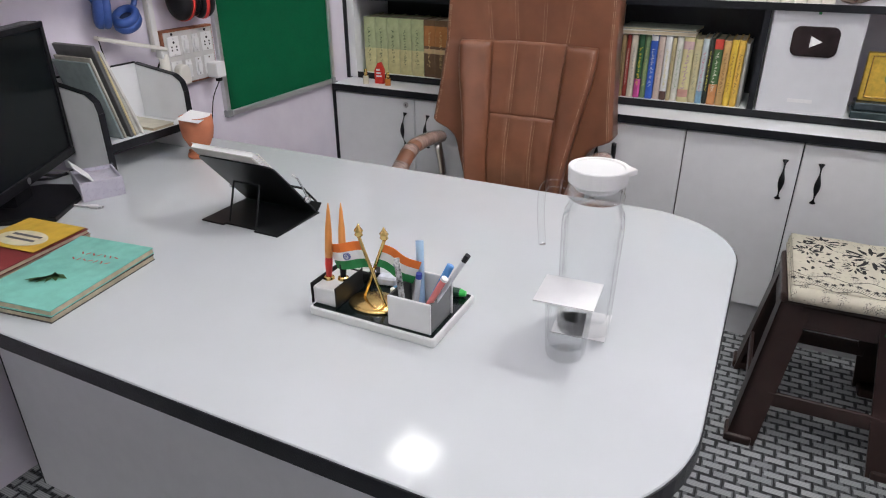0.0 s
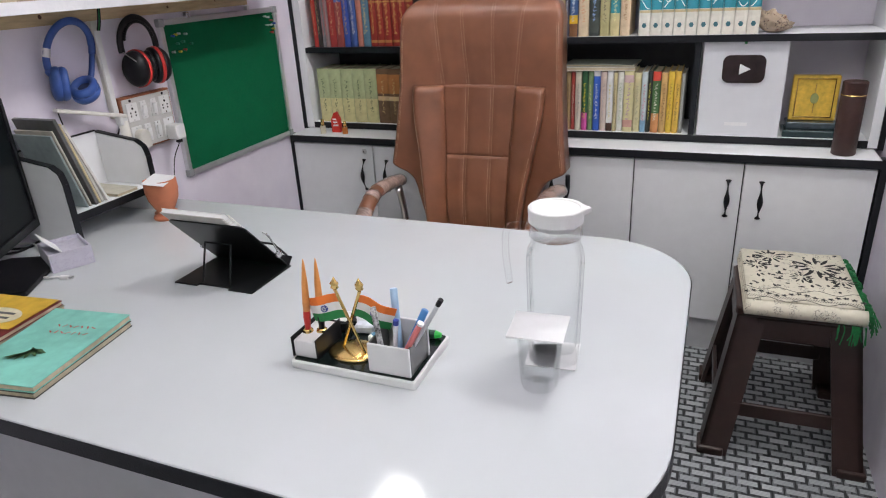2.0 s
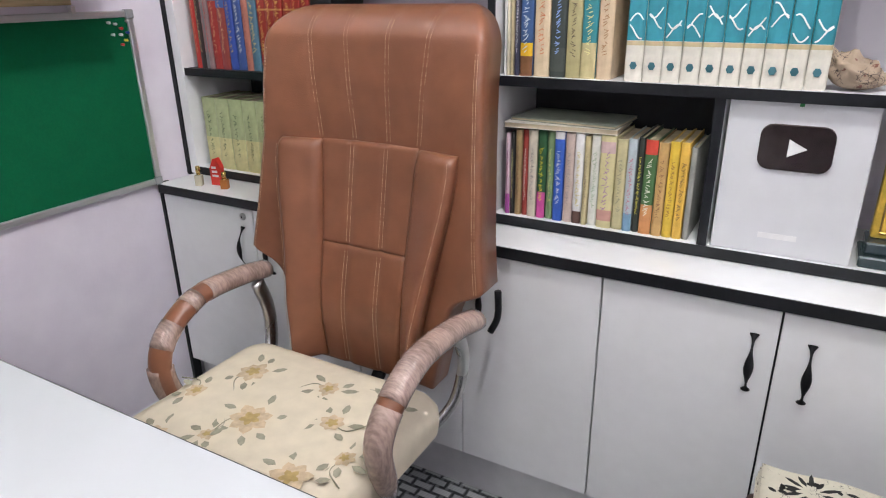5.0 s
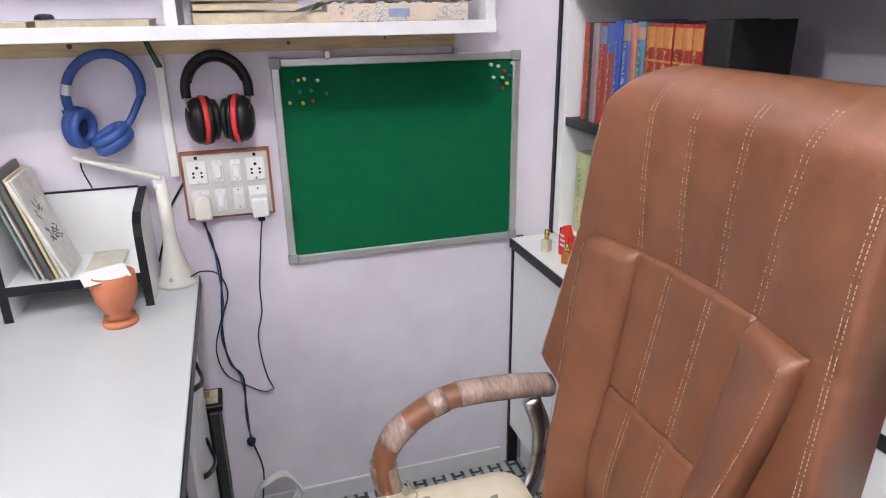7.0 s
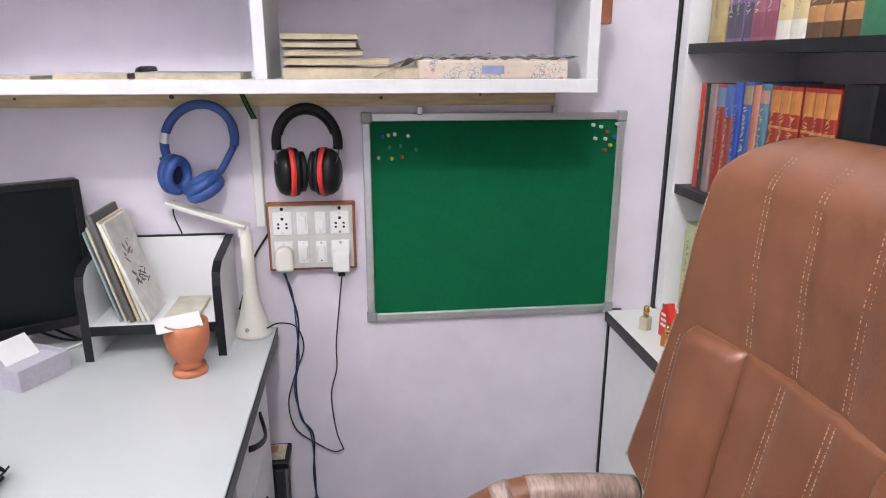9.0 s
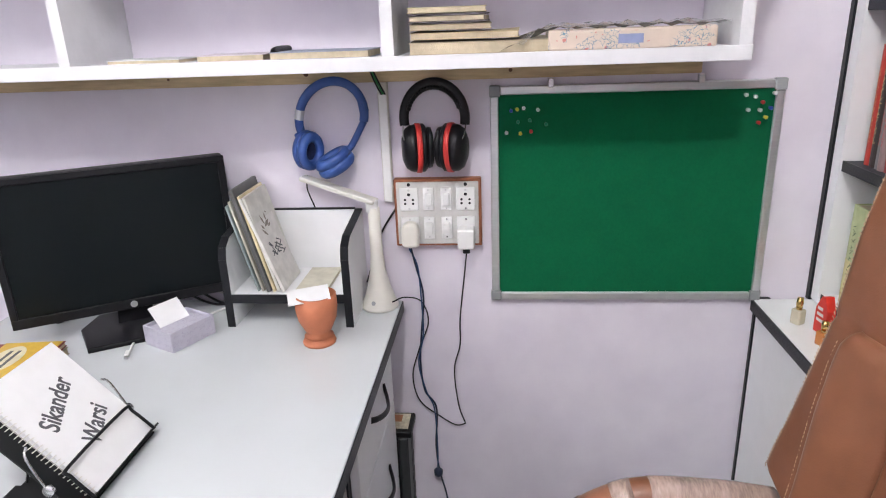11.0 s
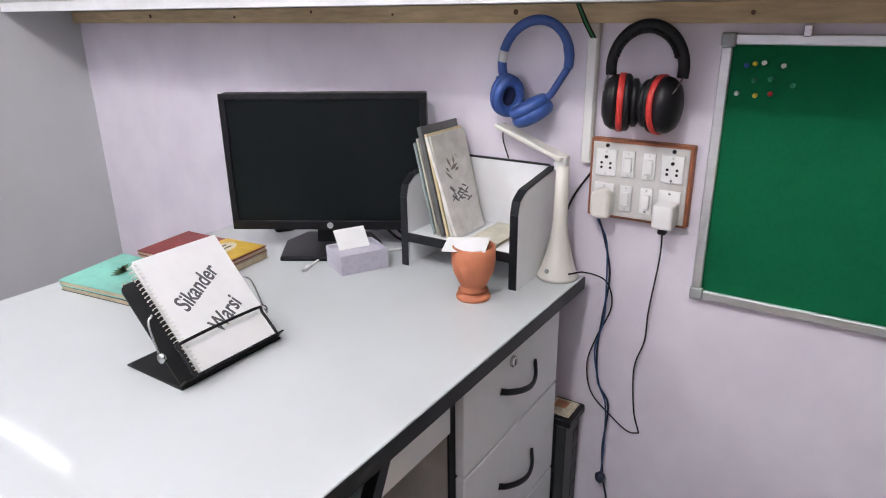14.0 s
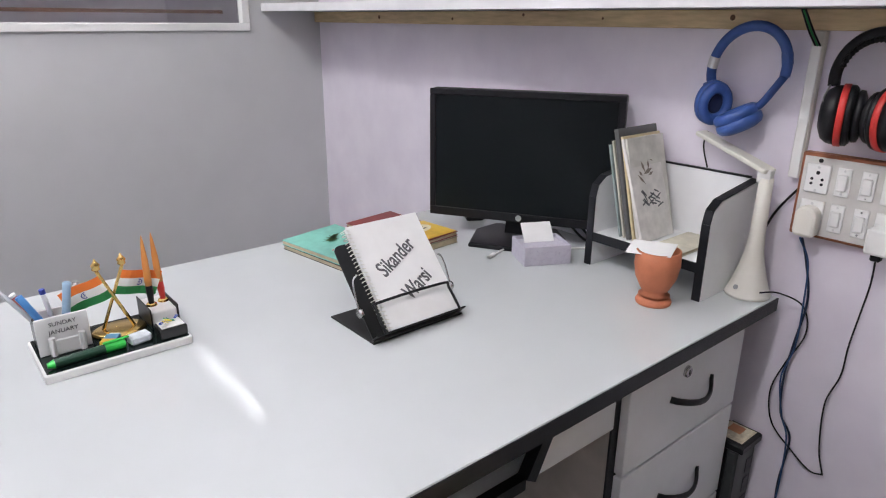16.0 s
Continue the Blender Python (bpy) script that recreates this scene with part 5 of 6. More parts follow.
part("leaf_print", bm, colour_mat((0.05, 0.11, 0.04)), b2)
bm = bmesh.new()
for k in range(14):
    c = Vector((-0.02 + 0.012 * (k % 7), 0.035 + 0.022 * (k // 7), 0.0145))
    a = random.uniform(0, 3)
    d, n = Vector((math.cos(a), math.sin(a), 0)) * 0.005, Vector((-math.sin(a), math.cos(a), 0)) * 0.0012
    bm.faces.new([bm.verts.new(v) for v in (c - d - n, c + d - n, c + d + n, c - d + n)])
part("red_lettering", bm, M_RED, b2)
b3 = flat_book("book", -1.160, 0.868, DT, 0.150, 0.250, 0.016, (0.30, 0.27, 0.2), 5, "worn exercise book at the bottom of a stack")
b4 = flat_book("book", -1.160, 0.866, DT + 0.017, 0.150, 0.250, 0.009, (0.20, 0.035, 0.035), 6, "maroon and yellow book with an oval title panel", floppy=0.002)
part("yellow_panel", box(-0.073, 0.073, 0.005, 0.122, 0.0118, 0.0122), colour_mat((0.60, 0.38, 0.05)), b4)
part("title_oval", prism([(0.055 * math.cos(i * 0.2618), 0.045 + 0.03 * math.sin(i * 0.2618)) for i in range(24)], 0.0124, 0.0127), colour_mat((0.68, 0.62, 0.45)), b4)
for k in range(2):
    part("title_bar", box(-0.035, 0.035, 0.036 + 0.016 * k, 0.043 + 0.016 * k, 0.0128, 0.0130), M_INK, b4)
mh = thing("mouse", -1.43, 0.83, DT, 60, "dark remote-like device lying behind the monitor", "remote")
part("body", box(-0.06, 0.06, -0.025, 0.025, 0, 0.02, 0.006, 2), M_BLACK, mh)

# book stand with spiral pad
bs = thing("book_stand", -0.878, 1.238, DT, label="black folding metal book stand with wire page holder", category="book stand")
MB = mat("black_sheet_metal", (0.012, 0.013, 0.014), 0.35, metal=0.3, var=0.2)
base = [(-0.099, -0.070), (-0.04, -0.070), (-0.04, -0.062), (0.04, -0.062), (0.04, -0.070), (0.099, -0.070), (0.099, 0.070), (-0.099, 0.070)]
part("base_plate", prism(base, 0, 0.0035, 0.0008), MB, bs)
# back plate leans away from the reader towards the front of the desk
plate_m = pose(0, 0.064, 0.006, 42, 0, 0)
bm = prism(rounded(-0.096, 0.096, 0.0, 0.180, (0.002, 0.002, 0.012, 0.012), 4), -0.0015, 0.0015, 0.0004, axis="y")
bmesh.ops.transform(bm, matrix=plate_m, verts=bm.verts)
part("back_plate", bm, MB, bs)
bm = box(-0.098, 0.098, 0.0, 0.022, -0.002, 0.001)
bmesh.ops.transform(bm, matrix=plate_m, verts=bm.verts)
part("ledge", bm, MB, bs)
for s in (-1, 1):
    part("strut", tube([(s * 0.035, -0.055, 0.005), (s * 0.033, -0.030, 0.085)], 0.0022, 6, 1), MB, bs)
part("strut_bar", tube([(-0.033, -0.030, 0.085), (0.033, -0.030, 0.085)], 0.0022, 6, 1), MB, bs)
bm = tube([(-0.082, 0.024, -0.002), (-0.080, 0.024, 0.044), (-0.070, 0.024, 0.054), (0.070, 0.024, 0.054), (0.080, 0.024, 0.044), (0.082, 0.024, -0.002)], 0.0026, 8, 3)
bmesh.ops.transform(bm, matrix=plate_m, verts=bm.verts)
part("wire_holder", bm, M_BLACK, bs, "bent black wire page holder", True)
for s in (-1, 1):
    bm = lathe([(0.008, 0), (0.008, 0.006), (0, 0.006)], 14)
    bmesh.ops.transform(bm, matrix=plate_m @ pose(s * 0.097, 0.004, 0.05, 0, s * 90, 0), verts=bm.verts)
    part("spring_pivot", bm, M_STEEL, bs, smooth=True)
    bm = tube([(s * 0.102, 0.004, 0.05), (s * 0.099, 0.020, 0.10), (s * 0.088, 0.024, 0.112)], 0.0018, 6, 4)
    bmesh.ops.transform(bm, matrix=plate_m, verts=bm.verts)
    part("page_clip", bm, M_STEEL, bs, smooth=True)
pd = thing("spiral_notebook", 0, 0, 0, 0, "white spiral notebook with bold grey name lettering on its cover", "notebook")
pd.matrix_world = bs.matrix_world @ plate_m
part("page_block", box(-0.092, 0.062, 0.003, 0.011, 0.002, 0.205), M_PAPER, pd)
part("back_cover", box(-0.094, 0.063, 0.0017, 0.0029, 0.001, 0.206), colour_mat((0.45, 0.43, 0.4)), pd)
part("front_cover", box(-0.094, 0.063, 0.0111, 0.0120, 0.001, 0.207), M_PAPER, pd)
for k in range(26):
    z = 0.008 + 0.0076 * k
    bm = bmesh.new()
    tube([(0.057 + 0.008 * (1 - math.cos(a)), 0.0075 + 0.0075 * math.sin(a), z + 0.0006 * a) for a in [0.6 * q for q in range(10)]], 0.0008, 5, 1, bm)
    part("ring", bm, M_IVORY, pd)
for words, dx, dz in (("Sikander", 0.004, 0.130), ("Warsi", -0.014, 0.070)):
    text_mesh("cover_lettering", words, 0.041, M_INK, pd, pose(dx - 0.014, 0.0124, dz) @ pose(0, 0, 0, 90, 0, 180) @ pose(0, 0, 0, 0, 0, 27), squash=0.70, bold=0.0006)

# pen tray
tr = thing("desk_organiser", -0.438, 1.036, DT, label="white and black acrylic pen tray with calendar block", category="desk organiser")
part("tray_base", prism(rounded(-0.110, 0.110, -0.073, 0.073, (0.004,) * 4, 3), 0, 0.014, 0.002), M_WHITE, tr)
part("tray_inlay", prism(rounded(-0.106, 0.106, -0.069, 0.069, (0.003,) * 4, 3), 0.0142, 0.0155), mat("black_acrylic", (0.006, 0.012, 0.011), 0.12, var=0.1), tr, "glossy black inlay")
PA = mat("grey_white_acrylic", (0.66, 0.66, 0.66), 0.3, var=0.05)
bxp = part("pen_box", box(0.030, 0.101, -0.066, -0.062, 0.016, 0.066, 0.001), PA, tr)
for a in ((0.030, 0.034, -0.062, 0.002), (0.097, 0.101, -0.062, 0.002)):
    part("pen_box_side", box(a[0], a[1], a[2], a[3], 0.016, 0.066, 0.001), mat("smoky_acrylic", (0.10, 0.10, 0.10), 0.2), tr)
pf = part("calendar_plate", box(0.028, 0.103, 0.002, 0.006, 0.016, 0.078, 0.001), PA, tr)
text_mesh("day", "SUNDAY", 0.0098, M_INK, tr, pose(0.065, 0.0066, 0.066, 90, 0, 180))
text_mesh("month", "JANUARY", 0.0098, M_INK, tr, pose(0.065, 0.0066, 0.053, 90, 0, 180))
part("card_clip", box(0.046, 0.086, 0.010, 0.013, 0.016, 0.042, 0.002), PA, tr)
for x in (0.042, 0.084):
    part("clip_post", tube([(x, 0.012, 0.016), (x, 0.012, 0.046)], 0.005, 8, 1), PA, tr)
ph = part("pen_holder", box(-0.108, -0.066, -0.062, 0.012, 0.016, 0.046, 0.003, 2), PA, tr)
for x0 in (-0.1105, -0.0655):
    part("holder_cheek", box(x0, x0 + 0.002, -0.064, 0.014, 0.0157, 0.052, 0.0005), M_BLACK, tr)
cp = part("clip_box", box(-0.106, -0.062, 0.030, 0.066, 0.016, 0.034, 0.002), mat("dark_smoke", (0.02, 0.02, 0.02), 0.2), tr)
part("clip_tray", box(-0.103, -0.065, 0.033, 0.063, 0.0342, 0.036, 0.0006), M_WHITE, tr)
PEN = 0
def pen(name, a, b, r, m, label, tip=None, tipm=None, cap=None):
    ob = thing(name, *(tr.matrix_world.translation + Vector(a)), label=label, category="pen", group="pens in the desk organiser")
    v = Vector(b) - Vector(a)
    part("barrel", tube([(0, 0, 0), v * 0.5, v], r, 10, 2), m, ob, smooth=True)
    if tip:
        part("end", tube([v, v + v.normalized() * tip], r * 1.15, 10, 1), tipm, ob)
    return ob
for k, (y, x) in enumerate(((-0.030, -0.099), (-0.022, -0.077))):
    o = thing("desk_pen", -0.438 + x, 1.036 + y, DT + 0.046, label="tapered orange-wood desk pen standing in its holder", category="pen", group="orange desk pens", ry=3 - 2 * k, rx=-2)
    o.scale = (1, 1, 0.86)
    part("socket_ring", lathe([(0.0095, 0), (0.0085, 0.004), (0.006, 0.006), (0, 0.006)], 18), M_GOLD, o)
    part("grip", lathe([(0.0045, 0.006), (0.0062, 0.03), (0.0058, 0.044)], 14), (M_BLACK if k else M_RED), o)
    part("quill", lathe([(0.0058, 0.0442), (0.0062, 0.06), (0.0052, 0.10), (0.0026, 0.135), (0.0006, 0.150)], 14), M_ORANGE, o, smooth=True)
ACR = mat("clear_pen_plastic", (0.55, 0.57, 0.6), 0.15, var=0.05)
pen("pen", (0.05, -0.05, 0.02), (0.030, -0.035, 0.112), 0.0048, mat("black_white_print", (0.03, 0.03, 0.03), 0.35, var=0.9, scale=220, alt=(0.7, 0.7, 0.7)), "black and white marbled pen")
pen("pen", (0.062, -0.02, 0.02), (0.048, 0.004, 0.128), 0.0062, mat("pale_blue_plastic", (0.32, 0.47, 0.64), 0.3), "slim pale blue capped pen")
pen("pen", (0.066, -0.05, 0.02), (0.076, -0.052, 0.098), 0.004, ACR, "clear ballpoint with a blue cap end", 0.008, M_NAVY)
pen("pen", (0.07, -0.03, 0.02), (0.112, -0.022, 0.112), 0.0058, mat("sky_blue_plastic", (0.07, 0.24, 0.55), 0.3), "thick sky-blue plastic pen")
pen("pen", (0.072, -0.055, 0.02), (0.116, -0.052, 0.104), 0.0048, mat("coral_plastic", (0.60, 0.18, 0.17), 0.3), "coral pink pen with a white end", 0.004, M_WHITE)
pen("pen", (0.075, -0.04, 0.02), (0.142, -0.042, 0.135), 0.0036, ACR, "clear ballpoint with a black end", 0.012, M_BLACK)
hl = thing("highlighter", -0.438 + 0.040, 1.036 + 0.052, DT + 0.0155, 4, "green-capped dark highlighter lying in the tray", "marker")
part("barrel", tube([(-0.02, 0, 0.0075), (0.052, 0, 0.0075)], 0.0074, 12, 1), mat("dark_green_print", (0.012, 0.05, 0.03), 0.3), hl)
part("cap", tube([(-0.050, 0, 0.0078), (-0.02, 0, 0.0078)], 0.0078, 12, 1), M_GREENP, hl, "bright green cap")
part("clip", box(-0.058, -0.018, -0.003, 0.003, 0.0155, 0.018, 0.001), M_GREENP, hl)
part("end_plug", tube([(0.0522, 0, 0.0075), (0.062, 0, 0.0075)], 0.0070, 12, 1, radii=lambda t: 0.0070 - 0.003 * t), M_GREENP, hl)
er = thing("eraser", -0.438 + 0.004, 1.036 + 0.024, DT + 0.0156, 55, "small eraser in a blue and orange paper sleeve", "eraser")
part("rubber", box(-0.018, 0.018, -0.010, 0.010, 0, 0.012, 0.002), M_PAPER, er)
part("sleeve", box(-0.012, 0.018, -0.0105, 0.0105, -0.0001, 0.0125, 0.0005), colour_mat((0.10, 0.28, 0.48)), er)
part("sleeve_band", box(0.006, 0.0182, -0.0107, 0.0107, 0, 0.0127), colour_mat((0.70, 0.40, 0.05)), er)
e2 = thing("eraser", -0.438 - 0.034, 1.036 + 0.044, DT + 0.0156, 10, "small white eraser with pale blue print", "eraser")
part("rubber", box(-0.017, 0.017, -0.011, 0.011, 0, 0.015, 0.003), mat("pale_print", (0.66, 0.70, 0.76), 0.4, var=0.2, scale=90), e2)
for k in range(7):
    c = tagged(mesh_ob("paper_clip", tube([(-0.006, 0, 0), (0.006, 0.001, 0), (0.006, 0.004, 0), (-0.004, 0.004, 0)], 0.0011, 5, 2), (PINC["g"], PINC["b"], PINC["y"], M_WHITE)[k % 4]), "coloured paper clip in the small tray", "paper clip", "paper clips")
    c.matrix_world = pose(-0.438 - 0.084 + random.uniform(-0.012, 0.012), 1.036 + 0.048 + random.uniform(-0.008, 0.008), DT + 0.0375 + 0.001 * k, random.uniform(-20, 20), 0, random.uniform(0, 180))
fs = thing("flag_stand", -0.438 - 0.020, 1.036 - 0.022, DT + 0.0157, 0, "brass table stand with two crossed tricolour flags", "flag stand")
fs.scale = (1.28, 1.0, 1.22)
part("base", lathe([(0.034, 0), (0.034, 0.0025), (0.030, 0.004), (0, 0.0035)], 32), M_GOLD, fs, smooth=True)
for s in (-1, 1):
    a, b = Vector((-s * 0.018, s * 0.006, 0.004)), Vector((s * 0.016, s * 0.003, 0.092))
    po = part("pole", tube([a, b], 0.0022, 8, 1), M_GOLD, fs)
    bm = lathe([(0.002, 0), (0.0055, 0.003), (0.0045, 0.006), (0.006, 0.009), (0.003, 0.013), (0.0005, 0.018)], 12)
    bmesh.ops.transform(bm, matrix=Matrix.Translation(b), verts=bm.verts)
    part("finial", bm, M_GOLD, po, smooth=True)
    d = (b - a).normalized()
    out = Vector((s * math.cos(radians(16)), 0, -math.sin(radians(16))))
    for k, m in enumerate((M_SAFFRON, M_FLAGWHITE, M_FLAGGREEN)):
        bm = bmesh.new()
        top = b - d * (0.006 + 0.0118 * k)
        bot = b - d * (0.006 + 0.0118 * (k + 1))
        cols = []
        for i in range(9):
            w = Vector((0, 0.0035 * math.sin(i * 0.9), 0))
            cols.append((bm.verts.new(top + out * 0.052 * i / 8 + w), bm.verts.new(bot + out * 0.052 * i / 8 + w)))
        for p, q in zip(cols, cols[1:]):
            bm.faces.new((p[0], q[0], q[1], p[1]))
        r = bmesh.ops.extrude_face_region(bm, geom=list(bm.faces))
        for v in r["geom"]:
            if isinstance(v, bmesh.types.BMVert):
                v.co.y += 0.0006
        stp = part("flag_stripe", bm, m, fs)
        if k == 1:
            for side_y in (-0.0012, 0.0018):
                bm = bmesh.new()
                c = (top + bot) / 2 + out * 0.027 + Vector((0, 0.0035 * math.sin(4.1) + side_y, 0))
                tube([c + Vector((0.0042 * math.cos(q * 0.7), 0, 0.0042 * math.sin(q * 0.7))) for q in range(10)], 0.0006, 5, 1, bm)
                for q in range(6):
                    e = Vector((0.004 * math.cos(q * 1.047), 0, 0.004 * math.sin(q * 1.047)))
                    tube([c, c + e], 0.0003, 4, 1, bm)
                part("wheel_emblem", bm, M_NAVY, stp)

# jug, glass
jug = thing("water_jug", -0.152, 1.118, DT + 0.002, 12, "clear ribbed glass water jug with white lid", "jug")
jug.scale = (1.02, 1.02, 1.038)
def sq_loft(prof, bm, n=32, ribs=0.0):
    rings = []
    for r, z, sq in prof:
        ring = []
        for i in range(n):
            a = 2 * math.pi * i / n + math.pi / n
            k = (abs(math.cos(a)) ** sq + abs(math.sin(a)) ** sq) ** (-1 / sq)
            rr = r * k * (1 + ribs * (i % 2))
            ring.append(bm.verts.new((rr * math.cos(a), rr * math.sin(a), z)))
        rings.append(ring)
    for a, b in zip(rings, rings[1:]):
        for i in range(n):
            bm.faces.new((a[i], a[(i + 1) % n], b[(i + 1) % n], b[i]))
    bm.faces.new(rings[0])
    bm.faces.new(rings[-1])
    return bm
bm = sq_loft([(0.034, 0.0, 4), (0.037, 0.006, 4), (0.0385, 0.03, 4), (0.042, 0.165, 4), (0.041, 0.176, 3.5), (0.036, 0.186, 2.4), (0.035, 0.197, 2), (0.0372, 0.215, 2), (0.0372, 0.222, 2), (0.0345, 0.222, 2), (0.0322, 0.197, 2), (0.033, 0.186, 2.4), (0.037, 0.174, 3.5), (0.038, 0.163, 4), (0.0345, 0.03, 4), (0.031, 0.02, 4)], bmesh.new(), 40, 0.022)
part("vessel", bm, M_GLASS, jug, "clear ribbed glass")
part("grip", tube([(-0.034, 0, 0.214), (-0.060, 0, 0.216), (-0.072, 0, 0.206), (-0.073, 0, 0.17), (-0.068, 0, 0.125)], 0.0055, 10, 5, flat=1.4, up=(0, 1, 0)), M_GLASS, jug, "glass handle", True)
lid = part("lid", lathe([(0.030, 0.214), (0.031, 0.2223), (0.0385, 0.2226), (0.0395, 0.2235), (0.0405, 0.2405), (0.0405, 0.2435), (0.0395, 0.2448), (0.0355, 0.2448), (0.0345, 0.2440), (0.0335, 0.2428), (0.0, 0.2428)], 40), M_WHITE, jug, "white plastic lid", False)
part("spout_lip", prism([(0.037, -0.016), (0.050, 0.0), (0.037, 0.016)], 0.236, 0.2444, 0.002), M_WHITE, lid)
part("rim_ring", lathe([(0.0372, 0.2005), (0.0392, 0.2025), (0.0392, 0.2060), (0.0372, 0.2080)], 40), M_GLASS, jug, "moulded glass ring", True)
ct = tagged(mesh_ob("paper_coaster", box(-0.040, 0.040, -0.040, 0.040, 0, 0.0012), M_PAPER), "white paper square under the jug", "coaster")
ct.matrix_world = pose(-0.154, 1.122, DT + 0.0004, 0, 0, 5)
gl = thing("tumbler", -0.155, 1.034, DT + 0.0008, 10, "clear faceted drinking glass on the desk", "glass")
bm = lathe([(0.026, 0.0), (0.028, 0.004), (0.0335, 0.088), (0.0345, 0.092), (0.0335, 0.092), (0.032, 0.088), (0.026, 0.020), (0.0, 0.016)], 10)
part("glass", bm, M_GLASS, gl)
gc = tagged(mesh_ob("glass_cover", box(-0.041, 0.041, -0.039, 0.039, 0, 0.002), M_PAPER), "white square card covering the glass", "card")
gc.matrix_world = pose(-0.159, 1.044, DT + 0.0935, 0, 0, 4)

# ---- office chair ----
ch = thing("office_chair", -0.695, 2.06, 0, 0, "tall brown leather executive chair with wrapped arms and floral seat cover", "office chair")
def back_y(z):
    """Depth of the back's middle line at a height."""
    return float(np.interp(z, (0.43, 0.60, 0.745, 0.97, 1.10, 1.20, 1.26), (0.250, 0.255, 0.277, 0.320, 0.322, 0.334, 0.352)))

def shell_y(x, z):
    dish = float(np.interp(z, (0.45, 0.70, 0.97, 1.12, 1.26), (0.30, 0.42, 0.52, 0.36, 0.22)))
    return back_y(z) - dish * x * x

def shell_half(z):
    if z > 1.17:
        q = min((z - 1.17) / 0.088, 1.0)
        return 0.281 - 0.085 * (1 - math.sqrt(1 - q * q))
    return float(np.interp(z, (0.43, 0.62, 0.650, 0.672, 0.690, 0.702, 0.80, 0.97, 1.17), (0.185, 0.228, 0.240, 0.262, 0.300, 0.317, 0.303, 0.288, 0.281)))

def wing_out(z):
    return float(np.interp(z, (0.45, 0.52, 0.62, 0.74, 0.86, 0.93, 0.972), (0.166, 0.172, 0.183, 0.203, 0.226, 0.234, 0.233)))

def wing_in(z):
    return float(np.interp(z, (0.45, 0.74, 0.86, 0.97), (0.108, 0.118, 0.124, 0.130)))

def wing_y(x, z):
    lift = float(np.interp(z, (0.45, 0.60, 0.75, 0.972), (0.072, 0.062, 0.046, 0.040)))
    w = min(max((abs(x) - wing_in(z)) / (wing_out(z) - wing_in(z)), 0.0), 1.0)
    return back_y(z) - 0.030 - (lift - 0.014) * (w * w * (3 - 2 * w)) ** 0.8

def leather_pad(z0, z1, left, right, front, thick, edge=0.014, top=None, nu=30, nv=40, creases=(), sag=0.0, seam=None):
    """A padded panel: a front surface with rolled borders and sunk seams, and a plain back."""
    bm = bmesh.new()
    fr, bk = [], []
    top = top or edge
    for j in range(nv + 1):
        z = z0 + (z1 - z0) * (0.5 - 0.5 * math.cos(math.pi * j / nv))
        xl, xr = left(z), right(z)
        fr.append([])
        bk.append([])
        for i in range(nu + 1):
            x = xl + (xr - xl) * (0.5 - 0.5 * math.cos(math.pi * i / nu))
            rolls = [1 - min(min(x - xl, xr - x) / edge, 1), 1 - min((z - z0) / edge, 1)]
            y = front(x, z) + edge * (1 - math.sqrt(max(1 - max(rolls) ** 2, 0)))
            rt = 1 - min((z1 - z) / top, 1)
            y += top * (1 - math.sqrt(max(1 - rt * rt, 0)))
            for c in creases:
                y += 0.0042 * math.exp(-((x - c(z)) / 0.008) ** 2)
            if seam and abs(x) > wing_out(0.97) - 0.01:
                y += 0.004 * math.exp(-((z - seam) / 0.006) ** 2)
            y += sag * noise.noise(Vector((x * 9 + 3, z * 7, 1.5)))
            fr[-1].append(bm.verts.new((x, y, z)))
            bk[-1].append(bm.verts.new((x, max(front(x, z) + thick, y + 0.004), z)))
    for g in (fr, bk):
        for j in range(nv):
            for i in range(nu):
                bm.faces.new((g[j][i], g[j][i + 1], g[j + 1][i + 1], g[j + 1][i]))
    for j in range(nv):
        for e in (0, nu):
            bm.faces.new((fr[j][e], bk[j][e], bk[j + 1][e], fr[j + 1][e]))
    for i in range(nu):
        for e in (0, nv):
            bm.faces.new((fr[e][i], fr[e][i + 1], bk[e][i + 1], bk[e][i]))
    return bm

def head_line(k):
    """The four seams of the head section, wider apart towards the top."""
    lo, hi = ((-0.131, -0.163), (-0.043, -0.068), (0.047, 0.045), (0.127, 0.152))[k]
    return lambda z: lo + (hi - lo) * min(max((z - 0.97) / 0.28, 0), 1) if z > 0.965 else 9.0

HEADS = [head_line(k) for k in range(4)]
MIDS = [lambda z: -0.043, lambda z: 0.047]
part("back_shell", leather_pad(0.43, 1.258, lambda z: -shell_half(z), shell_half, shell_y, 0.082, 0.016, 0.075, 64, 120, HEADS, 0.0006, 0.975), M_LEATHER, ch, "wide brown leather back shell with stitched head section", True)
part("side_bolster", leather_pad(0.45, 0.972, lambda z: -wing_out(z), lambda z: -wing_in(z) + 0.002, wing_y, 0.046, 0.020, nu=24, nv=50, sag=0.0012), M_LEATHER, ch, "padded leather side bolster", True)
part("side_bolster", leather_pad(0.45, 0.972, lambda z: wing_in(z) - 0.002, wing_out, wing_y, 0.046, 0.020, nu=24, nv=50, sag=0.0012), M_LEATHER, ch, "padded leather side bolster", True)
part("centre_cushion", leather_pad(0.738, 0.974, lambda z: -wing_in(z), wing_in, lambda x, z: back_y(z) - 0.012, 0.030, 0.008, nu=44, nv=30, creases=MIDS, sag=0.0008), M_LEATHER, ch, "ribbed leather centre cushion", True)
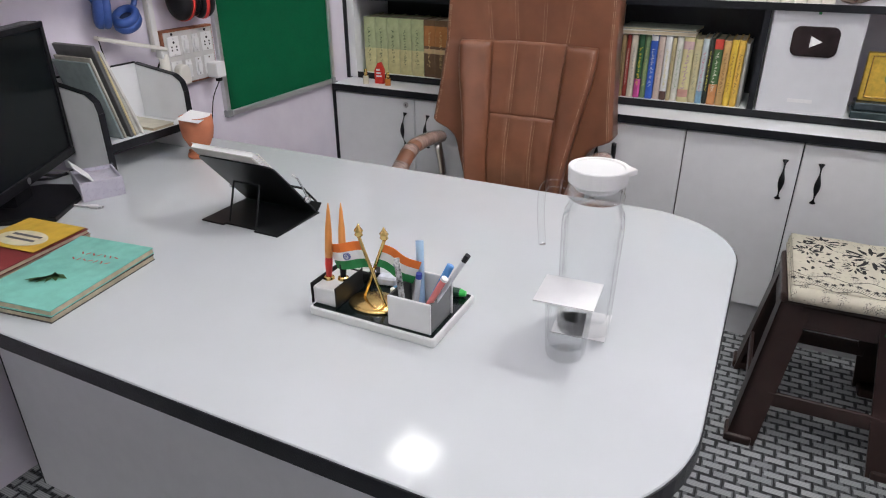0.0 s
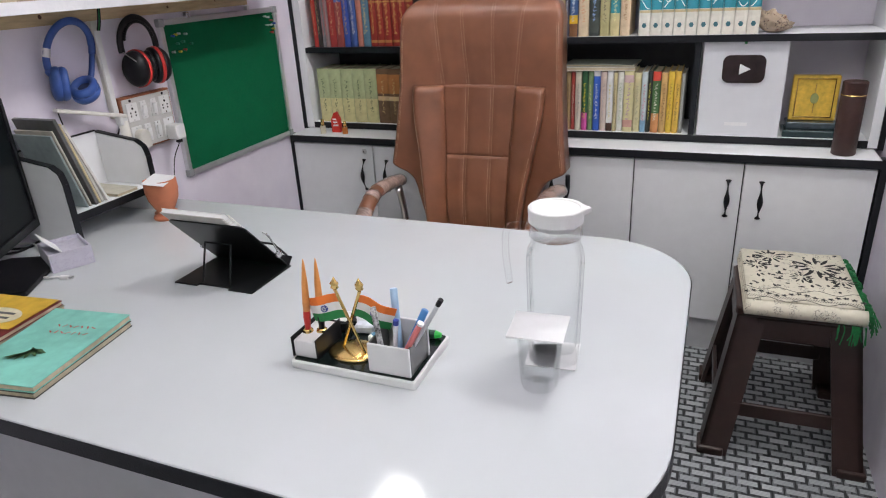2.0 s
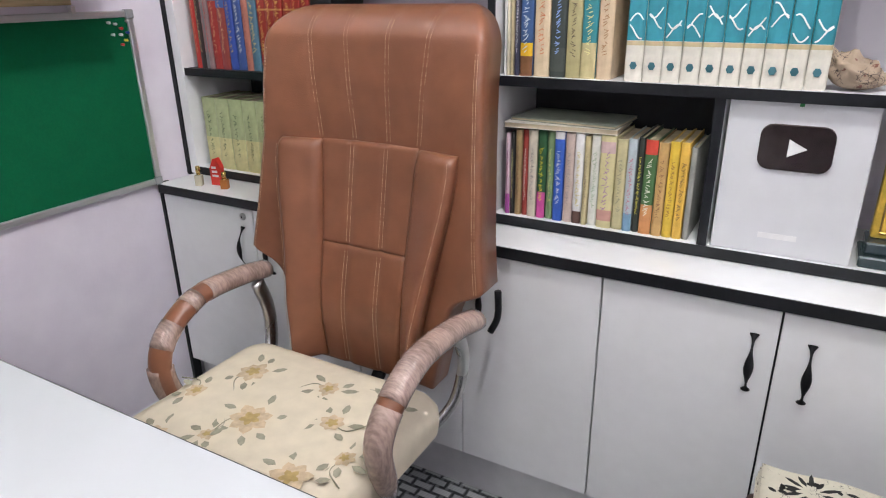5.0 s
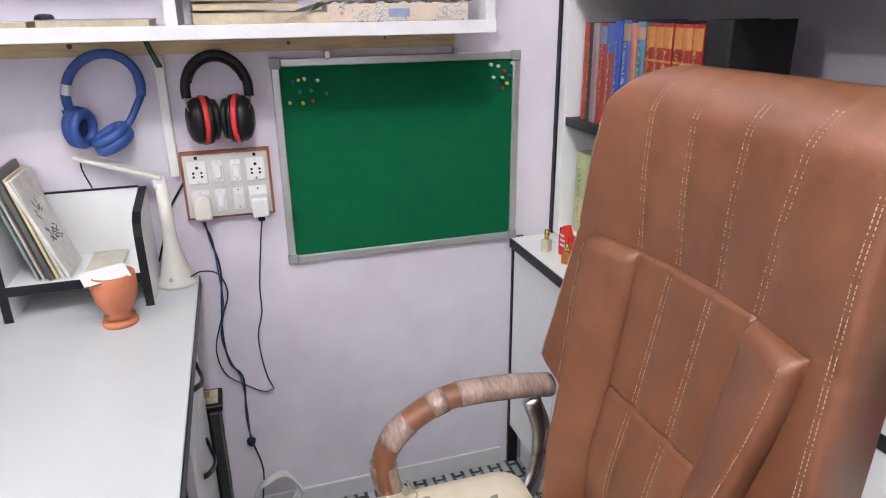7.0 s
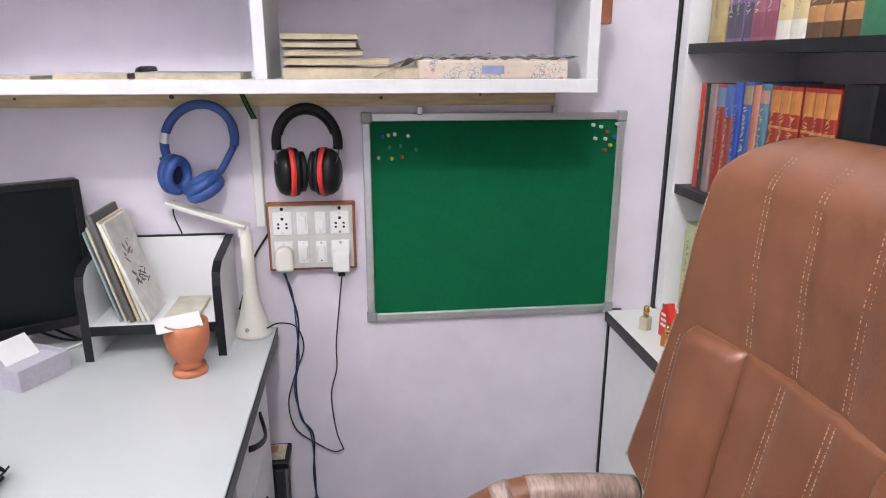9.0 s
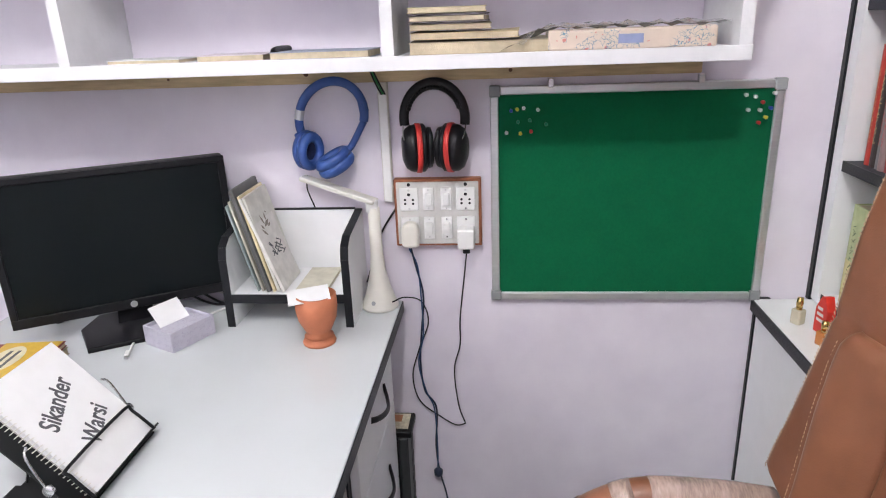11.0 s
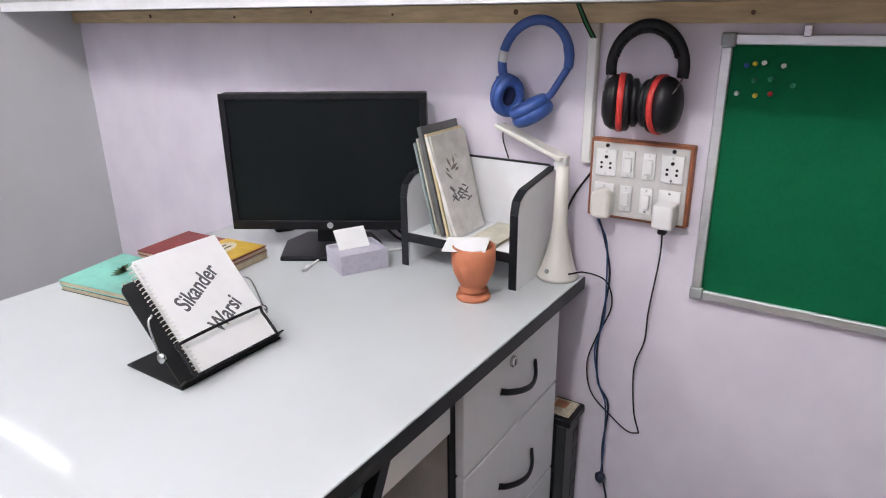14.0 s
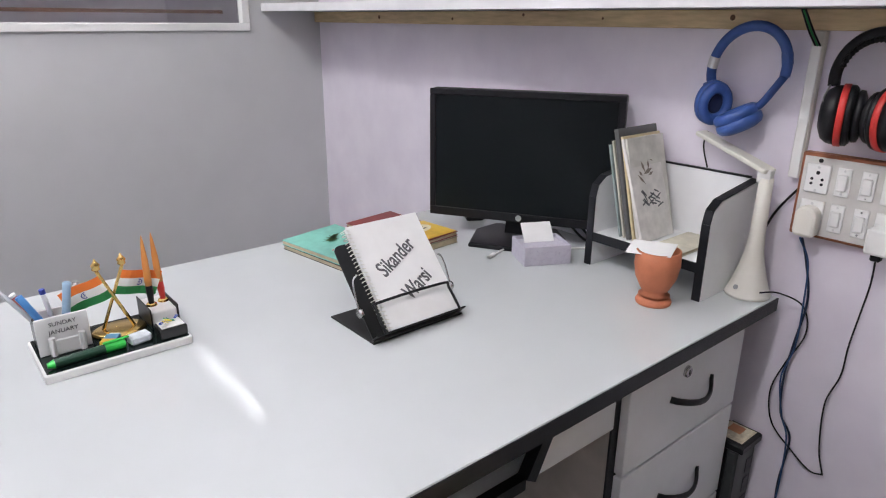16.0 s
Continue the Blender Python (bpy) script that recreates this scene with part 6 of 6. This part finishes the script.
def lumbar_y(x, z):
    return back_y(z) - 0.015 - 0.012 * math.sin(math.pi * min(max((z - 0.44) / 0.30, 0), 1))
part("lumbar_cushion", leather_pad(0.44, 0.742, lambda z: -wing_in(z), wing_in, lumbar_y, 0.030, 0.012, nu=44, nv=36, creases=MIDS, sag=0.0008), M_LEATHER, ch, "ribbed leather lumbar cushion", True)
def stitch(line):
    """A run of single pale stitches along a line of points."""
    pts = curve_points(line, 4)
    bm = bmesh.new()
    run, step = 0.0, 0.0062
    for a, b in zip(pts, pts[1:]):
        d, L = (b - a).normalized(), (b - a).length
        while run < L:
            p, q = a + d * run, a + d * min(run + 0.0042, L)
            n = d.cross(Vector((0, 1, 0))).normalized() * 0.00055
            up = Vector((0, -0.0006, 0))
            v = [bm.verts.new(w) for w in (p - n, q - n, q + n, p + n, p - n + up, q - n + up, q + n + up, p + n + up)]
            for f in ((4, 5, 6, 7), (0, 1, 5, 4), (2, 3, 7, 6), (1, 2, 6, 5), (3, 0, 4, 7)):
                bm.faces.new([v[k] for k in f])
            run += step
        run -= L
    return part("stitching", bm, M_THREAD, ch, "pale stitching")

def levels(z0, z1, n):
    return [z0 + (z1 - z0) * k / n for k in range(n + 1)]

def rolled(y, z, top, edge):
    r = max(0.0, 1 - (top - z) / edge)
    return y + edge * (1 - math.sqrt(max(1 - r * r, 0)))

for f in HEADS:
    for dx in (-0.0045, 0.0045):
        stitch([(f(z) + dx, rolled(shell_y(f(z), z), z, 1.258, 0.075) + 0.0020, z) for z in levels(0.98, 1.235, 14)])
for f in MIDS:
    for dx in (-0.0045, 0.0045):
        stitch([(f(z) + dx, back_y(z) - 0.0105, z) for z in levels(0.750, 0.964, 7)])
        stitch([(f(z) + dx, lumbar_y(0, z) + 0.0016, z) for z in levels(0.456, 0.728, 8)])
for s in (-1, 1):
    for ins in (0.011, 0.016):
        stitch([(s * (shell_half(z) - ins), shell_y(shell_half(z), z) + (0.0010 if ins < 0.012 else -0.0006), z) for z in levels(0.705, 1.17, 16)])
    stitch([(s * (wing_out(z) - 0.009), wing_y(wing_out(z) - 0.009, z) - 0.0012, z) for z in levels(0.465, 0.962, 18)])
# seat with floral cover
seat = rounded(-0.268, 0.268, -0.305, 0.165, (0.09, 0.09, 0.05, 0.05), 8)
part("seat", prism(rounded(-0.25, 0.25, -0.28, 0.17, (0.08, 0.08, 0.04, 0.04), 6), 0.385, 0.462, 0.02, 3), M_LEATHERDK, ch, "dark leather seat cushion", True)
bm = bmesh.new()
n, rings = len(seat), []
for q, (sc, z) in enumerate(((1.0, 0.415), (1.012, 0.445), (1.005, 0.470), (0.96, 0.490), (0.85, 0.500), (0.6, 0.506), (0.3, 0.508))):
    rings.append([bm.verts.new((p[0] * sc, (p[1] + 0.07) * sc - 0.07, z + (0.004 * noise.noise(Vector((p[0] * 9 * sc, p[1] * 9 * sc, q))) if q < 4 else 0))) for p in seat])
for a, b in zip(rings, rings[1:]):
    for i in range(n):
        bm.faces.new((a[i], a[(i + 1) % n], b[(i + 1) % n], b[i]))
bm.faces.new(rings[-1])
part("seat_cover", bm, M_FLORAL, ch, "cream floral cloth seat cover with muted flowers", True)
def petal(bm, c, a, l, w, z):
    d, n = Vector((math.cos(a), math.sin(a), 0)), Vector((-math.sin(a), math.cos(a), 0))
    p = Vector((c[0], c[1], z))
    bm.faces.new([bm.verts.new(v) for v in (p, p + d * l * 0.35 + n * w, p + d * l * 0.75 + n * w * 0.8, p + d * l, p + d * l * 0.75 - n * w * 0.8, p + d * l * 0.35 - n * w)])
petals, hearts, leaves = bmesh.new(), bmesh.new(), bmesh.new()
for gx, gy, big in ((-0.15, -0.28, 0.9), (0.02, -0.30, 0.6), (0.16, -0.24, 1.1), (-0.20, -0.10, 0.7), (-0.02, -0.13, 1.25), (0.13, -0.05, 0.8), (-0.14, 0.03, 1.0), (0.05, 0.06, 0.7), (0.19, 0.08, 0.8), (-0.06, -0.22, 0.5), (0.21, -0.13, 0.6)):
    gy *= 0.82
    rr = max(abs(gx) / 0.268, abs(gy + 0.07) / 0.24)
    zc = float(np.interp(rr, (0, 0.3, 0.6, 0.85, 0.96), (0.508, 0.508, 0.506, 0.500, 0.490))) + 0.0012
    R0 = 0.036 * big
    for k in range(7):
        petal(petals, (gx, gy), k * 0.9 + gx * 9, R0 * random.uniform(0.8, 1.15), R0 * 0.34, zc + 0.0001 * k)
    for k in range(5):
        petal(hearts, (gx, gy), k * 1.26, R0 * 0.5, R0 * 0.17, zc + 0.0012)
    base = random.uniform(0, 6.28)
    for k in range(6):
        a = base + k * 0.9 + random.uniform(-0.3, 0.3)
        q = (gx + math.cos(a) * R0 * 1.15, gy + math.sin(a) * R0 * 1.15)
        petal(leaves, q, a + 0.3, 0.034 * random.uniform(0.6, 1.2), 0.0075, zc - 0.0003)
    a = base + 0.4
    tube([(gx, gy, zc - 0.001), (gx + math.cos(a) * 0.04, gy + math.sin(a) * 0.04, zc - 0.001), (gx + math.cos(a + 0.6) * 0.075, gy + math.sin(a + 0.6) * 0.075, zc - 0.002)], 0.0013, 5, 4, leaves)
tagged(part("petal_print", petals, mat("faded_rose_print", (0.56, 0.44, 0.29), 0.85, var=0.2, scale=90), ch, "faded gold and rose flower print"), kind="stuff")
tagged(part("heart_print", hearts, mat("faded_ochre_print", (0.45, 0.33, 0.13), 0.85, var=0.2, scale=90), ch, "ochre flower centres"), kind="stuff")
tagged(part("leaf_print", leaves, mat("grey_green_print", (0.30, 0.29, 0.21), 0.85, var=0.2, scale=90), ch, "grey-green leaf print"), kind="stuff")
for s in (-1, 1):
    x = s * 0.290
    path = [(x + s * 0.005, 0.245, 0.640), (x, 0.16, 0.655), (x - s * 0.002, 0.05, 0.660), (x - s * 0.004, -0.015, 0.642), (x - s * 0.006, -0.075, 0.600), (x - s * 0.01, -0.100, 0.545), (x - s * 0.012, -0.088, 0.475), (x - s * 0.03, -0.06, 0.42)]
    arm = part("armrest", tube(path, 0.027, 16, 6, flat=0.82, up=(0, 0, 1)), M_LEATHER, ch, "brown padded armrest wrapped in clear plastic", True)
    line = curve_points(path, 6)
    N = len(line)
    for f0, f1 in (((0.02, 0.30), (0.34, 0.40), (0.50, 0.62), (0.70, 0.98)) if s < 0 else ((0.02, 0.52), (0.54, 0.98))):
        seg = line[int(f0 * N):int(f1 * N) + 1]
        if len(seg) > 2:
            part("wrap", tube(seg, 0.0285, 16, 1, flat=0.82), M_WRAP, arm, "clear plastic wrap", True)
    part("arm_bracket", tube([(x - s * 0.01, 0.20, 0.625), (x - s * 0.012, 0.225, 0.54), (x - s * 0.03, 0.20, 0.44), (x - s * 0.08, 0.10, 0.375)], 0.011, 10, 5, flat=1.8), M_STEEL, ch, "bent grey metal arm bracket", True)
part("tilt_lever", tube([(0.285, 0.345, 0.56), (0.300, 0.350, 0.60), (0.302, 0.345, 0.665)], 0.008, 8, 4), M_BLACK, ch, smooth=True)
part("mechanism", box(-0.12, 0.12, -0.16, 0.12, 0.345, 0.384, 0.008), M_BLACK, ch)
part("back_bracket", tube([(0, 0.10, 0.36), (0, 0.27, 0.37), (0, 0.345, 0.48), (0, 0.36, 0.66)], 0.02, 8, 5, flat=0.5), M_BLACK, ch)
part("gas_lift", lathe([(0.028, 0.10), (0.028, 0.22), (0.018, 0.225), (0.018, 0.346)], 20, cy=-0.05), M_BLACK, ch)
for k in range(5):
    a = radians(72 * k + 18)
    leg = part("base_leg", tube([(0, -0.05, 0.12), (0.16 * math.cos(a), -0.05 + 0.16 * math.sin(a), 0.10), (0.27 * math.cos(a), -0.05 + 0.27 * math.sin(a), 0.072)], 0.02, 8, 4, flat=0.7), M_STEEL, ch)
    bm = lathe([(0.026, -0.022), (0.029, -0.015), (0.029, 0.015), (0.026, 0.022)], 16)
    bmesh.ops.transform(bm, matrix=pose(0.27 * math.cos(a), -0.05 + 0.27 * math.sin(a), 0.0292, 90, 0, math.degrees(a)), verts=bm.verts)
    part("castor", bm, M_BLACK, leg, smooth=True)

# ---- stool with folded shawl ----
st = thing("stool", 0.315, 2.130, 0, 1, "dark brown moulded plastic stool with splayed legs", "stool")
part("seat", prism(rounded(-0.155, 0.155, -0.150, 0.150, (0.02,) * 4, 4), 0.425, 0.450, 0.006), M_STOOL, st)
def fr(s, t, z):
    f = 1 - z / 0.425
    return Vector((s * (0.150 + 0.060 * f), t * (0.145 + 0.075 * f), z))
for s in (-1, 1):
    for t in (-1, 1):
        bm = bmesh.new()
        for (dx, dy) in (((0.074, 0.0), (0.0, 0.012)), ((0.0, 0.074), (0.012, 0.0))):
            vs = []
            for z in (0.002, 0.426):
                c = fr(s, t, z)
                a = Vector((-s * dx[0], -t * dx[1], 0))
                b = Vector((-s * dy[0], -t * dy[1], 0))
                vs += [c, c + a, c + a + b, c + b]
            w = [bm.verts.new(v) for v in vs]
            for q in ((0, 1, 2, 3), (4, 5, 6, 7), (0, 1, 5, 4), (1, 2, 6, 5), (2, 3, 7, 6), (3, 0, 4, 7)):
                bm.faces.new([w[i] for i in q])
        lg = part("leg", bm, M_STOOL, st)
        c = fr(s, t, 0)
        part("foot", box(min(c.x + s * 0.006, c.x - s * 0.066), max(c.x + s * 0.006, c.x - s * 0.066), min(c.y + t * 0.006, c.y - t * 0.066), max(c.y + t * 0.006, c.y - t * 0.066), 0, 0.026, 0.006, 2), M_STOOL, lg, "worn foot")
for z, hh in ((0.150, 0.046), (0.392, 0.066)):
    for t in (-1, 1):
        a, b = fr(-1, t, z), fr(1, t, z)
        part("rail", box(a.x + 0.055, b.x - 0.055, a.y - 0.008 * t - 0.005, a.y - 0.008 * t + 0.005, z - hh / 2, z + hh / 2, 0.003), M_STOOL, st)
    for s in (-1, 1):
        a, b = fr(s, -1, z), fr(s, 1, z)
        part("rail", box(a.x - 0.008 * s - 0.005, a.x - 0.008 * s + 0.005, a.y + 0.055, b.y - 0.055, z - hh / 2, z + hh / 2, 0.003), M_STOOL, st)
sh = thing("folded_shawl", 0.318, 2.105, 0.451, 2, "folded cream shawl with black floral weave and green fringe", "shawl")
for k in range(4):
    w, d0 = 0.143 - 0.002 * k, -0.158 + 0.006 * k
    prof = [(d0 + 0.006, 0.0105 * k), (d0 + 0.001, 0.0105 * k + 0.005), (d0 + 0.006, 0.0105 * k + 0.0100), (0.205, 0.0105 * k + 0.0100), (0.210, 0.0105 * k + 0.005), (0.205, 0.0105 * k)]
    bm = bmesh.new()
    nx = 14
    cols = []
    for i in range(nx + 1):
        x = -w + 2 * w * i / nx
        cols.append([bm.verts.new((x, p[0] + 0.004 * math.sin(i * 0.8 + k), p[1] + (0 if p[1] < 0.001 else 0.0005))) for j, p in enumerate(prof)])
    for a, b in zip(cols, cols[1:]):
        for j in range(len(prof)):
            bm.faces.new((a[j], a[(j + 1) % len(prof)], b[(j + 1) % len(prof)], b[j]))
    bm.faces.new(cols[0])
    bm.faces.new(cols[-1])
    part("fold", bm, M_SHAWL, sh, smooth=True)
part("rolled_edge", tube([(-0.142, -0.150, 0.0205), (-0.05, -0.153, 0.0212), (0.05, -0.150, 0.0208), (0.141, -0.152, 0.0205)], 0.0205, 14, 5), M_SHAWL, sh, "rolled front fold of the shawl", True)
bm = bmesh.new()
ZT = 0.0423
for fx, fy, R0 in ((0.06, 0.10, 0.058), (-0.06, 0.16, 0.040), (0.01, 0.02, 0.030), (0.11, 0.02, 0.034), (-0.10, 0.09, 0.028)):
    for k in range(12):
        petal(bm, (fx + 0.35 * R0 * math.cos(k * 0.5236), fy + 0.35 * R0 * math.sin(k * 0.5236)), k * 0.5236, R0 * random.uniform(0.6, 1.0), R0 * 0.10, ZT)
for k in range(95):
    a = random.uniform(0, 6.28)
    petal(bm, (random.uniform(-0.13, 0.13), random.uniform(-0.06, 0.19)), a, random.uniform(0.010, 0.024), 0.0042, ZT + 0.0001)
for k in range(16):
    xx = -0.138 + 0.0184 * k
    for q in range(5):
        petal(bm, (xx, -0.10 + 0.010 * math.sin(k * 1.1)), q * 1.256 + k, 0.009, 0.0022, ZT)
for yy in (-0.135, -0.07):
    tube([(-0.140 + 0.0147 * k, yy + 0.010 * math.sin(k * 1.0 + yy * 60), ZT) for k in range(20)], 0.0014, 4, 3, bm, flat=0.3)
for k in range(46):
    xx = -0.138 + 0.006 * k
    tube([(xx, -0.128, ZT), (xx + 0.007, -0.115, ZT)], 0.0007, 4, 1, bm, flat=0.4)
tagged(part("woven_motif", bm, mat("black_weave", (0.022, 0.022, 0.020), 0.85, var=0.2, scale=90), sh, "black woven flower and scroll pattern"), kind="stuff")
bm = bmesh.new()
for i in range(150):
    y = -0.160 + 0.365 * random.random()
    z = 0.004 + 0.036 * random.random()
    l = random.uniform(0.022, 0.045)
    tube([(0.143, y, z), (0.155 + random.uniform(0, 0.006), y + random.uniform(-0.01, 0.01), z - 0.006), (0.160 + random.uniform(-0.004, 0.012), y + random.uniform(-0.015, 0.015), z - l)], 0.0016, 4, 2, bm)
for i in range(18):
    x = random.uniform(0.075, 0.14)
    tube([(x, -0.168, 0.004), (x + random.uniform(-0.004, 0.004), -0.174, -0.01), (x + random.uniform(-0.008, 0.008), -0.176, -0.03 - 0.02 * random.random())], 0.0016, 4, 2, bm)
tagged(part("fringe", bm, M_FRINGE, sh, "green knotted fringe"), kind="stuff")

# ---- computer tower and extension lead ----
tw = thing("computer_tower", -1.507, 1.615, 0, label="slim black desktop computer case standing on the floor", category="computer")
part("case", box(-0.042, 0.042, -0.32, 0.005, 0.0, 0.428, 0.003), M_BLACK, tw)
part("front_panel", box(-0.042, 0.042, 0.0055, 0.030, 0.0, 0.410, 0.004), mat("grey_black_plastic", (0.03, 0.033, 0.034), 0.4, var=0.2), tw)
part("top_lip", box(-0.044, 0.044, -0.03, 0.040, 0.411, 0.430, 0.003), M_BLACK, tw)
for k in range(5):
    part("front_slot", box(-0.034, -0.006, 0.0305, 0.0315, 0.34 - 0.05 * k, 0.375 - 0.05 * k), M_EDGE, tw)
lb = part("sticker", box(-0.036, 0.030, -0.03, 0.03, 0.4302, 0.4308), mat("worn_sticker", (0.50, 0.45, 0.34), 0.5, var=0.35, scale=120), tw, "worn paper sticker")
part("sticker_print", box(-0.03, 0.0, -0.02, 0.01, 0.4309, 0.4311), colour_mat((0.45, 0.2, 0.1)), lb)
ex = thing("extension_box", -1.40, 1.72, 0, 8, "white extension socket box on the floor", "extension lead")
part("body", box(-0.05, 0.05, -0.055, 0.055, 0, 0.045, 0.005, 2), M_IVORY, ex)
part("plug_body", lathe([(0.02, 0.0452), (0.02, 0.07), (0.014, 0.078), (0, 0.078)], 16, cx=-0.01, cy=-0.015), M_BLACK, ex, "black plug")
bm = bmesh.new()
for k in range(4):
    R = 0.052 + 0.004 * k
    tube([(-1.50 + 0.012 * k + 0.01 * math.sin(2 * q), 1.765 + R * math.cos(q * 0.5236), 0.115 + R * math.sin(q * 0.5236)) for q in range(13)], 0.0032, 6, 3, bm)
tagged(mesh_ob("coiled_cable", bm, M_WHITECORD, True), "coiled white cable tied up against the wall", "cable")
